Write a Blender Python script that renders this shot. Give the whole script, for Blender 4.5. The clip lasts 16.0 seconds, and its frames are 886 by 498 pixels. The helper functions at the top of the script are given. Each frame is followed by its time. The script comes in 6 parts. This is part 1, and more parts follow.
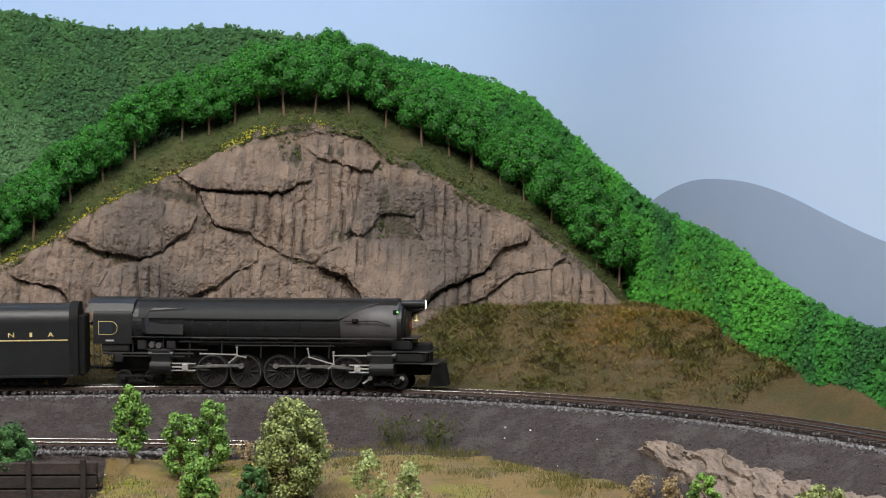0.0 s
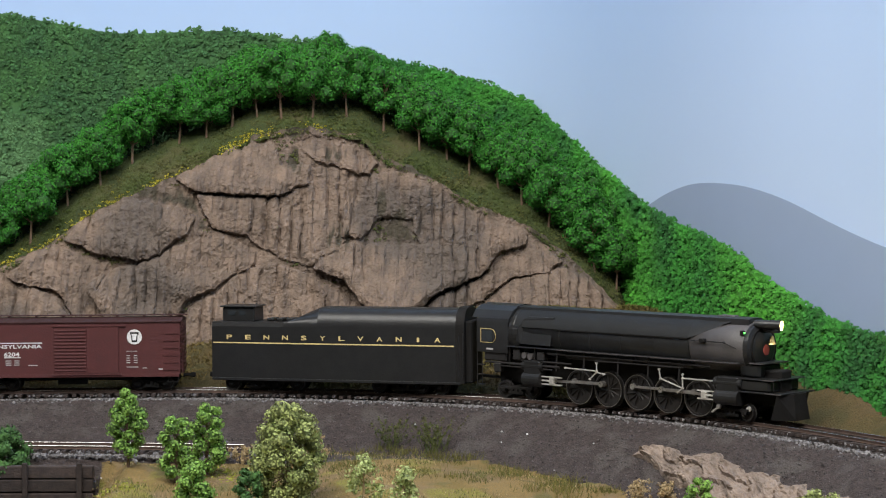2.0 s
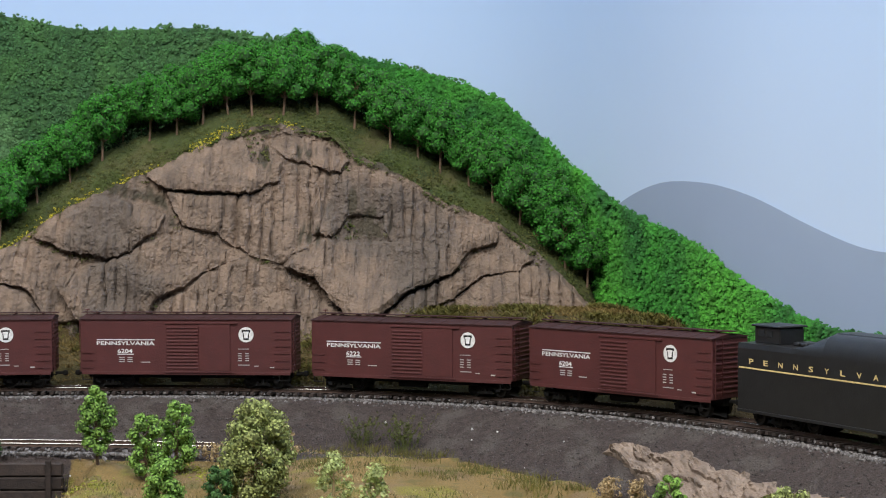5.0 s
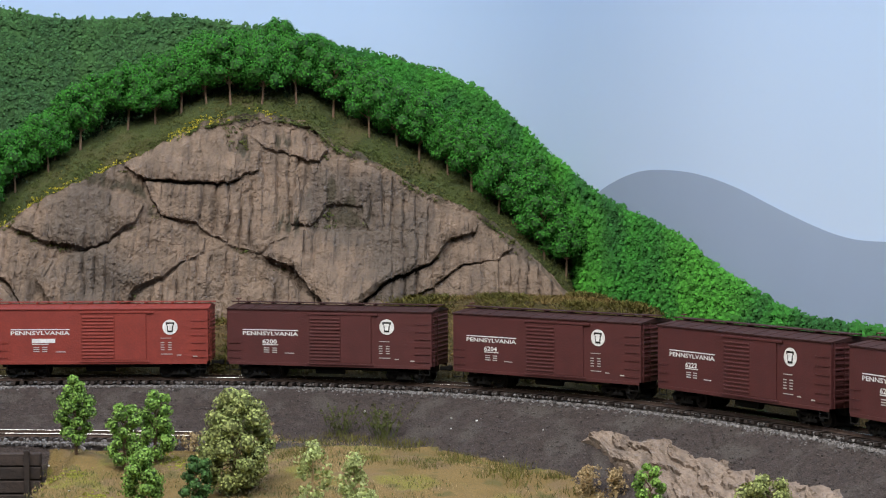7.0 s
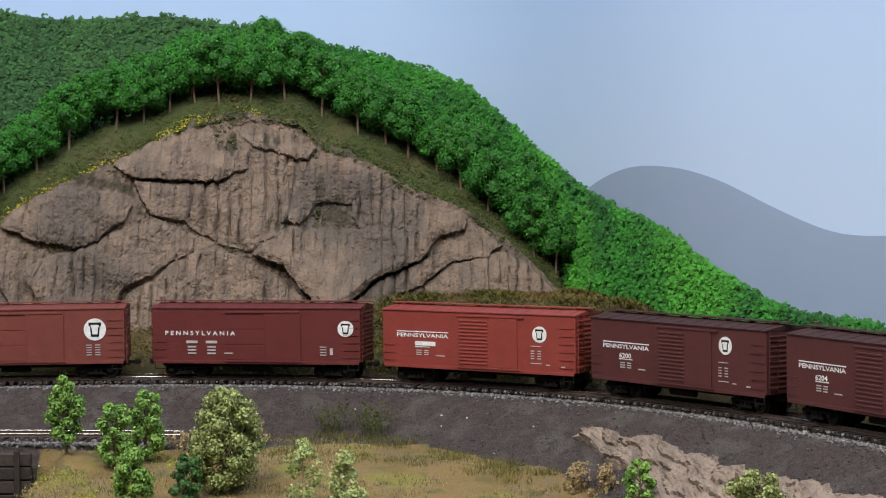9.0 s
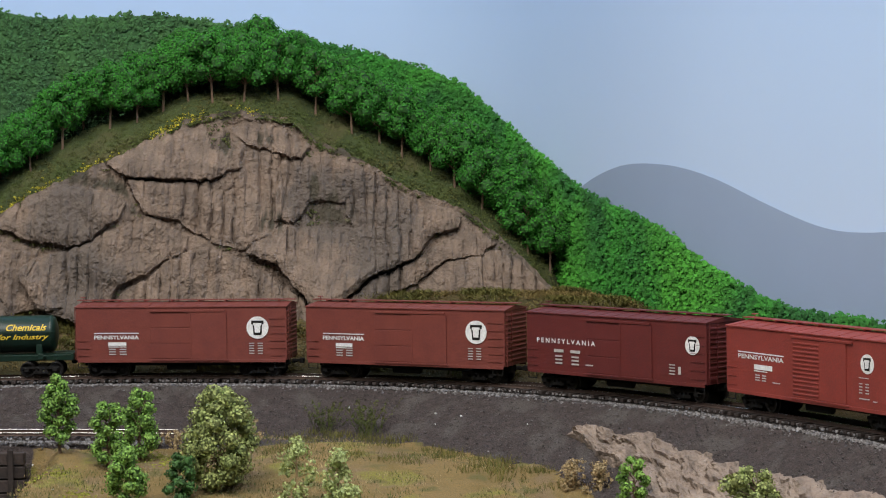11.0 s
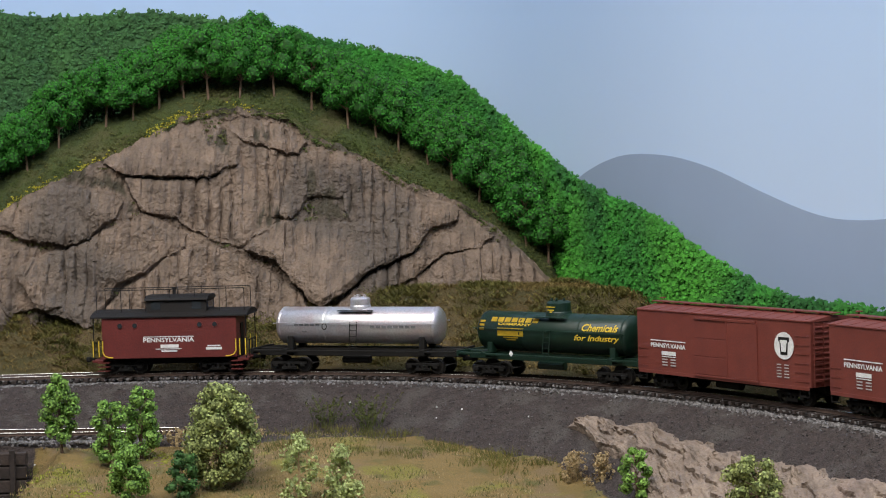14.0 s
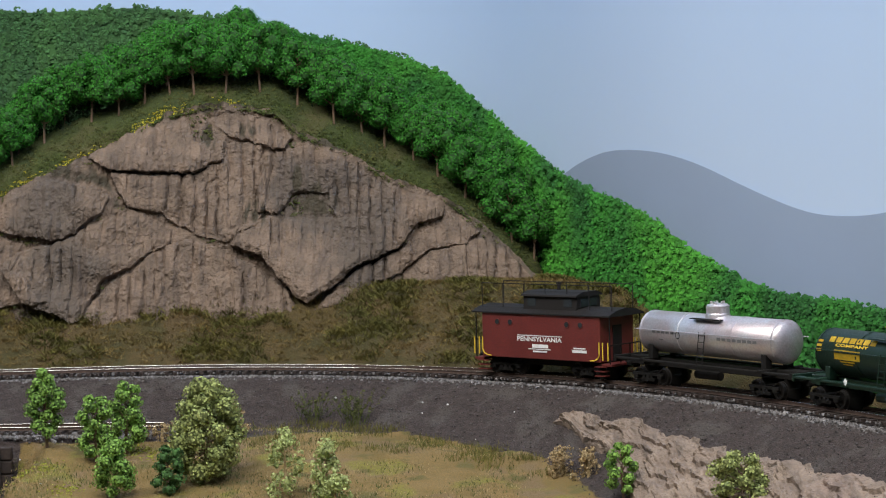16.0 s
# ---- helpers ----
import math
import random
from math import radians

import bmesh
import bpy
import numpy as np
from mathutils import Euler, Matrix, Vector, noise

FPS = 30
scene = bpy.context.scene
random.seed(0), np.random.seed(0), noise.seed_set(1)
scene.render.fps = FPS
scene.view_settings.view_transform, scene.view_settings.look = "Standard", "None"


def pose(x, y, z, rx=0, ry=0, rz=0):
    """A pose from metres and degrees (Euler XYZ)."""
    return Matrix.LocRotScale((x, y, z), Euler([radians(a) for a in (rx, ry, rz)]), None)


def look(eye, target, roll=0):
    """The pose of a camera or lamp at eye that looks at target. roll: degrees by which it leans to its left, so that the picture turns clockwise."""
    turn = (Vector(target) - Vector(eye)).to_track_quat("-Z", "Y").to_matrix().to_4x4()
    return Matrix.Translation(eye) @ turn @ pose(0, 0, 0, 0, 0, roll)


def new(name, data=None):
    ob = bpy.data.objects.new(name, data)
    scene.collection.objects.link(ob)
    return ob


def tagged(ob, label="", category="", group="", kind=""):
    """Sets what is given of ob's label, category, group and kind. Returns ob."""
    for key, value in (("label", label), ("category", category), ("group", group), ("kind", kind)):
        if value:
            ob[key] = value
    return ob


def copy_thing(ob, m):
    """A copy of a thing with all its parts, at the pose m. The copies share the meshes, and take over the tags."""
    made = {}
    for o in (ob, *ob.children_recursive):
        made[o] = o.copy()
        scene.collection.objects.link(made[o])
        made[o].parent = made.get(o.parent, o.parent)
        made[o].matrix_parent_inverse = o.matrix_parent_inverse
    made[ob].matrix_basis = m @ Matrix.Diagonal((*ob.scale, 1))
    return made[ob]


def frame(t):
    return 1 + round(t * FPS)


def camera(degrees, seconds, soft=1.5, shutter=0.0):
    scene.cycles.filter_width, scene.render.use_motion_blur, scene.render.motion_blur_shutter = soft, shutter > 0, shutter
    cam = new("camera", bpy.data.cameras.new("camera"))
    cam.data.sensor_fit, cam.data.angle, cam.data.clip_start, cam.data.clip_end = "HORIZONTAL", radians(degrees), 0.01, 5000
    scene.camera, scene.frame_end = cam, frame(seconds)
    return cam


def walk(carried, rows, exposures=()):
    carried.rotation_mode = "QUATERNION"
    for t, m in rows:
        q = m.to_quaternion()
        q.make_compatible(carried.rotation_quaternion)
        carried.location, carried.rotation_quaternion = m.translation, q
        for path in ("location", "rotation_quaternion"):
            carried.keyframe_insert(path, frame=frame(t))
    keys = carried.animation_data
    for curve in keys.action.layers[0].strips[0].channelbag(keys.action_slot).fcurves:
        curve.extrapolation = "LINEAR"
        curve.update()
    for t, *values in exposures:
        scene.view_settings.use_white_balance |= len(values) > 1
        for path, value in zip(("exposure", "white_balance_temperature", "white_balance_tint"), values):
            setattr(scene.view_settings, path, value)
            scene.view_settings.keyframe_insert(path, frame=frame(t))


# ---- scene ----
# camera: hand-held on a spot in front of the layout, panning slowly
cam = camera(25.13, 16.0, 1.1)
CAM = [
    (0, -0.0030, -0.0021, 0.1463, -1.403, -2.196, -0.484),
    (0.5, -0.0015, -0.0022, 0.1469, -1.483, -2.224, -0.450),
    (1, -0.0014, -0.0008, 0.1469, -1.490, -2.208, -0.337),
    (1.5, -0.0011, -0.0012, 0.1471, -1.454, -2.162, -0.332),
    (2, -0.0009, -0.0013, 0.1473, -1.408, -2.133, -0.411),
    (2.5, -0.0012, -0.0012, 0.1463, -1.324, -2.091, -0.358),
    (3, -0.0004, -0.0018, 0.1464, -1.278, -2.098, -0.365),
    (3.5, 0.0015, -0.0003, 0.1449, -1.148, -2.079, -0.382),
    (4, 0.0003, -0.0006, 0.1450, -0.978, -2.058, -0.359),
    (6.5, -0.0006, 0.0004, 0.1470, -0.102, -2.396, -0.280),
    (7, -0.0000, -0.0000, 0.1456, 0.000, -2.456, -0.340),
    (7.5, 0.0002, -0.0003, 0.1450, 0.140, -2.512, -0.365),
    (8, 0.0017, -0.0003, 0.1465, 0.158, -2.554, -0.440),
    (8.5, 0.0022, -0.0004, 0.1457, 0.149, -2.514, -0.581),
    (9, 0.0020, 0.0002, 0.1447, 0.223, -2.496, -0.724),
    (11.5, 0.0034, 0.0011, 0.1430, 0.350, -2.484, -0.845),
    (12, 0.0030, 0.0001, 0.1434, 0.357, -2.683, -0.840),
    (12.5, 0.0024, -0.0002, 0.1441, 0.378, -2.770, -1.067),
    (13, 0.0036, 0.0011, 0.1452, 0.446, -2.815, -1.266),
    (13.5, 0.0039, 0.0005, 0.1435, 0.431, -2.704, -1.528),
    (14, 0.0020, 0.0008, 0.1447, 0.445, -2.742, -1.713),
    (14.5, 0.0016, 0.0004, 0.1448, 0.521, -2.703, -1.683),
    (15, 0.0019, 0.0008, 0.1442, 0.673, -2.731, -1.660),
    (15.5, 0.0018, 0.0010, 0.1423, 0.762, -2.753, -1.569),
    (16, 0.0005, 0.0004, 0.1430, 0.911, -2.810, -1.585),
]
walk(cam, [(t, look((x, y, z), (x + math.sin(radians(a)) * math.cos(radians(p)), y + math.cos(radians(a)) * math.cos(radians(p)), z + math.sin(radians(p))), roll))
           for t, x, y, z, a, p, roll in CAM],
     [(0, 0.06), (4, 0.06), (7, 0.08), (9, 0.0), (11.5, -0.12), (16, -0.14)])

# ---- light: room lighting over the layout ----
world = bpy.data.worlds.new("room_air")
scene.world = world
world.use_nodes = True
world.node_tree.nodes["Background"].inputs[0].default_value = (0.78, 0.88, 1.0, 1)
world.node_tree.nodes["Background"].inputs[1].default_value = 0.8


def area(name, eye, target, sx, sy, watts, colour):
    d = bpy.data.lights.new(name, "AREA")
    d.shape, d.size, d.size_y, d.energy, d.color = "RECTANGLE", sx, sy, watts, colour
    ob = new(name, d)
    ob.matrix_world = look(eye, target)
    return ob


area("ceiling_lamp", (-0.28, 0.5, 1.28), (0.05, 1.4, 0.0), 2.0, 0.8, 52, (1.0, 0.97, 0.92))

# ---- materials ----
def mat(name, a, b=None, scale=200.0, rough=0.8, metal=0.0, bump=0.3, fine=900.0, c=None, spots=0.0, rand=0.0, emit=0.0, var=0.18, spec=0.5):
    """A surface of two mingled colours, with fine grain and relief; c: a third colour in patches."""
    m = bpy.data.materials.new(name)
    m.use_nodes = True
    nt = m.node_tree
    n, l = nt.nodes, nt.links
    bs = n["Principled BSDF"]
    b = b or tuple(x * 0.8 for x in a)
    co = n.new("ShaderNodeTexCoord").outputs["Object"]

    def noise_tex(sc, detail=4.0):
        t = n.new("ShaderNodeTexNoise")
        t.inputs["Scale"].default_value, t.inputs["Detail"].default_value = sc, detail
        l.new(co, t.inputs["Vector"])
        return t.outputs["Fac"]

    def mix(f, p, q):
        x = n.new("ShaderNodeMix")
        x.data_type = "RGBA"
        for i, v in ((0, f), (6, p), (7, q)):
            if isinstance(v, tuple):
                x.inputs[i].default_value = (*v[:3], 1)
            elif isinstance(v, float):
                x.inputs[i].default_value = v
            else:
                l.new(v, x.inputs[i])
        return x.outputs[2]

    def ramp(f, lo, hi):
        r = n.new("ShaderNodeMapRange")
        r.inputs[1].default_value, r.inputs[2].default_value = lo, hi
        l.new(f, r.inputs[0])
        return r.outputs[0]
    col = mix(ramp(noise_tex(scale), 0.35, 0.65), a, b)
    if c:
        col = mix(ramp(noise_tex(scale * 0.23), 0.52, 0.62), col, c)
    g = ramp(noise_tex(fine, 2.0), 0.2, 0.8)
    hsv = n.new("ShaderNodeHueSaturation")
    l.new(col, hsv.inputs["Color"])
    r = n.new("ShaderNodeMapRange")
    r.inputs[3].default_value, r.inputs[4].default_value = 1 - var, 1 + var
    l.new(g, r.inputs[0])
    val = r.outputs[0]
    if rand:
        info = n.new("ShaderNodeNewGeometry").outputs["Random Per Island"] if rand < 0 else n.new("ShaderNodeObjectInfo").outputs["Random"]
        rr = n.new("ShaderNodeMapRange")
        rr.inputs[3].default_value, rr.inputs[4].default_value = 1 - abs(rand), 1 + abs(rand)
        l.new(info, rr.inputs[0])
        mu = n.new("ShaderNodeMath")
        mu.operation = "MULTIPLY"
        l.new(val, mu.inputs[0]), l.new(rr.outputs[0], mu.inputs[1])
        val = mu.outputs[0]
    l.new(val, hsv.inputs["Value"])
    l.new(hsv.outputs[0], bs.inputs["Base Color"])
    ro = n.new("ShaderNodeMapRange")
    ro.inputs[3].default_value, ro.inputs[4].default_value = max(rough - 0.08, 0.05), min(rough + 0.08, 1)
    l.new(g, ro.inputs[0]), l.new(ro.outputs[0], bs.inputs["Roughness"])
    bs.inputs["Metallic"].default_value, bs.inputs["Specular IOR Level"].default_value = metal, spec
    if bump:
        bp = n.new("ShaderNodeBump")
        bp.inputs["Strength"].default_value, bp.inputs["Distance"].default_value = bump, 0.0015
        l.new(g, bp.inputs["Height"]), l.new(bp.outputs[0], bs.inputs["Normal"])
    if emit:
        bs.inputs["Emission Color"].default_value, bs.inputs["Emission Strength"].default_value = (*a, 1), emit
    return m


M_CINDER = mat("cinder_ballast", (0.073, 0.055, 0.052), (0.048, 0.036, 0.034), 260, 0.95, bump=1.0, fine=1100, var=0.6, c=(0.088, 0.075, 0.068))
M_TOP = mat("green_turf", (0.075, 0.1, 0.025), (0.05, 0.07, 0.02), 80, 0.95, bump=1.0, fine=1000, c=(0.1, 0.095, 0.035))
M_STONE = mat("grey_ballast_stone", (0.2, 0.19, 0.19), (0.12, 0.11, 0.11), 300, 0.9, rand=-0.6)
M_GRIT = mat("cinder_grit", (0.1, 0.088, 0.084), (0.07, 0.06, 0.057), 300, 0.95, rand=-0.75)
M_TIE = mat("tarred_tie_wood", (0.05, 0.035, 0.03), (0.03, 0.022, 0.02), 300, 0.85, rand=0.3)
M_RAILSIDE = mat("rusty_rail", (0.1, 0.065, 0.05), (0.07, 0.045, 0.036), 300, 0.7, 0.3)
M_RAILTOP = mat("polished_rail", (0.62, 0.6, 0.57), None, 300, 0.25, 1.0, 0.0)
M_ROCK = mat("tan_cliff_rock", (0.23, 0.166, 0.124), (0.15, 0.111, 0.085), 60, 0.9, bump=0.7, fine=500, c=(0.12, 0.095, 0.078))
M_PINK = mat("pink_rock", (0.31, 0.24, 0.19), (0.23, 0.175, 0.14), 50, 0.9, bump=0.7, fine=600, c=(0.27, 0.2, 0.165))
M_LEAF = mat("foam_leaf_green", (0.05, 0.22, 0.028), (0.035, 0.165, 0.022), 60, 0.9, bump=0, rand=-0.22, spec=0.2)
# leaf green darkened, as painted shade for the gaps inside crowns
M_LEAFSHADE = mat("shaded_leaf_green", (0.03, 0.11, 0.018), (0.02, 0.08, 0.014), 200, 0.9, bump=0)
M_LEAF2 = mat("young_leaf_green", (0.21, 0.37, 0.07), (0.15, 0.29, 0.05), 200, 0.85, bump=0, rand=-0.45)
M_LEAF3 = mat("olive_leaf", (0.34, 0.38, 0.13), (0.21, 0.26, 0.08), 200, 0.85, bump=0, rand=-0.5)
M_LEAF4 = mat("dark_leaf_green", (0.06, 0.15, 0.035), (0.04, 0.1, 0.026), 200, 0.85, bump=0, rand=-0.45)
M_PALE = mat("pale_leaf", (0.42, 0.48, 0.2), (0.32, 0.38, 0.13), 200, 0.85, bump=0, rand=-0.4)
# darkened copies of the young and olive leaf, shade put into the colour
M_LEAF2SHADE = mat("young_leaf_shaded", (0.07, 0.14, 0.025), (0.05, 0.1, 0.02), 200, 0.9, bump=0)
M_LEAF3SHADE = mat("olive_leaf_shaded", (0.13, 0.15, 0.05), (0.09, 0.11, 0.035), 200, 0.9, bump=0)
M_YGREEN = mat("yellow_green_moss", (0.36, 0.36, 0.05), (0.26, 0.28, 0.04), 200, 0.9, bump=0, rand=-0.4)
M_GREYLET = mat("worn_grey_lettering", (0.36, 0.36, 0.38), None, 200, 0.6, 0.0, 0.0)
# near-black green: the shade below the ridge crowns, put into the colour
M_RIDGESHADE = mat("ridge_shade_green", (0.014, 0.045, 0.014), (0.01, 0.03, 0.01), 200, 0.9, bump=0, rand=-0.4)
M_STENCIL = mat("small_stencil_paint", (0.5, 0.47, 0.46), None, 200, 0.6, 0.0, 0.0)
M_STRAW = mat("straw_twig", (0.42, 0.32, 0.17), (0.34, 0.24, 0.12), 200, 0.9, bump=0, rand=-0.4)
M_TRUNK = mat("pale_trunk", (0.2, 0.13, 0.085), (0.14, 0.09, 0.06), 200, 0.9)
M_SCRUB = mat("scrub_tuft", (0.07, 0.1, 0.02), (0.105, 0.105, 0.03), 40, 0.95, bump=0, rand=-0.3)
M_SCRUB2 = mat("brown_tuft", (0.16, 0.125, 0.038), (0.24, 0.165, 0.058), 30, 0.95, bump=0, rand=-0.35)
M_SCRUB3 = mat("olive_tuft", (0.17, 0.15, 0.036), (0.105, 0.105, 0.025), 40, 0.95, bump=0, rand=-0.35)
M_YELLOW = mat("yellow_blossom", (0.5, 0.42, 0.03), (0.35, 0.33, 0.04), 300, 0.9, bump=0, rand=-0.3)
M_FAR1 = mat("painted_forest_haze", (0.052, 0.142, 0.04), (0.036, 0.105, 0.035), 30, 0.9, bump=0, rand=-0.4, c=(0.1, 0.215, 0.085))
M_FAR2 = mat("painted_forest_bright", (0.03, 0.19, 0.018), (0.016, 0.1, 0.018), 24, 0.9, bump=0, rand=-0.4, c=(0.055, 0.26, 0.022))
M_MOUNT = mat("painted_mountain_grey", (0.28, 0.355, 0.49), (0.27, 0.345, 0.475), 5, 0.95, bump=0, fine=25, var=0.02)
M_BLACK = mat("engine_black", (0.018, 0.018, 0.0185), (0.014, 0.014, 0.0145), 150, 0.36, bump=0.05, spec=0.4)
M_FRAME = mat("frame_black", (0.016, 0.015, 0.0145), None, 150, 0.7, bump=0.05, spec=0.12)
M_PIPE = mat("pipe_black", (0.024, 0.022, 0.022), (0.016, 0.015, 0.015), 150, 0.5, bump=0.05, spec=0.4)
M_SHROUD = mat("casing_black", (0.016, 0.0165, 0.017), (0.013, 0.0135, 0.014), 150, 0.55, bump=0.05, spec=0.25)
M_ROD = mat("oiled_rod_steel", (0.36, 0.34, 0.32), (0.28, 0.26, 0.24), 200, 0.32, 0.7, 0.0)
M_GRAPH = mat("graphite_smokebox", (0.085, 0.078, 0.078), (0.07, 0.064, 0.064), 150, 0.5, bump=0.05)
M_STEEL = mat("bright_rod_steel", (0.72, 0.69, 0.64), None, 200, 0.38, 0.55, 0.0)
M_GOLD = mat("gold_lettering", (0.75, 0.58, 0.25), None, 200, 0.6, 0.0, 0.0)
M_WHITE = mat("white_lettering", (0.8, 0.8, 0.8), None, 200, 0.6, 0.0, 0.0)
M_YLET = mat("yellow_lettering", (0.75, 0.52, 0.04), None, 200, 0.6, 0.0, 0.0)
M_CAR = mat("freight_car_brown", (0.08, 0.018, 0.018), (0.069, 0.016, 0.016), 90, 0.62, bump=0.08)
M_CARROOF = mat("freight_car_roof_brown", (0.045, 0.016, 0.015), (0.034, 0.013, 0.012), 60, 0.75, bump=0.1, spec=0.3)
M_CARR = mat("freight_car_red", (0.24, 0.036, 0.026), (0.21, 0.032, 0.024), 90, 0.6, bump=0.08)
M_CARM = mat("freight_car_oxide", (0.17, 0.037, 0.026), (0.145, 0.031, 0.023), 90, 0.6, bump=0.08)
M_CARD = mat("freight_car_dark_red", (0.115, 0.017, 0.015), (0.1, 0.015, 0.014), 90, 0.55, bump=0.08)
M_CABO = mat("caboose_red", (0.13, 0.02, 0.017), (0.11, 0.017, 0.015), 90, 0.55, bump=0.08)
M_ROOFD = mat("roof_black", (0.014, 0.012, 0.012), None, 90, 0.7, bump=0.1, spec=0.3)
M_SILVER = mat("aluminium_paint", (0.72, 0.73, 0.76), (0.66, 0.57, 0.6), 60, 0.38, 0.75, 0.05)
M_GREEN = mat("tank_green", (0.007, 0.026, 0.016), (0.006, 0.022, 0.014), 90, 0.4, bump=0.05)
M_GLASS = mat("dark_glass", (0.03, 0.035, 0.04), None, 90, 0.1, bump=0)
M_HEAD = mat("headlight_glow", (1.0, 0.72, 0.35), None, 90, 0.4, bump=0, emit=14.0)
M_MARK = mat("marker_glow", (0.15, 1.0, 0.15), None, 90, 0.4, bump=0, emit=2.0)
M_PINK2 = mat("red_number_plate", (0.35, 0.07, 0.05), None, 90, 0.5, bump=0)
M_WALL = mat("room_wall_paint", (0.7, 0.68, 0.64), None, 4, 0.9, bump=0.05, fine=80)
M_FLOOR = mat("room_floor", (0.25, 0.22, 0.2), None, 4, 0.8, bump=0.05, fine=80)
M_FASCIA = mat("layout_fascia", (0.05, 0.06, 0.05), None, 10, 0.6, bump=0.05, fine=80)

def ground_mat():
    """Cinders, straw turf and brown turf, laid by the mesh's cover values with ragged borders."""
    m = M_CINDER.copy()
    m.name = "scenery_ground"
    n, l = m.node_tree.nodes, m.node_tree.links
    bs = n["Principled BSDF"]
    col = bs.inputs["Base Color"].links[0].from_socket
    co = n.new("ShaderNodeTexCoord").outputs["Object"]

    def tex(sc, det=5.0):
        t = n.new("ShaderNodeTexNoise")
        t.inputs["Scale"].default_value, t.inputs["Detail"].default_value = sc, det
        l.new(co, t.inputs["Vector"])
        return t.outputs["Fac"]

    def span(f, lo, hi):
        r = n.new("ShaderNodeMapRange")
        r.inputs[1].default_value, r.inputs[2].default_value = lo, hi
        l.new(f, r.inputs[0])
        return r.outputs[0]

    def mix(f, p, q):
        x = n.new("ShaderNodeMix")
        x.data_type = "RGBA"
        l.new(f, x.inputs[0])
        for i, v in ((6, p), (7, q)):
            if isinstance(v, tuple):
                x.inputs[i].default_value = (*v, 1)
            else:
                l.new(v, x.inputs[i])
        return x.outputs[2]

    def cover(name):
        at = n.new("ShaderNodeAttribute")
        at.attribute_name = name
        ma = n.new("ShaderNodeMath")
        ma.operation = "MULTIPLY_ADD"
        ma.inputs[1].default_value = 0.7
        l.new(tex(170.0), ma.inputs[0]), l.new(at.outputs["Fac"], ma.inputs[2])
        return span(ma.outputs[0], 0.78, 0.92)
    grain = span(tex(1100.0, 3.0), 0.25, 0.75)
    straw = mix(span(tex(38.0), 0.4, 0.62), (0.38, 0.235, 0.085), (0.25, 0.16, 0.045))
    straw = mix(span(tex(24.0), 0.54, 0.62), straw, (0.3, 0.19, 0.11))
    straw = mix(span(tex(31.0, 2.0), 0.57, 0.66), straw, (0.33, 0.31, 0.045))
    straw = mix(span(tex(52.0, 3.0), 0.58, 0.66), straw, (0.14, 0.13, 0.035))
    straw = mix(grain, straw, (0.2, 0.155, 0.06))
    turf = mix(span(tex(45.0), 0.4, 0.6), (0.175, 0.115, 0.04), (0.1, 0.086, 0.026))
    turf = mix(span(tex(28.0), 0.55, 0.65), turf, (0.19, 0.12, 0.055))
    turf = mix(grain, turf, (0.06, 0.05, 0.02))
    out = mix(cover("turf"), mix(cover("straw"), col, straw), turf)
    l.new(out, bs.inputs["Base Color"])
    return m


M_GROUND = ground_mat()

# sky paint: paler towards the foot of the wall and to the east
def sky_mat():
    m = bpy.data.materials.new("painted_sky")
    m.use_nodes = True
    n, l = m.node_tree.nodes, m.node_tree.links
    bs = n["Principled BSDF"]
    co = n.new("ShaderNodeTexCoord").outputs["Object"]
    sep = n.new("ShaderNodeSeparateXYZ")
    l.new(co, sep.inputs[0])
    nz = n.new("ShaderNodeTexNoise")
    nz.inputs["Scale"].default_value = 3.0
    l.new(co, nz.inputs["Vector"])
    h = n.new("ShaderNodeMath")
    h.operation = "MULTIPLY_ADD"
    h.inputs[1].default_value = 0.12
    l.new(nz.outputs["Fac"], h.inputs[0]), l.new(sep.outputs[2], h.inputs[2])
    r = n.new("ShaderNodeMapRange")
    r.inputs[1].default_value, r.inputs[2].default_value = 0.05, 0.42
    l.new(h.outputs[0], r.inputs[0])
    x = n.new("ShaderNodeMix")
    x.data_type = "RGBA"
    x.inputs[6].default_value, x.inputs[7].default_value = (0.58, 0.7, 0.88, 1), (0.36, 0.52, 0.8, 1)
    l.new(r.outputs[0], x.inputs[0]), l.new(x.outputs[2], bs.inputs["Base Color"])
    bs.inputs["Roughness"].default_value = 0.9
    return m


M_SKY = sky_mat()

# ---- building helpers ----
def obj(name, verts, faces, material, parent=None, label="", smooth=False):
    me = bpy.data.meshes.new(name)
    me.from_pydata([tuple(v) for v in verts], [], [tuple(f) for f in faces])
    for m in material if isinstance(material, (list, tuple)) else [material]:
        me.materials.append(m)
    if smooth:
        me.shade_smooth()
    ob = new(name, me)
    if parent:
        ob.parent = parent
    return tagged(ob, label)


def part(name, bm, material, parent=None, label="", smooth=False):
    """One bmesh as one mesh object under a thing or a part."""
    bmesh.ops.recalc_face_normals(bm, faces=bm.faces)
    me = bpy.data.meshes.new(name)
    bm.to_mesh(me)
    bm.free()
    me.materials.append(material)
    if smooth:
        me.shade_smooth()
    ob = new(name, me)
    if parent:
        ob.parent = parent
    return tagged(ob, label)


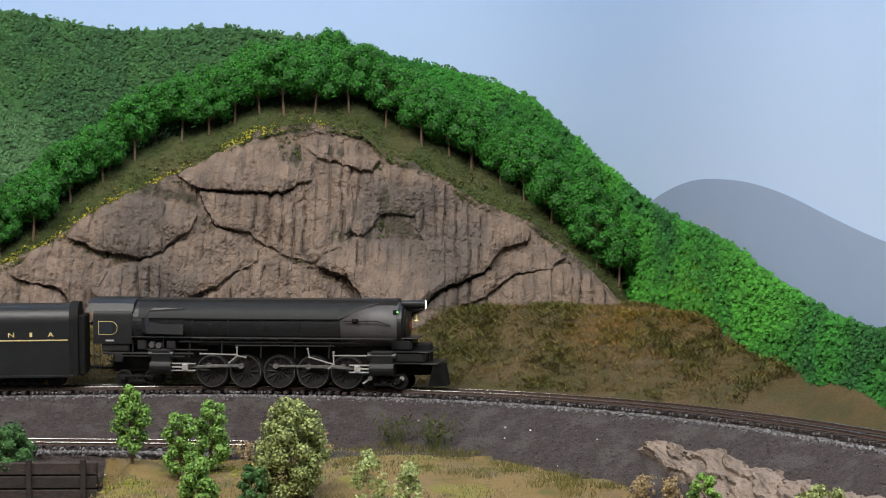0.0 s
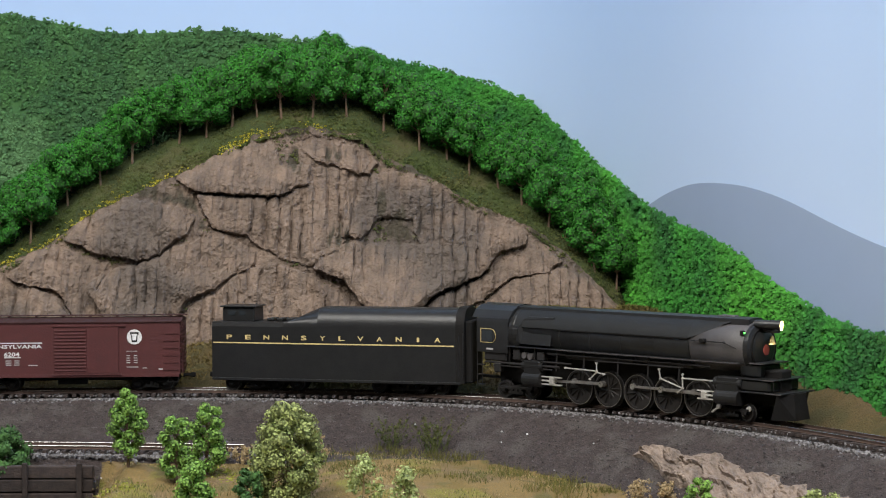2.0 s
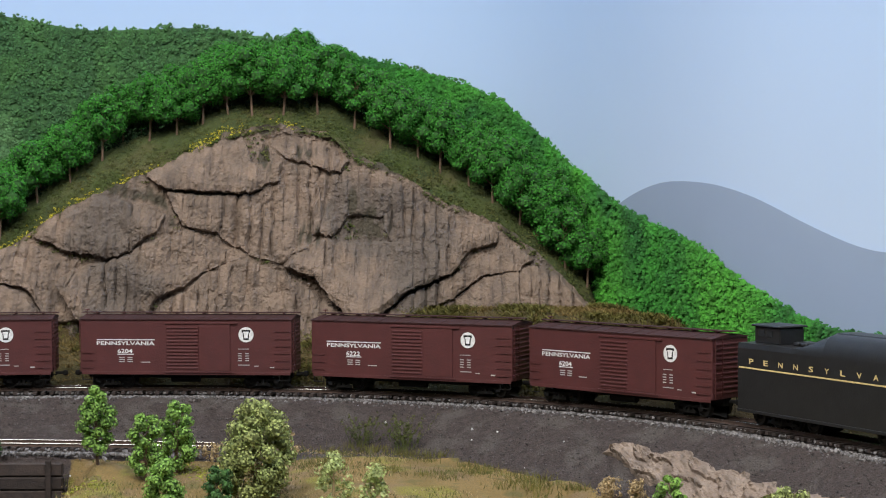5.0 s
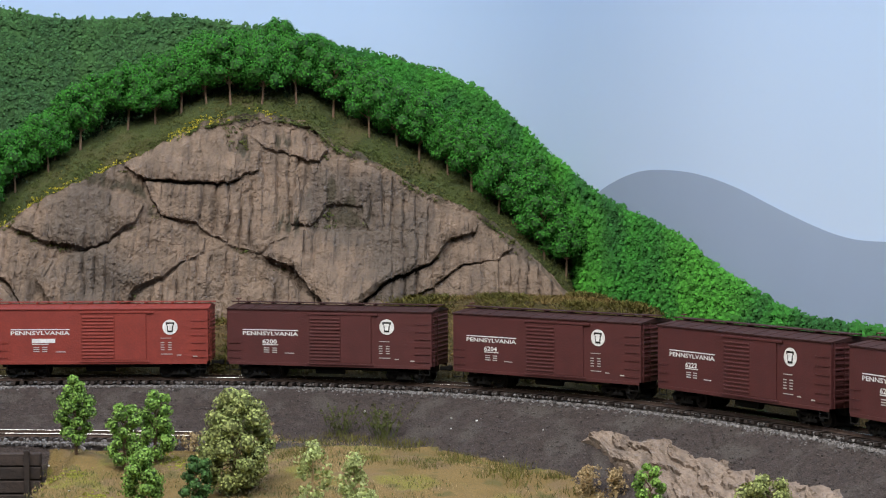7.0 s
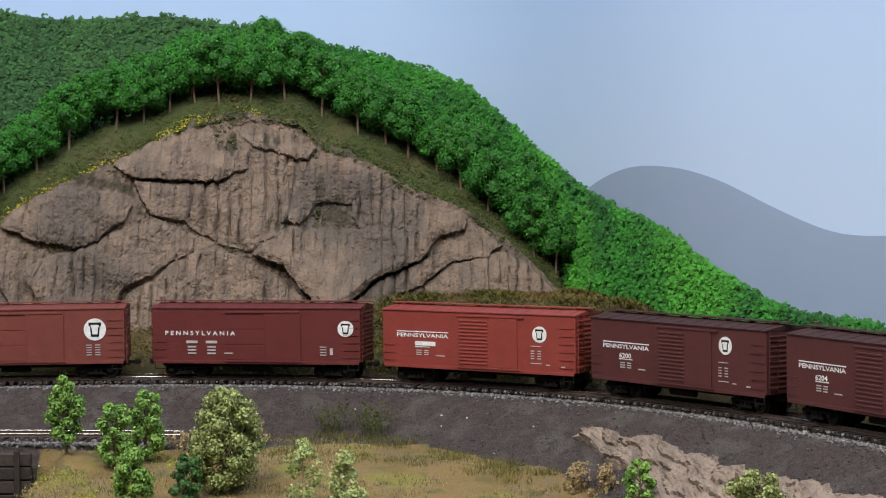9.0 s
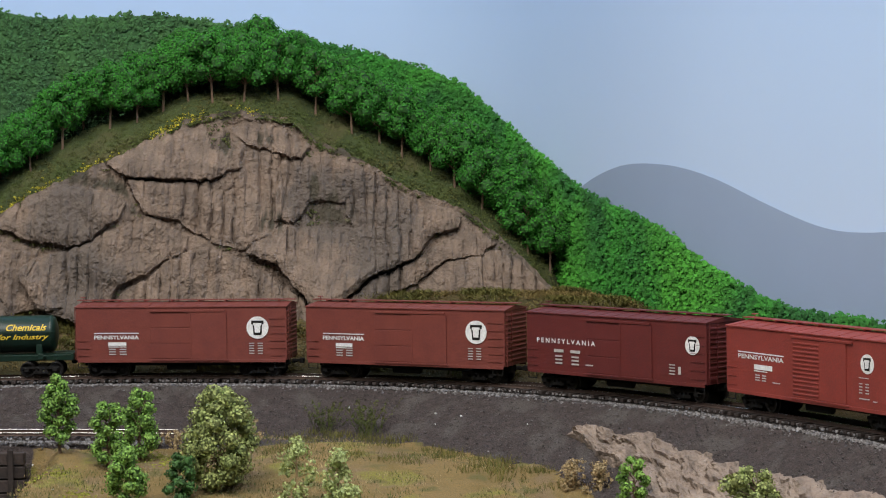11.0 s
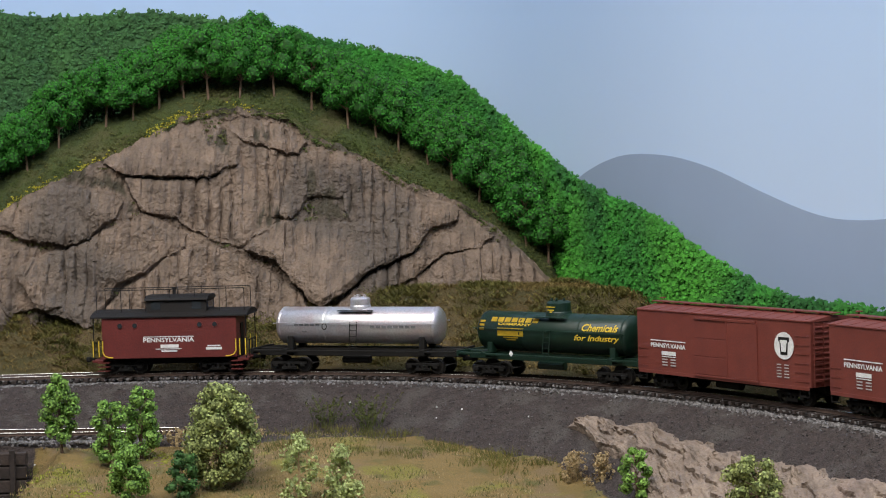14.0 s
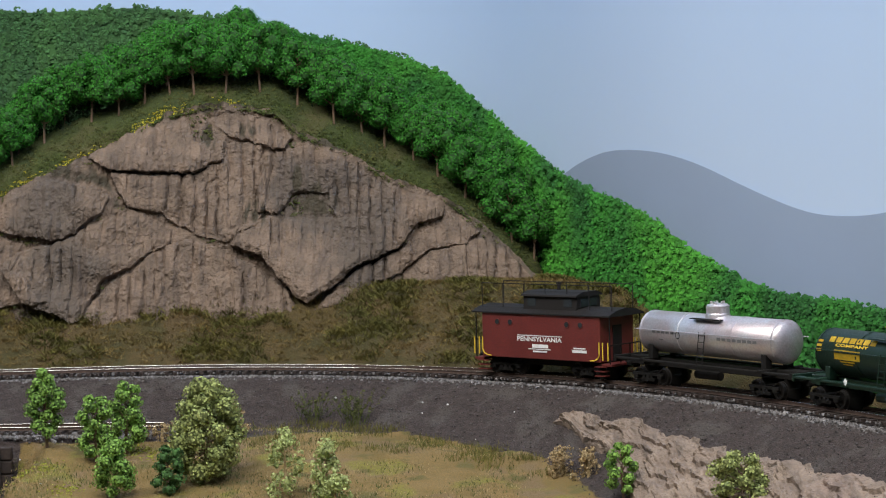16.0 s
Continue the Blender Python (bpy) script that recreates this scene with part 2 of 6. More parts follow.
def box(bm, x0, x1, y0, y1, z0, z1, bev=0.0):
    vs = bmesh.ops.create_cube(bm, size=1)["verts"]
    for v in vs:
        v.co = Vector((x0 + (v.co.x + 0.5) * (x1 - x0), y0 + (v.co.y + 0.5) * (y1 - y0), z0 + (v.co.z + 0.5) * (z1 - z0)))
    if bev:
        es = list({e for v in vs for e in v.link_edges})
        bmesh.ops.bevel(bm, geom=es, offset=bev, segments=1, affect="EDGES")
    return bm


def cyl(bm, p, q, r0, r1=None, seg=16):
    p, q = Vector(p), Vector(q)
    r1 = r0 if r1 is None else r1
    m = Matrix.Translation((p + q) / 2) @ (q - p).to_track_quat("Z", "Y").to_matrix().to_4x4()
    bmesh.ops.create_cone(bm, cap_ends=True, segments=seg, radius1=r0, radius2=max(r1, 1e-5), depth=(q - p).length, matrix=m)
    return bm


def lathe(bm, prof, seg=20, axis="x"):
    """Turned body; prof: (along, radius) pairs, about the x axis (or z)."""
    rings = []
    for a, r in prof:
        ring = []
        for i in range(seg):
            t = 2 * math.pi * i / seg
            c, s = r * math.cos(t), r * math.sin(t)
            ring.append(bm.verts.new((a, c, s) if axis == "x" else (c, s, a)))
        rings.append(ring)
    for p, q in zip(rings, rings[1:]):
        for i in range(seg):
            bm.faces.new((p[i], p[(i + 1) % seg], q[(i + 1) % seg], q[i]))
    bm.faces.new(rings[0]), bm.faces.new(rings[-1])
    return bm


def prism(bm, outline, x0, x1):
    """An outline of (y, z) drawn along x."""
    a = [bm.verts.new((x0, y, z)) for y, z in outline]
    b = [bm.verts.new((x1, y, z)) for y, z in outline]
    k = len(outline)
    for i in range(k):
        bm.faces.new((a[i], a[(i + 1) % k], b[(i + 1) % k], b[i]))
    bm.faces.new(a), bm.faces.new(b)
    return bm


B = bmesh.new


def lettering(text, x0, x1, z, height, y, material, parent, name="lettering", label="", shear=0.0, bold=0.0):
    """Words on the side that faces -y, from x0 to x1, with foot at z."""
    cu = bpy.data.curves.new(name, "FONT")
    cu.body, cu.size, cu.shear, cu.offset, cu.resolution_u = text, 1.0, shear, bold, 2
    tmp = bpy.data.objects.new("tmp_text", cu)
    scene.collection.objects.link(tmp)
    bpy.context.view_layer.update()
    me = bpy.data.meshes.new_from_object(tmp)
    bpy.data.objects.remove(tmp)
    co = np.array([v.co[:] for v in me.vertices])
    lo, hi = co.min(0), co.max(0)
    for v in me.vertices:
        v.co = (x0 + (v.co.x - lo[0]) / (hi[0] - lo[0]) * (x1 - x0), y, z + (v.co.y - lo[1]) / (hi[1] - lo[1]) * height)
    me.name = name
    me.materials.clear()
    me.materials.append(material)
    ob = new(name, me)
    ob.parent = parent
    return tagged(ob, label)


def bars(rows, y, material, parent, name="stencil", label="small illegible white stencilling"):
    bm = B()
    fine = name == "stencil" and material == M_WHITE
    material = M_STENCIL if fine else material
    for x0, x1, z0, z1 in rows:
        box(bm, x0, x1, y - 0.0001, y + 0.0001, z0, z1 - (0.25 * (z1 - z0) if fine else 0))
    return part(name, bm, material, parent, label)


# ---- the line of the main track: distance along it to place and heading ----
DS = 0.002
S = np.arange(-2.8, 3.4, DS)
KAPPA = np.clip(1.196 + 7.638 * S - 13.939 * S ** 2, 0.0, 2.2)
HEAD = np.cumsum(KAPPA) * DS
HEAD -= np.interp(0, S, HEAD)
TX = np.cumsum(np.cos(HEAD)) * DS
TY = -np.cumsum(np.sin(HEAD)) * DS
TX += -0.2497 - np.interp(0, S, TX)
TY += 1.3752 - np.interp(0, S, TY)


def track(s, off=0.0):
    """A place on the main line; off: metres towards the inside of the bend."""
    h = np.interp(s, S, HEAD)
    return np.interp(s, S, TX) - off * np.sin(h), np.interp(s, S, TY) - off * np.cos(h), h


def near_track(x, y):
    """Signed distance of places from the main line (positive inside the bend) and where along it."""
    sel = np.where((S > -1.6) & (S < 1.8))[0][::4]
    x, y = np.asarray(x, float), np.asarray(y, float)
    d = np.full(x.shape, 9.0)
    arc = np.zeros(x.shape)
    side = np.zeros(x.shape)
    for i in sel:
        ex, ey = x - TX[i], y - TY[i]
        e = np.hypot(ex, ey)
        m = e < d
        d = np.where(m, e, d)
        arc = np.where(m, S[i], arc)
        side = np.where(m, -ex * math.sin(HEAD[i]) - ey * math.cos(HEAD[i]), side)
    return np.where(side > 0, d, -d), arc


rng = np.random.default_rng(7)


def fbm(x, y, z=0.0, octs=4):
    out = np.zeros(np.shape(x))
    for i, v in enumerate(zip(np.ravel(x), np.ravel(y), np.ravel(z * np.ones(np.shape(x))))):
        out.flat[i] = noise.fractal(Vector(v), 1.0, 2.0, octs)
    return out

# ---- room shell and backdrop ----
def slab(name, x0, x1, y0, y1, z0, z1, material, label):
    return tagged(part(name, box(B(), x0, x1, y0, y1, z0, z1), material), label, name.split("_")[0], "", "structure")


slab("floor", -2.6, 2.4, -1.6, 2.6, -1.15, -1.1, M_FLOOR, "plain floor of the layout room")
slab("ceiling", -2.6, 2.4, -1.6, 2.6, 1.4, 1.45, M_WALL, "plain painted ceiling of the layout room")
slab("wall_south", -2.6, 2.4, -1.65, -1.6, -1.1, 1.4, M_WALL, "plain painted wall behind the aisle")
slab("wall_west", -2.65, -2.6, -1.6, 2.6, -1.1, 1.4, M_WALL, "plain painted side wall")
slab("wall_east", 2.4, 2.45, -1.6, 2.6, -1.1, 1.4, M_WALL, "plain painted side wall")
slab("wall_north", -2.6, 2.4, 2.6, 2.65, -1.1, 1.4, M_WALL, "plain painted wall behind the backdrop")

# the backdrop sheet: straight behind the hill, then it bends round beside the track
BD = [(-2.55, 1.8), (-1.6, 1.8), (-0.9, 1.8), (-0.4, 1.79), (-0.2, 1.775), (-0.08, 1.74), (0.0, 1.69), (0.06, 1.615), (0.105, 1.515), (0.14, 1.41), (0.176, 1.31), (0.225, 1.205), (0.272, 1.108),
      (0.325, 1.0), (0.42, 0.8), (0.52, 0.6), (0.77, 0.1), (1.0, -0.3)]


def chaikin(p, n=4):
    for _ in range(n):
        q = [p[0]]
        for a, b in zip(p, p[1:]):
            q += [(a[0] * 0.75 + b[0] * 0.25, a[1] * 0.75 + b[1] * 0.25), (a[0] * 0.25 + b[0] * 0.75, a[1] * 0.25 + b[1] * 0.75)]
        p = q + [p[-1]]
    return p


BDS = np.array(chaikin(BD))


def on_backdrop(a, off=0.0):
    """Where the line of sight with x/y = a from the aisle meets the sheet, drawn forward by off."""
    r = BDS[:, 0] / np.maximum(BDS[:, 1], 0.05)
    y = np.interp(a, r[: np.argmax(r > 2) or None], BDS[:, 1][: np.argmax(r > 2) or None])
    d = y * math.sqrt(1 + a * a)
    k = (d - off) / d
    return a * y * k, y * k


def sheet_wall():
    v, f = [], []
    zs = np.linspace(-0.35, 1.3, 8)
    for x, y in BDS:
        v += [(x, y, z) for z in zs]
    for x, y in BDS:
        v += [(x + 0.006, y + 0.008, z) for z in zs]
    k, n = len(zs), len(BDS)
    for i in range(n - 1):
        for j in range(k - 1):
            q = i * k + j
            f += [(q, q + k, q + k + 1, q + 1), (n * k + q, n * k + q + 1, n * k + q + k + 1, n * k + q + k)]
    return tagged(obj("backdrop", v, f, M_SKY, smooth=True), "pale blue painted sky backdrop behind the layout", "backdrop", "", "structure")


sheet_wall()


def crest(points, a):
    """Height of a skyline at a, rounded over its corners."""
    xs, zs = [p[0] for p in points], [p[1] for p in points]
    return sum(np.interp(a + q, xs, zs) * k for q, k in ((-0.012, 0.1), (-0.006, 0.22), (0, 0.36), (0.006, 0.22), (0.012, 0.1)))


# heights are slopes seen from the aisle: rise over distance, above the eye line
EYE_Z = 0.1456
MOUNT = [(0.037, -0.06), (0.077, -0.014), (0.099, -0.003), (0.125, -0.0045), (0.147, -0.012), (0.167, -0.023), (0.192, -0.035), (0.207, -0.040), (0.232, -0.041), (0.267, -0.034), (0.307, -0.04), (0.407, -0.05)]


def mountain():
    v, f = [], []
    aa = np.linspace(0.03, 0.4, 120)
    for a in aa:
        top = crest(MOUNT, a)
        for j in range(7):
            e = top - 0.16 * j / 6
            x, y = on_backdrop(a, 0.002 + 0.006 * (j / 6) ** 0.5)
            v.append((x, y, EYE_Z + e * y))
    for i in range(len(aa) - 1):
        for j in range(6):
            q = i * 7 + j
            f.append((q, q + 1, q + 8, q + 7))
    return tagged(obj("backdrop_mountain", v, f, M_MOUNT, smooth=True), "hazy grey distant mountain painted on the backdrop", "backdrop", "", "structure")


mountain()
HILL = [(-0.42, 0.118), (-0.33, 0.1), (-0.25, 0.086), (-0.21, 0.0785), (-0.19, 0.0745), (-0.13, 0.076), (-0.1, 0.071), (-0.06, 0.062), (-0.03, 0.056), (0.0, 0.047), (0.02, 0.0385),
        (0.045, 0.015), (0.065, -0.004), (0.082, -0.017), (0.1, -0.026), (0.122, -0.036), (0.14, -0.054), (0.16, -0.066), (0.185, -0.078), (0.205, -0.0805), (0.24, -0.088), (0.3, -0.1), (0.42, -0.12)]


def clump(n, size, flat=1.0):
    """A tuft of n leaf faces about the origin: corner points and faces."""
    d = rng.normal(size=(n, 3))
    d /= np.linalg.norm(d, axis=1)[:, None]
    c = d * size * rng.uniform(0.55, 1.0, n)[:, None]
    c[:, 2] *= flat
    u = np.cross(d, rng.normal(size=(n, 3)))
    u /= np.linalg.norm(u, axis=1)[:, None] + 1e-9
    w = np.cross(d, u) + 0.35 * d
    return c, u, w


def leaves(centres, radii, per, leaf, flat=1.0):
    """Leaf quads in tufts about the given centres."""
    V = []
    for c0, r in zip(centres, radii):
        c, u, w = clump(per, r, flat)
        k = leaf * rng.uniform(0.6, 1.25, per)[:, None]
        b = c + c0
        V.append(np.stack([b - u * k * 0.5, b - w * k * 0.2 + u * k * 0.1, b + u * k * 0.55, b + w * k * 0.6], 1).reshape(-1, 3))
    V = np.concatenate(V)
    F = np.arange(len(V)).reshape(-1, 4)
    return V, F


def strokes(centres, radii, per):
    """Short dabs that face the room, in rounded tufts."""
    V = []
    for c0, r in zip(centres, radii):
        an, q = rng.uniform(0, 6.28, per), rng.uniform(0, 1, per) ** 0.5
        c = np.stack([r * q * np.cos(an), -0.14 * r * np.sqrt(1 - 0.9 * q * q), r * q * np.sin(an) * 0.9], 1) + c0
        nrm = np.stack([0.7 * q * np.cos(an), -np.ones(per), 0.35 + 0.6 * q * np.sin(an)], 1) + rng.normal(0, 0.18, (per, 3))
        nrm /= np.linalg.norm(nrm, axis=1)[:, None]
        u = np.cross(nrm, rng.normal(size=(per, 3)))
        u /= np.linalg.norm(u, axis=1)[:, None]
        w = np.cross(nrm, u)
        k = r * rng.uniform(0.35, 0.7, per)[:, None]
        V.append(np.stack([c - u * k, c - w * k * 0.7, c + u * k, c + w * k * 0.7], 1).reshape(-1, 3))
    V = np.concatenate(V)
    return V, np.arange(len(V)).reshape(-1, 4)


def painted_wood(name, a0, a1, depth, size, n, material, label, off=0.004, low=None):
    """The wooded hill of the backdrop: a rounded relief of brush-stroke tree crowns."""
    v, f = [], []
    aa = np.linspace(a0, a1, 140)
    J = 14
    for a in aa:
        top = crest(HILL, a) - 0.0015
        for j in range(J):
            e = top - depth * j / (J - 1)
            x, y = on_backdrop(a, off + 0.012 * (j / (J - 1)) ** 0.6)
            v.append((x, y, EYE_Z + e * y))
    for i in range(len(aa) - 1):
        for j in range(J - 1):
            q = i * J + j
            f.append((q, q + 1, q + J + 1, q + J))
    base = tagged(obj(name, v, f, material, smooth=True), label, "painted hill", "", "structure")
    cs, rs = [], []
    for _ in range(n):
        a = rng.uniform(a0, a1)
        k = rng.uniform(0, 1) ** 1.1
        e = crest(HILL, a) - depth * k + rng.uniform(-0.0015, 0.001) - 0.0012
        x, y = on_backdrop(a, off + 0.002 + 0.012 * k ** 0.6)
        cs.append((x, y, EYE_Z + e * y))
        rs.append(size * rng.uniform(0.5, 1.2))
    V, F = strokes(np.array(cs), rs, 9)
    o = obj("far_wood_foliage", V, F, material, base)
    tagged(o, "", "", "", "stuff")
    return base


painted_wood("hill_west", -0.42, 0.03, 0.12, 0.0038, 12000, M_FAR1, "hazy green wooded hill on the backdrop")
painted_wood("hill_east", -0.075, 0.34, 0.1, 0.0026, 24000, M_FAR2, "bright green wooded hill shoulder on the backdrop", off=0.014)

# ---- ground: one sheet with the embankments ----
def smooth_max(a, b, k):
    h = np.clip(0.5 + 0.5 * (a - b) / k, 0, 1)
    return b * (1 - h) + a * h + k * h * (1 - h)


def low_line(x):
    """Centre of the lower track."""
    return 1.275 - 0.09 * (x + 0.32) - 0.25 * np.maximum(x + 0.3, 0) ** 2


LOWER_Z = -0.0245


def ground_z(x, y, rough=True):
    n, arc = near_track(x, y)
    w = fbm(x * 9, y * 9) if rough else 0 * x
    w2 = fbm(x * 45, y * 45, 3.0) if rough else 0 * x
    w3 = fbm(x * 22, y * 22, 8.0) if rough else 0 * x
    base = -0.031 - 0.055 * np.clip(x + 0.08, 0, 0.4) - 0.15 * np.maximum(1.17 - y, 0) + 0.004 * w + 0.0012 * w2
    base = base - 0.004 * np.clip((-0.05 - x) / 0.1, 0, 1)
    # lower track shelf, and the dark cut in front of it at the west
    ly = low_line(x)
    shelf = LOWER_Z - 0.006 + 0 * x
    t = np.clip((y - (ly - 0.026)) / 0.012, 0, 1) * np.clip((-0.13 - x) / 0.03, 0, 1)
    base = base * (1 - t) + shelf * t
    knoll = np.clip((x + 0.258 + 0.012 * w + 0.004 * w2) / 0.03, 0, 1)
    cut = np.clip((ly - 0.024 - y) / 0.018, 0, 1) * (1 - knoll)
    base = base - 0.045 * cut
    base = base + 0.008 * np.exp(-((x + 0.25) / 0.06) ** 2 - ((y - 1.2) / 0.03) ** 2)
    emb = np.where(n > 0.024, -0.0055 - 0.0012 * (n > 0.026) - 0.62 * np.maximum(n - 0.028, 0) + 0.0012 * w2, -0.0055)
    near = smooth_max(emb, base, 0.004)
    far = -0.0055 + 0.62 * np.maximum(-n - 0.03, 0) * (1 + 0.12 * w) + (0.006 * w2 + 0.006 * w3) * np.clip((-n - 0.03) / 0.02, 0, 1)
    far = np.minimum(far, 0.046 + 0.003 * w)
    return np.where(n > 0, near, far), n, base


def ground():
    xs = np.arange(-0.7, 0.6, 0.0034)
    ys = np.arange(0.72, 1.62, 0.0034)
    X, Y = np.meshgrid(xs, ys, indexing="ij")
    Z, N, Bz = ground_z(X, Y)
    v = np.stack([X, Y, Z], -1).reshape(-1, 3)
    ny = len(ys)
    i, j = np.meshgrid(np.arange(len(xs) - 1), np.arange(ny - 1), indexing="ij")
    q = (i * ny + j).ravel()
    F = np.stack([q, q + ny, q + ny + 1, q + 1], 1)
    ob = obj("ground", v, F, M_GROUND, smooth=True)
    grass = np.clip((Bz - Z + 0.004) / 0.004, 0, 1) * np.clip((low_line(X) - 0.026 - Y) / 0.006 + 1 + np.clip((X + 0.16) / 0.02, 0, 9), 0, 1) * np.clip((X + 0.252) / 0.008, 0, 1) * (N > 0)
    turf = np.clip((-0.024 - N) / 0.008, 0, 1)
    for key, val in (("straw", grass), ("turf", turf)):
        ob.data.attributes.new(key, "FLOAT", "POINT").data.foreach_set("value", val.ravel().astype(np.float32))
    return tagged(ob, "scenery base of dark cinders, straw grass and brown turf", "ground", "", "structure")


ground()
slab("ground_apron", -2.5, 2.3, 0.7, 1.74, -0.2, -0.16, M_FASCIA, "dark board under the scenery")
slab("fascia", -2.5, 2.3, 0.68, 0.7, -0.4, -0.1, M_FASCIA, "dark painted edge board of the layout")

# ---- cliff ----
# top edge: place along x, height
EDGE = [(-0.72, 0.03), (-0.5, 0.05), (-0.4, 0.066), (-0.335, 0.0965), (-0.31, 0.115), (-0.29, 0.126), (-0.27, 0.135), (-0.238, 0.1487), (-0.21, 0.1624), (-0.185, 0.177), (-0.15, 0.1846),
        (-0.13, 0.1831), (-0.1, 0.178), (-0.083, 0.1619), (-0.06, 0.1528), (-0.036, 0.1394), (-0.02, 0.128), (0.003, 0.1186), (0.028, 0.1086), (0.05, 0.092), (0.07, 0.0733), (0.092, 0.0504), (0.1, 0.03)]
FOOT_Y = 1.447
# the slabs of the face: outline in (x, z), how far each stands out, its lean and its turn
SLABS = []


def rock_slab(outline, proud, lean, turn):
    SLABS.append((outline, proud, lean, turn))


rock_slab([(-0.3215, 0.1005), (-0.3025, 0.1214), (-0.2729, 0.1296), (-0.2372, 0.123), (-0.2233, 0.1153), (-0.2439, 0.0948), (-0.2614, 0.0862), (-0.299, 0.0919)], 0.004, 0.1, 0.0)  # the eye-shaped slab
rock_slab([(-0.2898, 0.0752), (-0.2626, 0.0824), (-0.2333, 0.0956), (-0.2082, 0.1072), (-0.1781, 0.091), (-0.1792, 0.0819), (-0.2092, 0.0663), (-0.2298, 0.054), (-0.2478, 0.0254), (-0.2842, 0.042), (-0.3, 0.0669)], 0.006, 0.12, 0.05)  # the wide slab under it
rock_slab([(-0.3619, 0.0757), (-0.3334, 0.0984), (-0.3072, 0.087), (-0.288, 0.0826), (-0.2936, 0.0648), (-0.2673, 0.0419), (-0.3051, 0.038), (-0.3274, 0.065), (-0.3446, 0.0693)], 0.003, 0.05, 0.1)  # the far west slab
rock_slab([(-0.3877, 0.08), (-0.3531, 0.0715), (-0.3293, 0.0588), (-0.305, 0.036), (-0.3121, 0.0095), (-0.3918, 0.01)], 0.005, 0.05, -0.1)  # the west foot
rock_slab([(-0.2385, 0.1457), (-0.2228, 0.1562), (-0.1962, 0.1676), (-0.1694, 0.173), (-0.1596, 0.1544), (-0.1377, 0.1543), (-0.1373, 0.1412), (-0.1596, 0.1345), (-0.1984, 0.1356), (-0.2251, 0.138)], 0.006, 0.25, 0.0)  # the cap slab
rock_slab([(-0.1498, 0.1713), (-0.1352, 0.177), (-0.1157, 0.1728), (-0.0866, 0.1573), (-0.0939, 0.1502), (-0.111, 0.1531), (-0.1304, 0.1573)], -0.001, 0.35, 0.0)  # the grey brow
rock_slab([(-0.2214, 0.1338), (-0.196, 0.1312), (-0.1573, 0.1313), (-0.1354, 0.1401), (-0.1341, 0.1525), (-0.111, 0.1502), (-0.106, 0.1166), (-0.1139, 0.0952), (-0.1357, 0.0815), (-0.1573, 0.0857), (-0.1693, 0.0932), (-0.1838, 0.1056), (-0.208, 0.1093)], 0.002, -0.05, 0.04)  # the high wall
rock_slab([(-0.2443, 0.0281), (-0.2314, 0.0441), (-0.2029, 0.0633), (-0.1837, 0.0781), (-0.1669, 0.0807), (-0.1381, 0.0733), (-0.1119, 0.0572), (-0.0905, 0.0424), (-0.0812, 0.0281), (-0.0838, 0.0142), (-0.231, 0.0138)], 0.007, 0.15, -0.02)  # the middle foot
rock_slab([(-0.1072, 0.1445), (-0.0755, 0.1484), (-0.038, 0.1365), (-0.0298, 0.1241), (-0.0081, 0.1187), (-0.0071, 0.109), (-0.0268, 0.0971), (-0.0546, 0.096), (-0.059, 0.1153), (-0.0857, 0.116), (-0.1004, 0.102), (-0.1136, 0.1024)], -0.001, 0.05, 0.05)  # the fluted upper wall
rock_slab([(-0.1319, 0.079), (-0.1221, 0.0907), (-0.1052, 0.0969), (-0.057, 0.0931), (-0.0268, 0.0957), (-0.0059, 0.1102), (0.005, 0.1099), (0.0266, 0.1038), (0.0257, 0.0966), (0.0057, 0.0907), (-0.0092, 0.0756), (-0.0409, 0.0599), (-0.0555, 0.048), (-0.0784, 0.0374), (-0.0973, 0.0532), (-0.1103, 0.0725)], 0.008, 0.28, 0.0)  # the bright dome
rock_slab([(-0.0726, 0.0302), (-0.041, 0.054), (-0.002, 0.0754), (0.0176, 0.0856), (0.03, 0.096), (0.0501, 0.0835), (0.0414, 0.0765), (0.0196, 0.0724), (-0.0219, 0.0499), (-0.0582, 0.0298)], 0.006, 0.3, -0.05)  # the slanting ledge
rock_slab([(-0.0583, 0.0263), (-0.022, 0.0471), (0.0207, 0.0695), (0.0511, 0.0768), (0.0748, 0.0685), (0.0932, 0.049), (0.0851, 0.0281), (0.0298, 0.0203), (-0.0324, 0.0127)], 0.009, 0.2, -0.1)  # the east block


def inside(x, z, pts):
    """Depth inside a closed outline, negative outside it."""
    d = np.full(x.shape, 9.0)
    odd = np.zeros(x.shape, bool)
    for (ax, az), (bx, bz) in zip(pts, pts[1:] + pts[:1]):
        ux, uz = bx - ax, bz - az
        t = np.clip(((x - ax) * ux + (z - az) * uz) / (ux * ux + uz * uz), 0, 1)
        d = np.minimum(d, np.hypot(x - ax - t * ux, z - az - t * uz))
        odd ^= ((az > z) != (bz > z)) & (x < ax + (z - az) / (uz if abs(uz) > 1e-9 else 1e-9) * ux)
    return np.where(odd, d, -d)


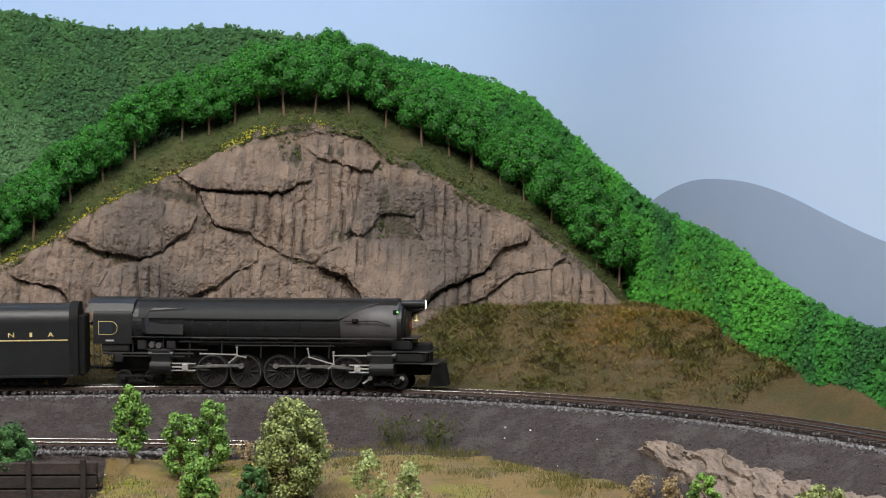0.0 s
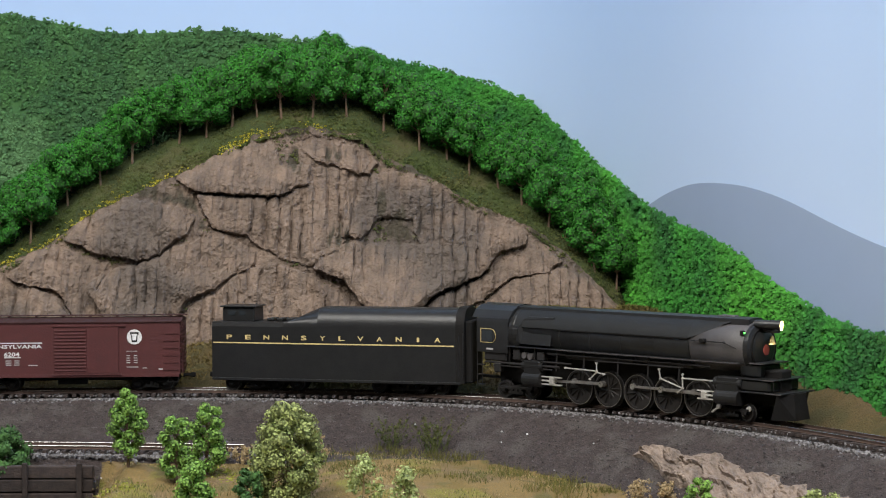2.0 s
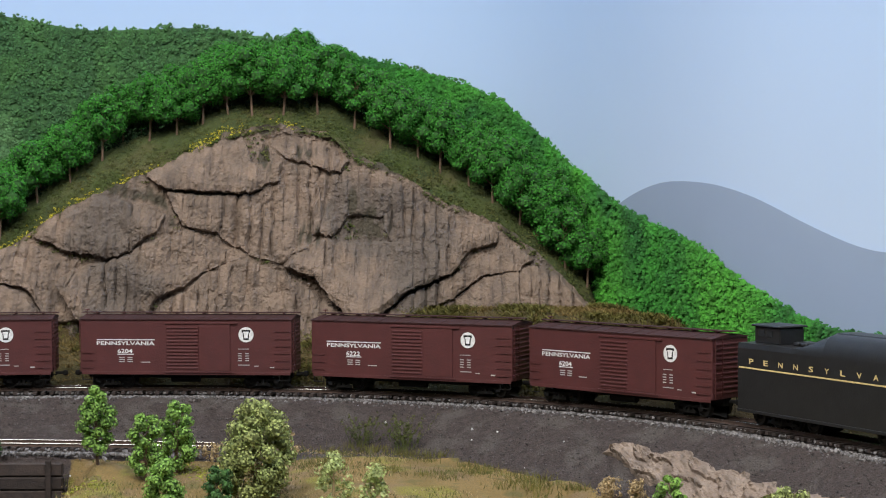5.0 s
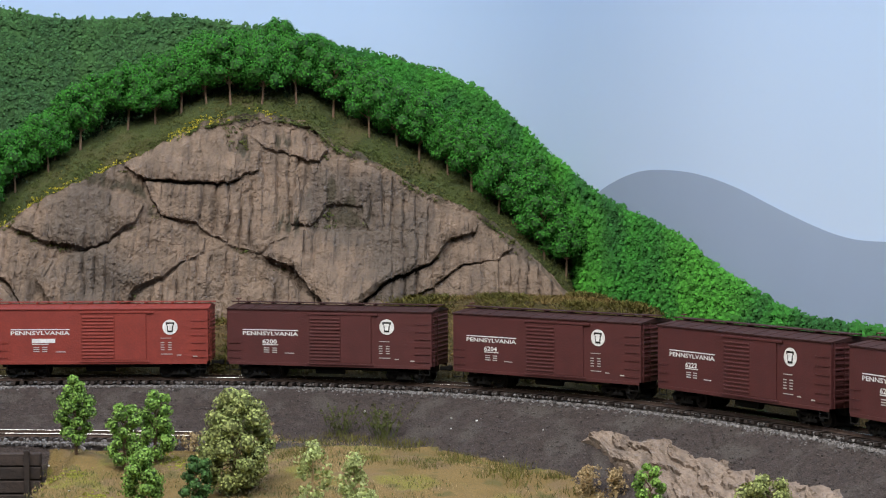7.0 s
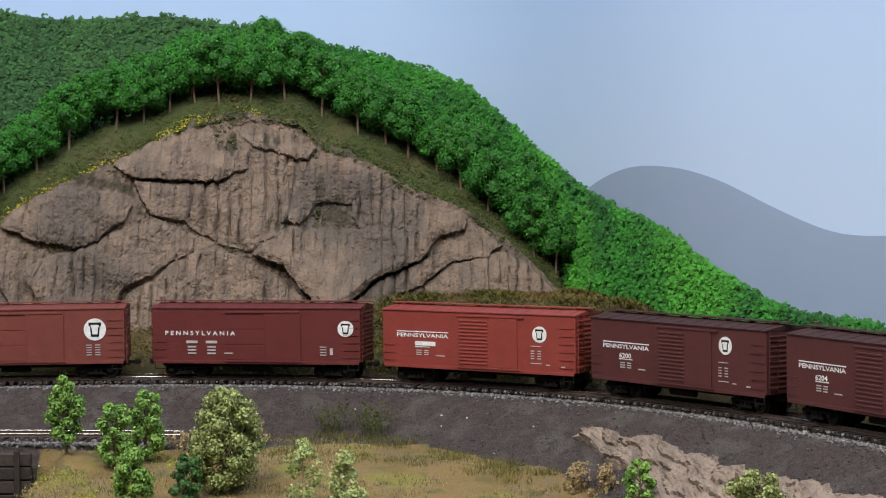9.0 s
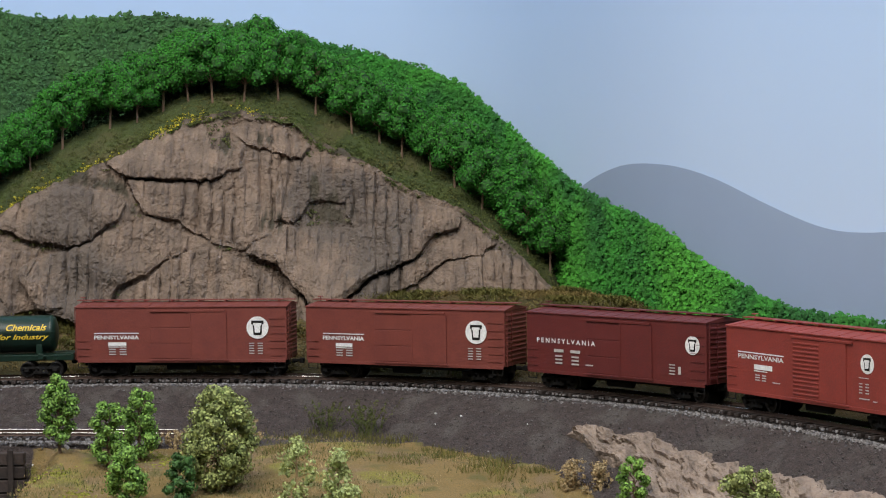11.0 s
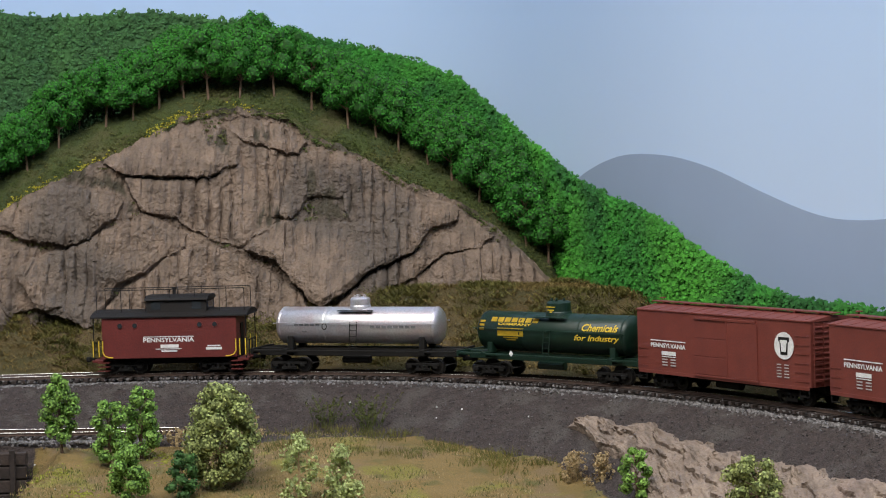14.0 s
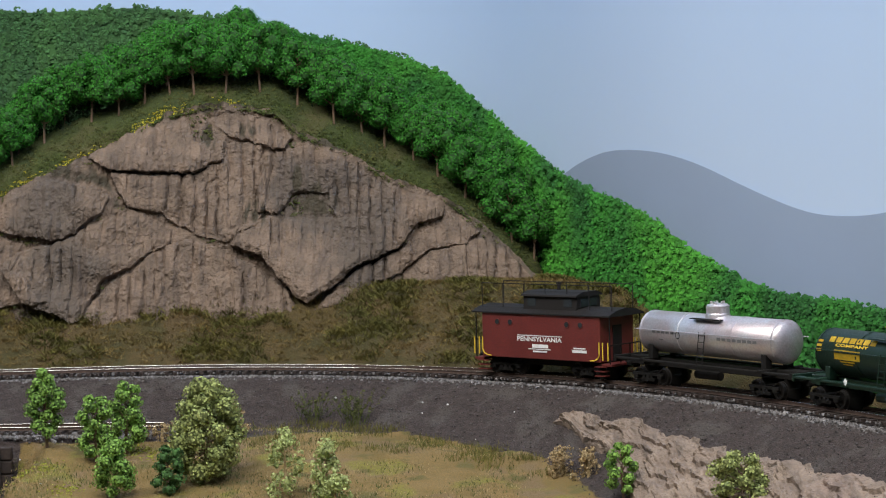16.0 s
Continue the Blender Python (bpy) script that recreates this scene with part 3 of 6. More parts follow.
def cliff():
    xs = np.arange(-0.56, 0.1, 0.00095)
    J = 175
    X = np.repeat(xs[:, None], J, 1)
    T = np.repeat(np.linspace(0, 1, J)[None], len(xs), 0)
    wob = 0.0022 * fbm(X[:, 0] * 120, X[:, 0] * 0, 5.0)
    top = (np.interp(xs, [p[0] for p in EDGE], [p[1] for p in EDGE]) + wob)[:, None]
    foot = -0.01
    Z = foot + (top - foot) * T
    lean = 0.3 * (Z - foot)
    n1 = fbm(X * 14, Z * 14, 1.0)
    n2 = fbm(X * 150, Z * 30, 2.0)
    n3 = fbm(X * 260, Z * 260, 4.0)
    wav = fbm(X * 45, Z * 45, 9.0)
    # drill flutes, deeper here and shallow there, that scallop the slabs' edges
    cell = (X + 0.006 * fbm(X * 35, Z * 12, 6.0)) * 105 + 0.12 * n2
    flute = np.abs(cell % 1 - 0.5) * 2
    deep = np.clip(0.5 + 1.5 * fbm(X * 22, Z * 22, 21.0), 0.25, 1)
    jx = X + 0.0028 * wav
    jz = Z + 0.0025 * fbm(X * 45, Z * 45, 11.0) + 0.0022 * (flute ** 3) * deep
    Y = FOOT_Y + lean + 0.0035 + 0.009 * n1 + 0.0025 * n2 + 0.001 * n3 - 0.05 * np.maximum(0, X - 0.02)
    gap = np.full(X.shape, -9.0)
    for pts, proud, tilt, turn in SLABS:
        d = inside(jx, jz, pts) + 0.0016
        cx, cz = np.mean([p[0] for p in pts]), np.mean([p[1] for p in pts])
        body = (0.004 + 0.8 * proud - tilt * (Z - cz) - turn * (X - cx)) * np.clip((1 - T) / 0.06, 0.15, 1)
        edge = 0.75 * np.clip(d / 0.0009, 0, 1) + 0.25 * np.clip(d / 0.006, 0, 1)
        Y -= edge * body
        Y += edge * 0.0044 * flute ** 4 * deep
        gap = np.maximum(gap, d)
    # gaps between slabs darken: earth, plus crevice shade put into the colour
    soil_shade = np.clip(0.1 - gap / 0.005, 0, 1) * np.clip(0.75 + 0.9 * wav, 0.3, 1.0)
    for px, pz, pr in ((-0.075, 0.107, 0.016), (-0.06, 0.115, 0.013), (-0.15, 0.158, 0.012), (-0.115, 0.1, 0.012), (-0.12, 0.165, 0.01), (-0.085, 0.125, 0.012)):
        soil_shade = np.maximum(soil_shade, 1.05 * np.exp(-((X - px) ** 2 + (Z - pz) ** 2) / pr ** 2) * np.clip(0.8 + 1.4 * n2, 0, 1.3))
    v = np.stack([X, Y, Z], -1).reshape(-1, 3)
    i, j = np.meshgrid(np.arange(len(xs) - 1), np.arange(J - 1), indexing="ij")
    q = (i * J + j).ravel()
    F = np.stack([q, q + J, q + J + 1, q + 1], 1)
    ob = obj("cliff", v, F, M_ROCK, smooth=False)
    at = ob.data.attributes.new("soil_shade", "FLOAT", "POINT")
    at.data.foreach_set("value", np.clip(soil_shade + 0.25 * n2, 0, 1).ravel().astype(np.float32))
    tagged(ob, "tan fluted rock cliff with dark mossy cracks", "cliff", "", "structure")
    return X, Y, Z, gap


def soil_shade_layer(m, dark, lo=0.45, hi=0.85):
    """Earth, moss and painted-in crevice shade where the mesh's value is high, and weather streaks down the face."""
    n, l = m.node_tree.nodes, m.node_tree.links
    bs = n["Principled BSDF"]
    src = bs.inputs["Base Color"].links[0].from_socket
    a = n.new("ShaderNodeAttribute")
    a.attribute_name = "soil_shade"
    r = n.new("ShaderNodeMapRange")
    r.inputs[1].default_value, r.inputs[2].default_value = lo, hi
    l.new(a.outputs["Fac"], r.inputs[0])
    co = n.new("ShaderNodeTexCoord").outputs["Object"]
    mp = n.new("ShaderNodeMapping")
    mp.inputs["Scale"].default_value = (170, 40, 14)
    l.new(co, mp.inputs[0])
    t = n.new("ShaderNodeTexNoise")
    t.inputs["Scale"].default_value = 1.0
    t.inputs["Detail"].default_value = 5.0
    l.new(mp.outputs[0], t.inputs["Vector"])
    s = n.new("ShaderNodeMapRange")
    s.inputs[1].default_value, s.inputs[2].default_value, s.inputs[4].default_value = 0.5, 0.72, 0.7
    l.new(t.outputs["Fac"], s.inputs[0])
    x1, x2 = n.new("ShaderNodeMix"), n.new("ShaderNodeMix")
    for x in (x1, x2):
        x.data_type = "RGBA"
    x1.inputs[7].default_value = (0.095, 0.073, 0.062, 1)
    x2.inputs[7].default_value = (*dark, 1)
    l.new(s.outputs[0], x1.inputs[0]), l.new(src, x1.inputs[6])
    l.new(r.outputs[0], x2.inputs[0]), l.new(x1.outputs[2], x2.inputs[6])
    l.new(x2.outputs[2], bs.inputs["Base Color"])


# earth brown that also carries the painted shade of the cracks
soil_shade_layer(M_ROCK, (0.06, 0.05, 0.034), 0.5, 0.95)
CX, CY, CZ, CGAP = cliff()


# ---- turf slope above the cliff, up to the backdrop ----
def brow(x):
    z = np.interp(x, [p[0] for p in EDGE], [p[1] for p in EDGE])
    return FOOT_Y + 0.3 * (z + 0.01) + 0.004 - 0.05 * np.maximum(0, x - 0.02), z - 0.004


def hillside():
    xs = np.arange(-0.56, 0.135, 0.004)
    ts = np.linspace(0, 1, 46)
    X, T = np.meshgrid(xs, ts, indexing="ij")
    y0, z0 = brow(np.minimum(X, 0.1))
    z0 = z0 - 0.7 * np.maximum(X - 0.092, 0)
    y1 = np.interp(X, BDS[:, 0], BDS[:, 1]) - 0.006
    Yy = y0 + np.maximum(y1 - y0, 0.01) * T ** 1.2
    w = fbm(X * 12, Yy * 12, 2.0)
    w2 = fbm(X * 70, Yy * 70, 3.0)
    Zz = z0 + 0.75 * np.minimum(Yy - y0, 0.052) - 0.12 * np.maximum(Yy - y0 - 0.052, 0) + 0.004 * w * T + 0.0022 * w2
    v = np.stack([X, Yy, Zz], -1).reshape(-1, 3)
    k = len(ts)
    i, j = np.meshgrid(np.arange(len(xs) - 1), np.arange(k - 1), indexing="ij")
    q = (i * k + j).ravel()
    F = np.stack([q, q + k, q + k + 1, q + 1], 1)
    tagged(obj("hillside", v, F, M_TOP, smooth=True), "green-brown turf slope above the cliff", "hillside", "", "structure")


hillside()


def hill_at(x, d):
    """A place on the turf slope, d metres behind the cliff's brow."""
    y0, z0 = brow(np.minimum(x, 0.1))
    z0 = z0 - 0.7 * max(x - 0.092, 0)
    return float(y0 + d), float(z0 + 0.75 * min(d, 0.052) - 0.12 * max(d - 0.052, 0))


# ---- main track ----
def rail_mesh(name, path, parent, z0=-0.0022, half=0.00045):
    """A rail along a list of (x, y, heading), with its polished head as a part."""
    v, f = [], []
    prof = [(-half * 1.9, z0), (-half * 1.9, z0 + 0.0003), (-half * 0.5, z0 + 0.0006), (-half * 0.5, -0.0008), (-half, -0.0006), (-half, -0.0001), (half, -0.0001), (half, -0.0006), (half * 0.5, -0.0008),
            (half * 0.5, z0 + 0.0006), (half * 1.9, z0 + 0.0003), (half * 1.9, z0)]
    k = len(prof)
    for x, y, h in path:
        v += [(x - o * math.sin(h), y - o * math.cos(h), z) for o, z in prof]
    for i in range(len(path) - 1):
        for j in range(k):
            f.append((i * k + j, i * k + (j + 1) % k, (i + 1) * k + (j + 1) % k, (i + 1) * k + j))
    r = obj(name, v, f, M_RAILSIDE, parent)
    v, f = [], []
    for x, y, h in path:
        v += [(x - o * math.sin(h), y - o * math.cos(h), z) for o, z in ((-half * 0.85, -0.0001), (-half * 0.7, 0.0), (half * 0.7, 0.0), (half * 0.85, -0.0001))]
    for i in range(len(path) - 1):
        for j in range(3):
            f.append((i * 4 + j, i * 4 + j + 1, i * 4 + 5 + j, i * 4 + 4 + j))
    obj("rail_head", v, f, M_RAILTOP, r, "polished running surface")
    return r


def empty(name, label, category, m=None, group=""):
    e = new(name)
    e.empty_display_size = 0.01
    if m is not None:
        e.matrix_world = m
    return tagged(e, label, category, group)


main_line = empty("main_track", "curved main line track, dark ties and worn steel rails", "railway track")
lower_line = empty("lower_track", "lower track with bright rails along the embankment foot", "railway track", pose(0, 0, LOWER_Z))
for o in (-0.00825, 0.00825):
    rail_mesh("rail", [track(s, o) for s in np.arange(-1.3, 1.5, 0.01)], main_line)
    xs = np.arange(-1.0, -0.155, 0.01)
    rail_mesh("rail", [(x, float(low_line(x)) - o, math.atan(0.09 + 0.5 * max(x + 0.3, 0))) for x in xs], lower_line)
tie_mesh = part("tie", box(B(), -0.0013, 0.0013, -0.0152, 0.0152, -0.0042, -0.0022, 0.0002), M_TIE, main_line).data
first = True
for s in np.arange(-0.5, 1.0, 0.0062):
    x, y, h = track(s + rng.normal(0, 0.0002))
    o = new("tie", tie_mesh)
    o.parent = main_line
    o.matrix_basis = pose(x, y, rng.uniform(-0.0003, 0.0002), 0, 0, -math.degrees(h) + rng.normal(0, 1.2))
bpy.data.objects.remove(bpy.data.objects["tie"])
for x in np.arange(-0.6, -0.16, 0.0064):
    o = new("tie", tie_mesh)
    o.parent = lower_line
    o.matrix_basis = pose(x, float(low_line(x)), 0, 0, 0, -math.degrees(0.09 + 0.5 * max(x + 0.3, 0)))

STONE = np.array([(1, 0, 0), (-1, 0, 0), (0, 1, 0), (0, -1, 0), (0, 0, 1), (0, 0, -1)], float)
SFACE = np.array([(0, 2, 4), (2, 1, 4), (1, 3, 4), (3, 0, 4), (2, 0, 5), (1, 2, 5), (3, 1, 5), (0, 3, 5)])


def stones(name, places, size, material, label):
    V, F = [], []
    for i, p in enumerate(places):
        r = size * rng.uniform(0.55, 1.3)
        a, c = rng.uniform(0, 6.28), rng.uniform(-0.8, 0.8)
        m = np.array(Euler((c, rng.uniform(-0.8, 0.8), a)).to_matrix())
        V.append((STONE * r * rng.uniform(0.6, 1.2, (6, 3))) @ m.T + p)
        F.append(SFACE + 6 * i)
    return tagged(obj(name, np.concatenate(V), np.concatenate(F), material), label, "ballast", "", "stuff")


pl = []
for _ in range(9000):
    s = rng.uniform(-0.25, 0.78)
    o = rng.choice([rng.normal(0.021, 0.0028), -rng.normal(0.021, 0.003), rng.uniform(-0.015, 0.015)], p=[0.55, 0.2, 0.25])
    x, y, h = track(s, o)
    z = -0.0034 if abs(o) < 0.016 else -0.0052 - 0.5 * max(abs(o) - 0.024, 0)
    pl.append((x, y, z))
stones("track_ballast", np.array(pl), 0.0011, M_STONE, "loose grey crushed stone along the main track")
pl = []
for _ in range(2600):
    x = rng.uniform(-0.5, -0.165)
    o = rng.choice([rng.normal(0.021, 0.003), -rng.normal(0.02, 0.002), rng.uniform(-0.015, 0.015)], p=[0.6, 0.15, 0.25])
    pl.append((x, low_line(x) - o, LOWER_Z - (0.0034 if abs(o) < 0.016 else 0.0045 + 0.5 * max(o - 0.024, 0))))
stones("lower_ballast", np.array(pl), 0.0012, M_STONE, "loose grey crushed stone along the lower track")

# ---- rock outcrop in the embankment ----
def outcrop():
    ss = np.arange(0.41, 0.86, 0.0018)
    K0 = 0.045
    K = 80
    Sg = np.repeat(ss[:, None], K, 1)
    T = np.repeat(np.linspace(0, 1, K)[None], len(ss), 0)
    jag = 0.004 * fbm(Sg * 40, Sg * 0, 3.0) + 0.002 * fbm(Sg * 140, Sg * 0, 5.0)
    top = np.interp(Sg - K0, [0.365, 0.375, 0.44, 0.47, 0.51, 0.56, 0.8], [0.051, 0.047, 0.046, 0.049, 0.054, 0.053, 0.053]) + jag
    bot = np.interp(Sg - K0, [0.365, 0.375, 0.403, 0.445, 0.5, 0.6, 0.8], [0.052, 0.054, 0.064, 0.075, 0.1, 0.14, 0.16]) + 0.5 * jag
    N = top + (bot - top) * T
    h = np.interp(Sg, S, HEAD)
    X = np.interp(Sg, S, TX) - N * np.sin(h)
    Y = np.interp(Sg, S, TY) - N * np.cos(h)
    Z = -0.0055 - 0.62 * np.maximum(N - 0.028, 0)
    u, w = Sg + N * 0.3, N - Sg * 0.32
    n1 = fbm(Sg * 28, N * 40, 1.0)
    n2 = fbm(u * 45, w * 240, 2.0)
    n3 = fbm(Sg * 300, N * 300, 4.0)
    step = np.abs((w * 85 + 0.7 * n1 + 0.3 * n2) % 1)
    rim = np.clip(np.minimum(T, 1 - T) * 9, 0, 1) * np.clip((Sg - 0.41) / 0.01, 0, 1)
    lift = (0.0025 + 0.002 * n1 + 0.0016 * n2 + 0.0005 * n3 + 0.003 * step ** 2) * rim - 0.002 * (1 - rim)
    X, Y, Z = X - lift * np.sin(h) * 0.6, Y - lift * np.cos(h) * 0.6, Z + lift * 0.8
    v = np.stack([X, Y, Z], -1).reshape(-1, 3)
    i, j = np.meshgrid(np.arange(len(ss) - 1), np.arange(K - 1), indexing="ij")
    q = (i * K + j).ravel()
    ob = obj("rock_outcrop", v, np.stack([q, q + 1, q + K + 1, q + K], 1), M_PINK, smooth=False)
    # darkens the recess at the foot of each layer
    at = ob.data.attributes.new("soil_shade", "FLOAT", "POINT")
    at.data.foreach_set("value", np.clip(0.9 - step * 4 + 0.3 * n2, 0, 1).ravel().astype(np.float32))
    tagged(ob, "pinkish layered rock outcrop in the cinder embankment", "rock", "", "structure")


soil_shade_layer(M_PINK, (0.09, 0.07, 0.055), 0.5, 1.0)
outcrop()

# ---- plants ----
GX, GY = np.meshgrid(np.arange(-0.5, 0.4, 0.005), np.arange(0.95, 1.5, 0.005), indexing="ij")
GZ = ground_z(GX, GY)[0]


def gz(x, y):
    i = min(max(int(round((x + 0.5) / 0.005)), 0), GX.shape[0] - 1)
    j = min(max(int(round((y - 0.95) / 0.005)), 0), GX.shape[1] - 1)
    return float(GZ[i, j])


def spot(a, e):
    """Where a line of sight from the aisle (x/y = a, falling by e a metre) reaches the ground in front of the main track."""
    for y in np.arange(1.0, 1.4, 0.002):
        if EYE_Z - e * y <= gz(a * y, y):
            return a * y, y, gz(a * y, y)
    return a * 1.25, 1.25, gz(a * 1.25, 1.25)


def tree_mesh(height, width, bare, n, per, leaf, m_leaf, lobes=6, taper=0.5, trunk_r=0.0011, limb_mat=None, kind="tree"):
    """Trunk with limbs, and a crown of leaf tufts in uneven lobes; the foot is at the origin."""
    e = empty(kind, "leafy model tree", kind)
    bm = B()
    k = height * 0.8
    bend = rng.uniform(-0.05, 0.05, 2) * height
    cyl(bm, (0, 0, -0.003), (bend[0] * 0.5, bend[1] * 0.5, k * 0.5), trunk_r, trunk_r * 0.75, 7)
    cyl(bm, (bend[0] * 0.5, bend[1] * 0.5, k * 0.49), (bend[0], bend[1], k), trunk_r * 0.75, trunk_r * 0.25, 6)
    lobe = []
    for i in range(lobes):
        t = (i + 0.5) / lobes
        z = height * (bare + (0.93 - bare) * t)
        r = width * 0.5 * (1 - taper * abs(2 * t - 0.8)) * rng.uniform(0.25, 0.75)
        an = i * 2.4 + rng.uniform(-0.5, 0.5)
        p = np.array([r * math.cos(an) + bend[0] * t, r * math.sin(an) + bend[1] * t, z])
        lobe.append((p, width * rng.uniform(0.2, 0.32) * (1 - taper * 0.55 * t)))
        cyl(bm, (bend[0] * t * 0.7, bend[1] * t * 0.7, max(z - height * 0.12, height * 0.1)), tuple(p), trunk_r * 0.4, trunk_r * 0.15, 5)
    lobe.append((np.array([bend[0], bend[1], height * 0.9]), width * 0.2))
    part("trunk", bm, limb_mat or M_TRUNK, e)
    cs, rs = [], []
    n, per = int(n * 0.5), per * 2
    for i in range(n):
        p, r = lobe[rng.integers(len(lobe))]
        d = rng.normal(size=3)
        d /= np.linalg.norm(d)
        cs.append(p + d * r * rng.uniform(0.4, 1.0) * np.array([1, 1, 1.05]))
        rs.append(leaf * rng.uniform(0.9, 2.4))
    V, F = leaves(np.array(cs), rs, per, leaf)
    obj("crown", V, F, m_leaf, e)
    return e


def lump_tree(height, width, bare, lobes, dense, leaf, m_leaf, m_in=None, m_trunk=None, kind="tree", tr=0.001, fat=1.0):
    """A trunk with limbs under a crown of dense rounded lumps of foliage, open to the ground beneath."""
    e = empty(kind, "small leafy green model tree with thin trunk", kind, None, "ridge trees")
    bm = B()
    cyl(bm, (0, 0, -0.003), (rng.normal(0, 0.0008), 0, height * 0.55), tr, tr * 0.7, 7)
    V, F, q = [], [], 0
    core = B()
    for i in range(lobes):
        t = (i + 0.5) / lobes
        an = i * 2.4 + rng.uniform(-0.4, 0.4)
        wide = math.sin(math.pi * (0.2 + 0.72 * t)) ** 0.7
        r = 0.5 * width * wide * rng.uniform(0.5, 0.8)
        p = np.array([r * math.cos(an), r * math.sin(an), height * (bare + 0.1 + (0.86 - bare) * t)])
        R = fat * width * rng.uniform(0.15, 0.23) * (0.72 + 0.28 * wide)
        per = max(110, int(dense * (R / leaf) ** 2))
        cyl(bm, (0, 0, max(height * 0.3, p[2] - height * 0.22)), tuple(p), 0.00035, 0.0002, 5)
        # ball added inside the lump; its darker green paints the shade between leaves
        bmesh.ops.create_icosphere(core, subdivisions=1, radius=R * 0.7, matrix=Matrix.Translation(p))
        d = rng.normal(size=(per, 3))
        d /= np.linalg.norm(d, axis=1)[:, None]
        c = p + d * R * rng.uniform(0.8, 1.12, per)[:, None] * np.array([1, 1, 0.85])
        nrm = d + rng.normal(0, 0.35, (per, 3))
        nrm /= np.linalg.norm(nrm, axis=1)[:, None]
        u = np.cross(nrm, rng.normal(size=(per, 3)))
        u /= np.linalg.norm(u, axis=1)[:, None]
        w = np.cross(nrm, u)
        k = leaf * rng.uniform(0.5, 1.1, per)[:, None]
        V.append(np.stack([c - u * k, c - w * k * 0.8, c + u * k * 0.9, c + w * k], 1).reshape(-1, 3))
    part("trunk", bm, m_trunk or M_TRUNK, e)
    V = np.concatenate(V)
    crown = obj("crown", V, np.arange(len(V)).reshape(-1, 4), m_leaf, e)
    part("inner_foliage", core, m_in or M_LEAFSHADE, crown)
    return e


# ridge trees along the brow of the cliff
RIDGE = []
for k, (hh, ww) in enumerate(((0.046, 0.04), (0.043, 0.043), (0.048, 0.038), (0.044, 0.036))):
    RIDGE.append(lump_tree(hh * 1.04, ww, 0.29, 24, 3.7, 0.001, M_LEAF))
    RIDGE[-1].matrix_basis = pose(-0.6 + 0.05 * k, 1.62, 0.02)
used = [False] * 4


def plant(templates, used_flags, x, y, z, k, s=1.0):
    m = pose(x, y, z, rng.uniform(-4, 4), rng.uniform(-4, 4), rng.uniform(0, 360))
    o = templates[k]
    if used_flags[k]:
        o = copy_thing(o, m)
    else:
        used_flags[k] = True
        o.matrix_basis = m
    o.scale = (s, s, s * rng.uniform(0.94, 1.06))
    return o


# foot along x, and how far behind the brow
FRONT = [(-0.4, 0.012), (-0.375, 0.014), (-0.351, 0.018), (-0.327, 0.037), (-0.302, 0.035), (-0.279, 0.041), (-0.243, 0.041), (-0.221, 0.032), (-0.201, 0.03), (-0.181, 0.024), (-0.162, 0.018), (-0.138, 0.016), (-0.112, 0.022), (-0.084, 0.03), (-0.056, 0.026), (-0.035, 0.032), (-0.018, 0.034), (0.004, 0.031), (0.022, 0.022), (0.042, 0.017), (0.062, 0.023), (0.076, 0.016), (0.092, 0.018), (0.112, 0.044)]
for i, (x, d) in enumerate(FRONT):
    y, z = hill_at(x, d)
    plant(RIDGE, used, x, y, z - 0.001, (i * 3) % 4, rng.uniform(0.9, 1.08))
FX, FD = [f[0] for f in FRONT], [f[1] for f in FRONT]
for back, step, s0 in ((0.013, 0.021, 0.9), (0.03, 0.019, 0.82)):
    for i, x in enumerate(np.arange(-0.41, 0.085, step)):
        d = min(float(np.interp(x, FX, FD)) + back + 0.004 * rng.uniform(-1, 1), 0.095)
        y, z = hill_at(x, d)
        plant(RIDGE, used, x + rng.uniform(-0.006, 0.006), y, z - 0.001, (i * 3 + 1) % 4, s0 * rng.uniform(0.92, 1.1))


def tufts(name, places, r, per, leaf, material, label, flat=0.6):
    V, F = leaves(np.array(places), [r * rng.uniform(0.5, 1.3) for _ in places], per, leaf, flat)
    return tagged(obj(name, V, F, material), label, "scrub", "", "stuff")


pl = []
for _ in range(5200):
    x = rng.uniform(-0.42, 0.125)
    y, z = hill_at(x, abs(rng.normal(0.0, 0.02)) - 0.001)
    pl.append((x, y, z + rng.uniform(-0.0005, 0.001)))
tufts("brow_scrub", pl, 0.0024, 10, 0.0012, M_SCRUB, "low green scrub on the brow of the cliff")
pl = []
for _ in range(420):
    x = rng.choice([rng.uniform(-0.4, -0.27), rng.normal(-0.19, 0.012), rng.normal(-0.135, 0.006), rng.normal(-0.25, 0.01)], p=[0.5, 0.27, 0.08, 0.15])
    y, z = hill_at(x, abs(rng.normal(0.004, 0.004)))
    pl.append((x, y, z + 0.0015))
tufts("yellow_blossom", pl, 0.0014, 8, 0.0012, M_YELLOW, "yellow flowering scrub along the cliff brow")
pl = []
while len(pl) < 9000:
    x, y = rng.uniform(-0.45, 0.2), rng.uniform(1.25, 1.47)
    i, j = int((x + 0.5) / 0.005), int((y - 0.95) / 0.005)
    z = GZ[i, j]
    if z > -0.002 and y > np.interp(x, TX[600:2400], TY[600:2400]) + 0.028:
        pl.append((x, y, z + rng.uniform(-0.0005, 0.0008)))
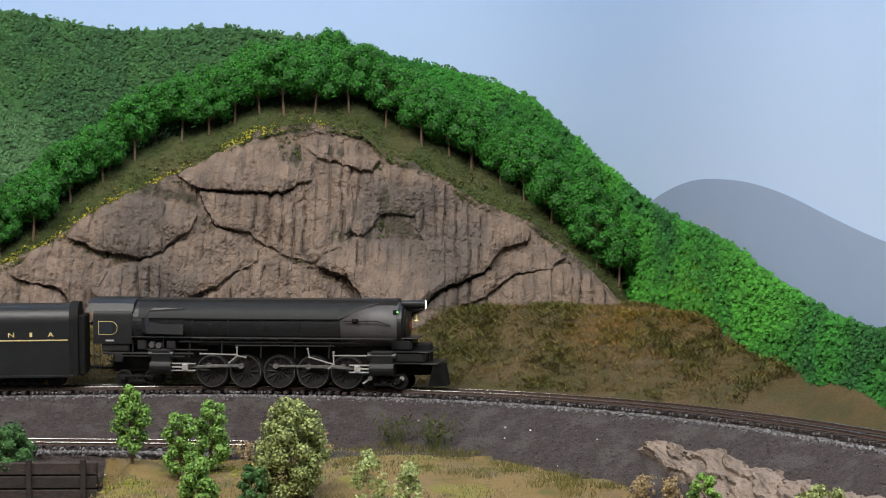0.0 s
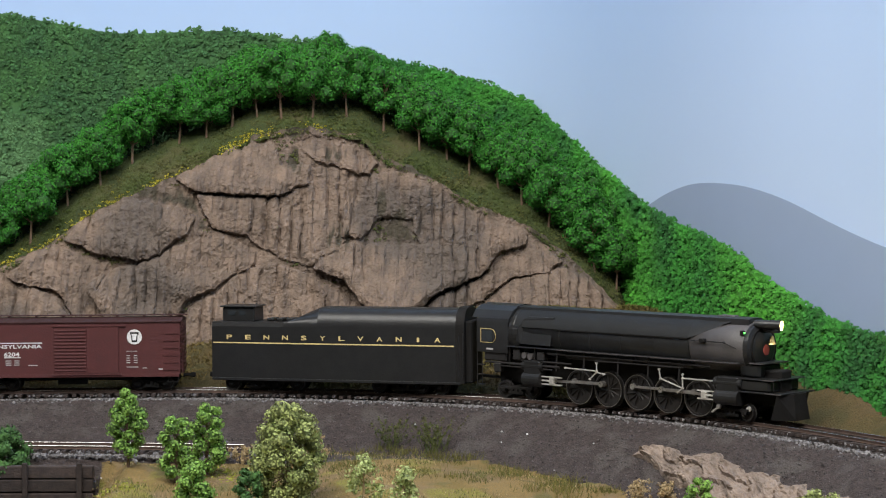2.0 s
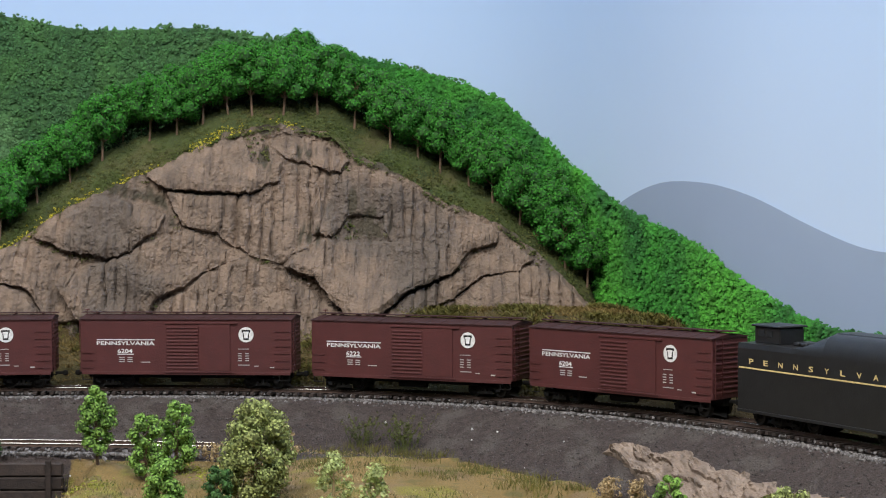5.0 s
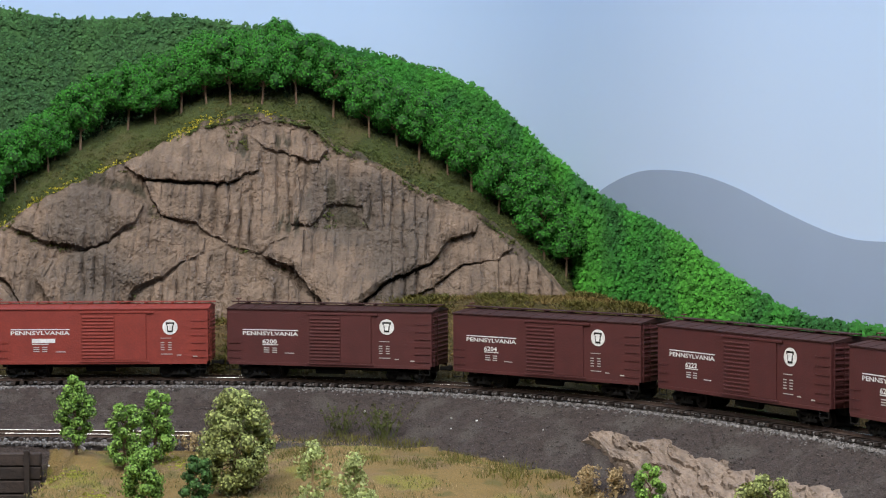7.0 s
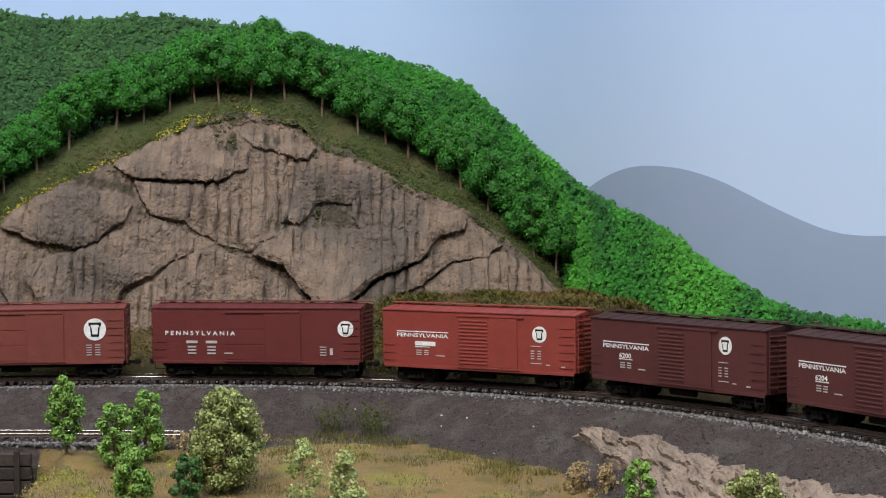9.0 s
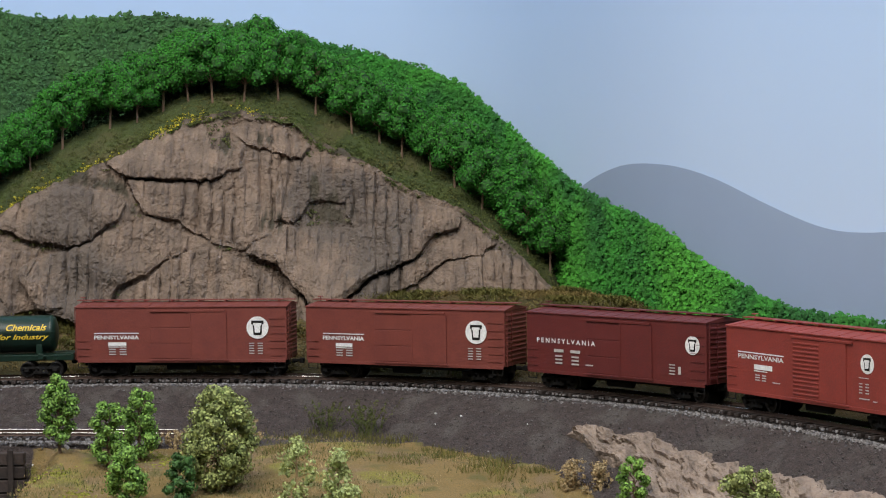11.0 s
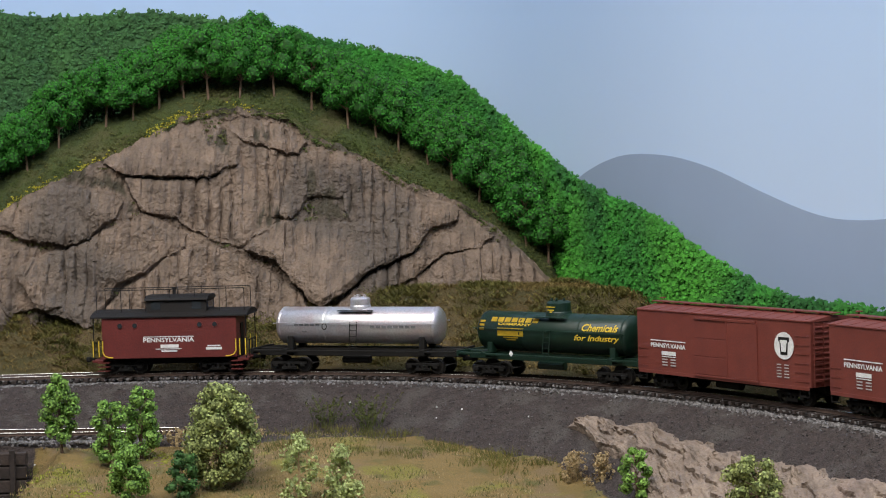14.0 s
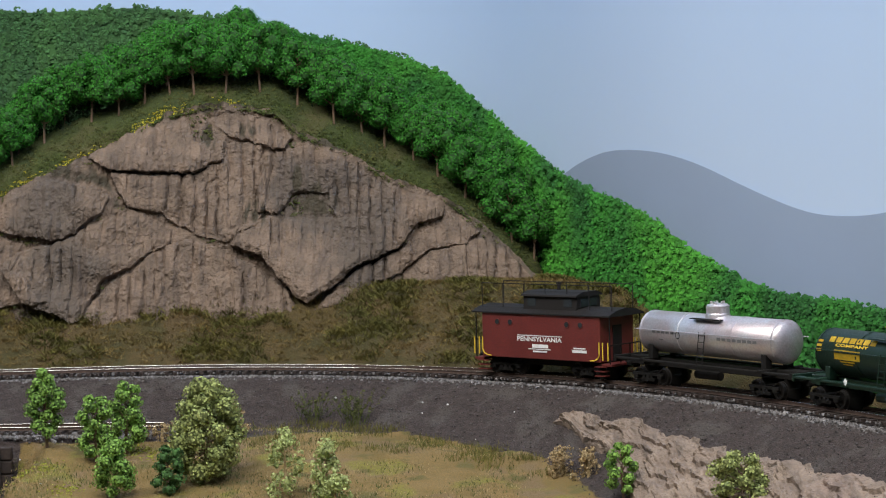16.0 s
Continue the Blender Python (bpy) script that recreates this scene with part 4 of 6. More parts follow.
def fibres(name, places, spread, height, per, wide, material, label):
    """Fields of short leaning fibres round the given places."""
    P = np.repeat(np.array(places), per, 0)
    n = len(P)
    P = P + rng.normal(0, 1, (n, 3)) * np.array([spread, spread, 0.0003])
    lean = rng.normal(0, 0.6, (n, 3)) + np.array([0, -0.35, 0])
    lean[:, 2] = 0.7
    tip = P + lean * height * rng.uniform(0.4, 1.2, (n, 1))
    w = rng.normal(0, 1, (n, 3))
    w[:, 2] *= 0.3
    w *= wide / (np.linalg.norm(w, axis=1)[:, None] + 1e-9)
    V = np.stack([P - w, P + w, tip + w * 0.4, tip - w * 0.4], 1).reshape(-1, 3)
    return tagged(obj(name, V, np.arange(4 * n).reshape(-1, 4), material), label, "scrub", "", "stuff")


patch = [noise.fractal(Vector((p[0] * 20, p[1] * 20, 2.0)), 1.0, 2.0, 3) for p in pl]
fibres("bank_scrub", [p for p, k in zip(pl, patch) if -0.55 < k < 0.15], 0.0022, 0.0034, 8, 0.00035, M_SCRUB2, "brown and straw ground cover on the bank behind the track")
fibres("bank_green_scrub", [p for p, k in zip(pl, patch) if k > 0.0], 0.0026, 0.0052, 12, 0.00042, M_SCRUB3, "olive green clumps on the bank behind the track")
# dark tufts added between the ridge trees, standing in for shade under the crowns
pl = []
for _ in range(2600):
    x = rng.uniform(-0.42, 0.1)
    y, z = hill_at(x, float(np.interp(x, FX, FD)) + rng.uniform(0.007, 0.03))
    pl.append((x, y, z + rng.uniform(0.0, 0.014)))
tufts("ridge_undergrowth", pl, 0.0035, 12, 0.0018, M_RIDGESHADE, "dark green tufts added as shade between the ridge trees", 1.0)
pl = []
for a0, e0 in ((-0.19, 0.156), (-0.13, 0.152), (-0.178, 0.168), (-0.14, 0.149), (-0.118, 0.156), (-0.2, 0.16)):
    x0, y0, _ = spot(a0, e0)
    for _ in range(70):
        x, y = x0 + rng.normal(0, 0.006), y0 + rng.normal(0, 0.006)
        pl.append((x, y, gz(x, y)))
tufts("yellow_moss", pl, 0.0014, 7, 0.0011, M_YGREEN, "yellow-green moss patches on the meadow knoll", 0.5)
# moss and small bushes in the cracks of the cliff
pl = []
for k in rng.choice(np.flatnonzero((CGAP.ravel() < -0.0008) & (CGAP.ravel() > -0.02) & (CZ.ravel() > 0.02)), 520):
    if noise.noise((CX.flat[k] * 50, 3.0, CZ.flat[k] * 50)) > 0.0:
        pl.append((CX.flat[k], CY.flat[k] - 0.001, CZ.flat[k]))
tufts("crack_moss", pl, 0.0026, 14, 0.0014, M_SCRUB, "dark green moss tufts in the cliff cracks")

# straw grass, tufts of the meadow
def blades(name, places, height, n, material, label, spread=0.0035):
    V, F = [], []
    for p in places:
        for _ in range(n):
            b = np.array(p) + np.array([rng.normal(0, spread), rng.normal(0, spread), -0.0005])
            t = b + np.array([rng.normal(0, 0.35), rng.normal(0, 0.35), 1.0]) * height * rng.uniform(0.4, 1.1)
            w = np.array([rng.normal(), rng.normal(), 0])
            w *= 0.00028 / (np.linalg.norm(w) + 1e-9)
            q = len(V)
            V += [b - w, b + w, t]
            F.append((q, q + 1, q + 2))
    return tagged(obj(name, V, F, material), label, "grass", "", "stuff")


pl, pl2 = [], []
mx, my = rng.uniform(-0.34, 0.2, 9000), rng.uniform(1.05, 1.31, 9000)
mz, mn, mb = ground_z(mx, my, False)
for x, y, z, nn, bz in zip(mx, my, mz, mn, mb):
    if bz > z - 0.0012 and nn > 0.05 and not (x < -0.13 and y > low_line(x) - 0.03) and noise.noise((x * 22, y * 22, 4.0)) > -0.15:
        (pl if rng.uniform() < 0.7 else pl2).append((x, y, gz(x, y)))
blades("meadow_grass", pl, 0.0018, 7, M_STRAW, "short straw-coloured meadow grass")
blades("meadow_green_grass", pl2, 0.0026, 9, M_SCRUB, "olive green grass tufts in the meadow", 0.005)
pl = [spot(a, e) for a, e in ((0.03, 0.153), (0.034, 0.155), (0.04, 0.155), (0.026, 0.156), (-0.03, 0.141), (-0.02, 0.141), (-0.045, 0.139), (-0.055, 0.139), (-0.012, 0.143), (-0.07, 0.14), (0.012, 0.149), (0.055, 0.16))]
pl += [spot(a + rng.normal(0, 0.006), e + rng.uniform(-0.002, 0.008)) for a, e in zip(np.linspace(-0.1, 0.06, 22), np.interp(np.linspace(-0.1, 0.06, 22), [-0.1, -0.03, 0.03, 0.06], [0.137, 0.143, 0.154, 0.16]))]
blades("bushy_grass", pl, 0.005, 90, M_SCRUB3, "long olive grass clumps at the embankment foot", 0.006)


def tall_tree(name_label, a, e, height, width, bare, n, per, leaf, m, lobes=7, taper=0.5, limb=None, category="tree", group="meadow trees", tr=0.0011):
    x, y, z = spot(a, e)
    inner = {M_LEAF2: M_LEAF2SHADE, M_LEAF3: M_LEAF3SHADE, M_LEAF4: M_LEAF4}.get(m)
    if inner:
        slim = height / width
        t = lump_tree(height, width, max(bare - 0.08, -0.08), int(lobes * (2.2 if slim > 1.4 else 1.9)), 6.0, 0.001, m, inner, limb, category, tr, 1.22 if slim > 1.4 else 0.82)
    else:
        t = tree_mesh(height, width, bare, n, per, leaf, m, lobes, taper, tr, limb, category)
    tagged(t, name_label, category, group)
    t.matrix_basis = pose(x, y, z, rng.uniform(-3, 3), rng.uniform(-3, 3), rng.uniform(0, 360))
    return t


YL = "slim yellow-green model tree with clumped foliage in the meadow"
tall_tree(YL, -0.186, 0.146, 0.048, 0.021, 0.16, 400, 12, 0.0016, M_LEAF2, 9, 0.3)
tall_tree(YL, -0.162, 0.154, 0.04, 0.019, 0.08, 320, 12, 0.0016, M_LEAF2, 8, 0.5)
tall_tree(YL, -0.146, 0.15, 0.044, 0.022, 0.05, 400, 12, 0.0016, M_LEAF2, 8, 0.4)
tall_tree(YL, -0.152, 0.173, 0.033, 0.022, 0.1, 360, 12, 0.0016, M_LEAF2, 6, 0.4)
tall_tree("small dark green model bush-like tree in the meadow", -0.126, 0.171, 0.026, 0.017, 0.05, 150, 12, 0.0015, M_LEAF4, 6, 0.5)
tall_tree("broad olive-leaved model tree standing on the meadow", -0.106, 0.166, 0.057, 0.046, 0.06, 900, 15, 0.0018, M_LEAF3, 17, 0.15, tr=0.0017)
tall_tree("pale green thin tree with bare whitish twigs", -0.0665, 0.176, 0.037, 0.026, 0.05, 150, 10, 0.0018, M_PALE, 8, 0.3, M_STRAW)
tall_tree("pale green thin tree with clumped foliage", -0.046, 0.18, 0.035, 0.02, 0.1, 170, 11, 0.0018, M_PALE, 7, 0.3, M_STRAW)
tall_tree("pale green low bush in the meadow", -0.042, 0.186, 0.02, 0.022, 0.05, 120, 11, 0.0018, M_PALE, 5, 0.3, M_STRAW, "bush", "meadow bushes")
tall_tree("straw-coloured dry bush beside the trees", -0.0915, 0.143, 0.02, 0.018, 0.05, 110, 10, 0.0012, M_STRAW, 6, 0.3, M_STRAW, "bush", "meadow bushes")
tall_tree("straw-coloured dry bush beside the trees", -0.128, 0.145, 0.01, 0.02, 0.05, 60, 10, 0.0012, M_STRAW, 5, 0.3, M_STRAW, "bush", "meadow bushes")
tall_tree("straw-coloured dry bush at the embankment foot", 0.073, 0.168, 0.015, 0.021, 0.0, 120, 10, 0.0014, M_STRAW, 6, 0.3, M_STRAW, "bush", "meadow bushes")
tall_tree("straw-coloured dry bush at the embankment foot", 0.087, 0.171, 0.015, 0.02, 0.0, 120, 10, 0.0014, M_STRAW, 6, 0.3, M_STRAW, "bush", "meadow bushes")
tall_tree(YL, 0.1045, 0.18, 0.028, 0.021, 0.05, 360, 12, 0.0016, M_LEAF2, 7, 0.4)
tall_tree("round olive-green model bush", 0.165, 0.186, 0.026, 0.036, 0.0, 300, 13, 0.0019, M_LEAF3, 9, 0.3, None, "bush", "meadow bushes")
tall_tree("dark green leafy model tree beside the cut", -0.249, 0.157, 0.034, 0.04, 0.1, 420, 13, 0.0017, M_LEAF4, 10, 0.3)


def wispy(label, a, e, height, n, material):
    x, y, z = spot(a, e)
    ob = empty("weed", label, "weed", pose(x, y, z), "embankment weeds")
    V, F, C = [], [], []
    for _ in range(n):
        b = np.array([rng.normal(0, 0.004), rng.normal(0, 0.002), -0.001])
        t = b + np.array([rng.normal(0, 0.4), rng.normal(0, 0.3), 1.0]) * height * rng.uniform(0.5, 1.05)
        w = np.array([0.00022, rng.normal(0, 0.0001), 0])
        q = len(V)
        V += [b - w, b + w, t]
        F.append((q, q + 1, q + 2))
        for k in range(7):
            C.append(b + (t - b) * rng.uniform(0.35, 1.0))
    obj("stalk_tuft", V, F, M_SCRUB, ob)
    LV, LF = leaves(np.array(C), [0.001] * len(C), 4, 0.0012)
    obj("leaf_tuft", LV, LF, material, ob)


wispy("thin pale weed with upright stalks", -0.053, 0.1385, 0.022, 26, M_SCRUB)
wispy("thin dark green weed with upright stalks", -0.031, 0.1405, 0.024, 34, M_SCRUB)
stones("pale_pebbles", np.array([spot(a, e) for a, e in ((0.0037, 0.1285), (0.0165, 0.131), (0.0035, 0.136), (-0.04, 0.127), (-0.2, 0.155), (-0.15, 0.15), (-0.19, 0.165), (0.03, 0.15), (0.05, 0.135))]), 0.0008,
       M_WHITE, "a few pale pebbles lying on the scenery")
pl = []
ms, mo = rng.uniform(-0.15, 0.72, 16000), rng.uniform(0.026, 0.1, 16000)
mx, my, _ = track(ms, mo)
mz, mn, mb = ground_z(mx, my, False)
for x, y, z, bz in zip(mx, my, mz, mb):
    if z > bz + 0.001:
        pl.append((x, y, gz(x, y) - 0.0002))
stones("cinder_grit", np.array(pl), 0.00055, M_GRIT, "coarse dark cinders on the embankment")

# ---- the dark cut in the corner with its track-side things ----
cut_engine = empty("yard_engine", "black steam engine standing in the dark cut", "locomotive", pose(-0.305, 1.13, -0.079))
part("boiler", lathe(B(), [(-0.1, 0.013), (0.02, 0.013), (0.024, 0.012), (0.025, 0.004)], 20), M_BLACK, cut_engine)
bpy.data.objects["boiler"].location = (0, 0, 0.026)
part("stack", lathe(B(), [(0.036, 0.005), (0.044, 0.0045), (0.046, 0.0058), (0.0475, 0.0058)], 14, "z"), M_BLACK, cut_engine, "black smoke stack")
part("frame", box(B(), -0.1, 0.03, -0.012, 0.012, 0.002, 0.012, 0.001), M_FRAME, cut_engine)
wall = empty("timber_wall", "dark timber retaining wall in the cut", "retaining wall", pose(-0.34, 1.226, -0.08))
for k in range(5):
    part("beam", box(B(), -0.1, 0.09, -0.002, 0.004, 0.006 + k * 0.0085, 0.0138 + k * 0.0085, 0.0006), M_TIE, wall)
for k in range(6):
    part("post", box(B(), -0.09 + 0.034 * k, -0.0865 + 0.034 * k, -0.0045, -0.0022, 0, 0.05, 0.0004), M_TIE, wall)

# ---- rolling stock: x points the way the train runs, z = 0 is the rail ----
SPIN = []
TRUCKS = []


def truck(parent, x, rows=2, base=0.0193, r=0.0048, paint=None):
    """A bogie with side frames, bolster and its wheelsets."""
    paint = paint or M_FRAME
    bm = B()
    half = base * (rows - 1) / 2
    for sy in (-1, 1):
        y = sy * 0.0118
        box(bm, -half - 0.003, half + 0.003, y - 0.0009, y + 0.0009, r + 0.0006, r + 0.0024, 0.0003)
        box(bm, -half * 0.55, half * 0.55, y - 0.0009, y + 0.0009, r - 0.0028, r - 0.0008, 0.0003)
        for k in range(rows):
            xx = -half + base * k
            box(bm, xx - 0.0018, xx + 0.0018, y - 0.0013, y + 0.0013, r - 0.0012, r + 0.0016, 0.0004)
        for k in (-1, 1):
            box(bm, k * 0.0032 - 0.0008, k * 0.0032 + 0.0008, y - 0.0009, y + 0.0009, r - 0.0026, r + 0.002)
        cyl(bm, (0, y, r - 0.0022), (0, y, r + 0.002), 0.0014, None, 8)
    box(bm, -0.0028, 0.0028, -0.0112, 0.0112, r, r + 0.0028)
    tr = part("truck", bm, paint, parent, "black cast bogie with sprung side frames")
    tr.location = (x, 0, 0)
    bm = B()
    cyl(bm, (0, -0.011, 0), (0, 0.011, 0), 0.0009, None, 8)
    for sy in (-1, 1):
        lathe_y = [(0.0066, r), (0.0069, r + 0.0006), (0.0074, r + 0.0006), (0.0076, r), (0.0098, r - 0.0001), (0.0098, r * 0.8), (0.0091, r * 0.72), (0.0091, r * 0.36), (0.01, r * 0.3)]
        k0 = len(bm.verts)
        lathe(bm, lathe_y, 18)
        bm.verts.ensure_lookup_table()
        for v in bm.verts[k0:]:
            v.co = Vector((v.co.y, v.co.x * sy, v.co.z))
    first = part("wheelset", bm, M_WHEEL, tr, "dark steel wheels on an axle")
    first.location = (-half, 0, r)
    SPIN.append((first, r, (-half, 0, r)))
    for k in range(1, rows):
        o = new("wheelset", first.data)
        o.parent = tr
        tagged(o, "dark steel wheels on an axle")
        o.location = (-half + base * k, 0, r)
        SPIN.append((o, r, (-half + base * k, 0, r)))
    TRUCKS.append((tr, x))
    return tr


def coupler(parent, x, sx):
    bm = B()
    box(bm, min(x, x + sx * 0.006), max(x, x + sx * 0.006), -0.0011, 0.0011, 0.0085, 0.0105, 0.0003)
    box(bm, min(x + sx * 0.005, x + sx * 0.0085), max(x + sx * 0.005, x + sx * 0.0085), -0.0018, 0.0018, 0.0078, 0.0112, 0.0006)
    part("coupler", bm, M_FRAME, parent, "black knuckle coupler")


def disc(bm, x, z, r, y, seg=24, thick=0.0001):
    cyl(bm, (x, y - thick, z), (x, y + thick, z), r, None, seg)
    return bm


def keystone(bm, x, z, k, y):
    pts = [(-0.8, 0.9), (0.8, 0.9), (0.8, 0.45), (0.62, 0.4), (0.5, -0.95), (-0.5, -0.95), (-0.62, 0.4), (-0.8, 0.45)]
    a = [bm.verts.new((x + p * k, y - 0.0001, z + q * k)) for p, q in pts]
    b = [bm.verts.new((x + p * k, y + 0.0001, z + q * k)) for p, q in pts]
    bm.faces.new(a), bm.faces.new(b)
    for i in range(8):
        bm.faces.new((a[i], a[(i + 1) % 8], b[(i + 1) % 8], b[i]))
    return bm


def emblem(parent, x, z, r, y):
    e = part("emblem", disc(B(), x, z, r, y), M_WHITE, parent, "white round emblem")
    part("emblem_shield", keystone(B(), x, z, r * 0.7, y - 0.00018), M_FRAME, e, "dark shield shape")
    part("emblem_letter", keystone(B(), x, z, r * 0.46, y - 0.00034), M_WHITE, e, "white shape in the shield")


W2 = 0.0175


def boxcar(label, paint, style, number=None):
    e = empty("boxcar", label, "freight car", None, "freight train")
    L, z0, ze, zr = 0.0735, 0.0115, 0.0474, 0.0504
    top = M_CARROOF if paint == M_CAR else paint
    bm = B()
    box(bm, -L, L, -W2, W2, z0, ze, 0.0003)
    part("body", bm, paint, e)
    for sx in (-1, 1):
        for k in range(11):
            z = z0 + 0.003 + k * 0.0029
            part("end_rib", box(B(), sx * L - 0.0006, sx * L + 0.0006, -W2 + 0.002, W2 - 0.002, z, z + 0.0014, 0.0004), paint, e)
        coupler(e, sx * L, sx)
    # rooftop
    part("roof", prism(B(), [(-W2 - 0.0006, ze), (-W2 - 0.0006, ze + 0.0006), (-W2 * 0.55, zr - 0.0012), (0, zr), (W2 * 0.55, zr - 0.0012), (W2 + 0.0006, ze + 0.0006), (W2 + 0.0006, ze)], -L - 0.0005, L + 0.0005), top, e)
    for k in range(13):
        x = -L + 2 * L * (k + 0.5) / 13
        part("roof_seam", prism(B(), [(-W2 - 0.0005, ze + 0.0005), (-W2 - 0.0005, ze + 0.0008), (-W2 * 0.55, zr - 0.0010), (0, zr + 0.0002), (W2 * 0.55, zr - 0.0010), (W2 + 0.0005, ze + 0.0008), (W2 + 0.0005, ze + 0.0005)], x - 0.0004, x + 0.0004), top, e)
    bm = B()
    for k in (-1, 0, 1):
        box(bm, -L - 0.003, L + 0.003, k * 0.0022 - 0.001, k * 0.0022 + 0.001, zr + 0.0009, zr + 0.0014)
    for k in range(8):
        x = -L + 0.008 + k * (2 * L - 0.016) / 7
        box(bm, x - 0.0006, x + 0.0006, -0.0032, 0.0032, zr + 0.0001, zr + 0.0009)
    part("running_board", bm, top, e, "wooden roof walk")
    # doors, both sides
    for sy in (-1, 1):
        y = sy * W2

        def plate(name, x0, x1, za, zb, t=0.0005, lab=""):
            return part(name, box(B(), x0, x1, min(y, y + sy * t), max(y, y + sy * t), za, zb, 0.0001), paint, e, lab)
        if style == "rib":
            d = plate("door", -0.0133, 0.0092, z0 + 0.001, ze - 0.0028, 0.0005, "ribbed sliding door")
            for k in range(13):
                z = z0 + 0.0025 + k * 0.0023
                part("door_rib", box(B(), -0.0128, 0.0087, min(y + sy * 0.0004, y + sy * 0.001), max(y + sy * 0.0004, y + sy * 0.001), z, z + 0.0011, 0.0002), paint, d)
            plate("door", 0.0094, 0.031, z0 + 0.001, ze - 0.0028, 0.0007, "plain sliding door")
            plate("door_track", -0.0145, 0.036, ze - 0.0026, ze - 0.0014, 0.0011, "upper door track")
            plate("door_track", -0.0145, 0.033, z0 - 0.0002, z0 + 0.0008, 0.001, "lower door track")
        else:
            for k in range(3):
                plate("side_panel", -0.021, 0.0065, z0 + 0.0012 + k * 0.0105, z0 + 0.0112 + k * 0.0105, 0.0003)
            plate("door", 0.007, 0.032, z0 + 0.0008, ze - 0.0032, 0.0008, "plain sliding door")
            plate("door_track", -0.021, 0.031, ze - 0.003, ze - 0.0016, 0.0012, "upper door track")
            plate("door_track", -0.021, 0.033, z0 - 0.0003, z0 + 0.0007, 0.001, "lower door track")
            part("door_post", box(B(), 0.0062, 0.0074, min(y, y + sy * 0.0011), max(y, y + sy * 0.0011), z0, ze - 0.002), paint, e)
        plate("side_sill", -L + 0.001, L - 0.001, z0 - 0.0016, z0 + 0.0004, 0.0003)
        bm = B()
        for x0, x1, n in ((L - 0.0115, L - 0.0015, 6), (-L + 0.0015, -L + 0.0095, 3)):
            for k in range(n):
                z = z0 + 0.003 + k * 0.005
                box(bm, x0, x1, min(y + sy * 0.0003, y + sy * 0.0006), max(y + sy * 0.0003, y + sy * 0.0006), z, z + 0.00022)
                for xx in (x0, x1):
                    box(bm, xx - 0.0002, xx + 0.0002, min(y, y + sy * 0.0006), max(y, y + sy * 0.0006), z, z + 0.0003)
        part("grab_iron", bm, paint, e, "wire ladder rungs")
        for sx in (-1, 1):
            bm = B()
            for k in (-0.0035, 0.0035):
                box(bm, sx * (L - 0.005) + k - 0.0002, sx * (L - 0.005) + k + 0.0002, y - 0.0002, y + 0.0002, z0 - 0.005, z0)
            box(bm, sx * (L - 0.005) - 0.0037, sx * (L - 0.005) + 0.0037, y - 0.0004, y + 0.0004, z0 - 0.0054, z0 - 0.0049)
            part("step", bm, M_FRAME, e, "wire stirrup step")
    bm = B()
    box(bm, -L + 0.002, L - 0.002, -0.004, 0.004, 0.0065, z0, 0.0005)
    box(bm, -0.02, 0.02, -0.011, 0.011, 0.0085, z0, 0.0005)
    cyl(bm, (-0.012, -0.008, 0.0065), (0.008, -0.008, 0.0065), 0.0024, None, 10)
    part("underframe", bm, M_FRAME, e, "black underframe with brake cylinder")
    for sx in (-1, 1):
        box_x = sx * (L + 0.001)
        bm = B()
        for k in range(6):
            box(bm, box_x - 0.0002, box_x + 0.0002, -0.0155, -0.0085, z0 + 0.003 + k * 0.0055, z0 + 0.0034 + k * 0.0055)
        for yy in (-0.0155, -0.0085):
            box(bm, box_x - 0.0002, box_x + 0.0002, yy - 0.0002, yy + 0.0002, z0, ze)
        part("end_ladder", bm, paint, e, "end ladder")
    cyl_b = B()
    cyl(cyl_b, (-L - 0.001, 0.004, z0), (-L - 0.001, 0.004, zr + 0.003), 0.0003, None, 6)
    cyl(cyl_b, (-L - 0.001, 0.004, zr + 0.0025), (-L - 0.001, 0.004, zr + 0.003), 0.002, None, 10)
    part("brake_wheel", cyl_b, paint, e)
    for sx in (-1, 1):
        truck(e, sx * 0.0535)
    y = -W2 - (0.00022 if style == "rib" else 0.00046)
    if style == "rib":
        lettering("PENNSYLVANIA", -0.062, -0.0214, 0.0301, 0.0026, y, M_WHITE, e, "lettering", "white serif lettering", bold=0.02)
        bars([(-0.062, -0.0214, 0.0335, 0.0341)], y, M_WHITE, e, "lettering_line", "white line")
        if number:
            lettering(number, -0.0475, -0.037, 0.0245, 0.0031, y, M_WHITE, e, "lettering", "white car number", bold=0.025)
        else:
            bars([(-0.0475, -0.0315, 0.0247, 0.0275)], y, M_WHITE, e, "number_bar", "white number bar")
        bars([(-0.0475, -0.036, 0.0236, 0.0241)], y, M_WHITE, e, "lettering_line", "white line")
        bars([(-0.0465 + c * 0.006, -0.0425 + c * 0.0055, 0.0185 + k * 0.0014, 0.0193 + k * 0.0014) for c in (0, 1) for k in range(3)] + [(-0.031, -0.0245, 0.0182, 0.0189)], y, M_WHITE, e)
        emblem(e, 0.0421 if number else 0.0475, 0.0375 if number else 0.0352, 0.0052, y)
        sh = 0.0 if number else 0.0045
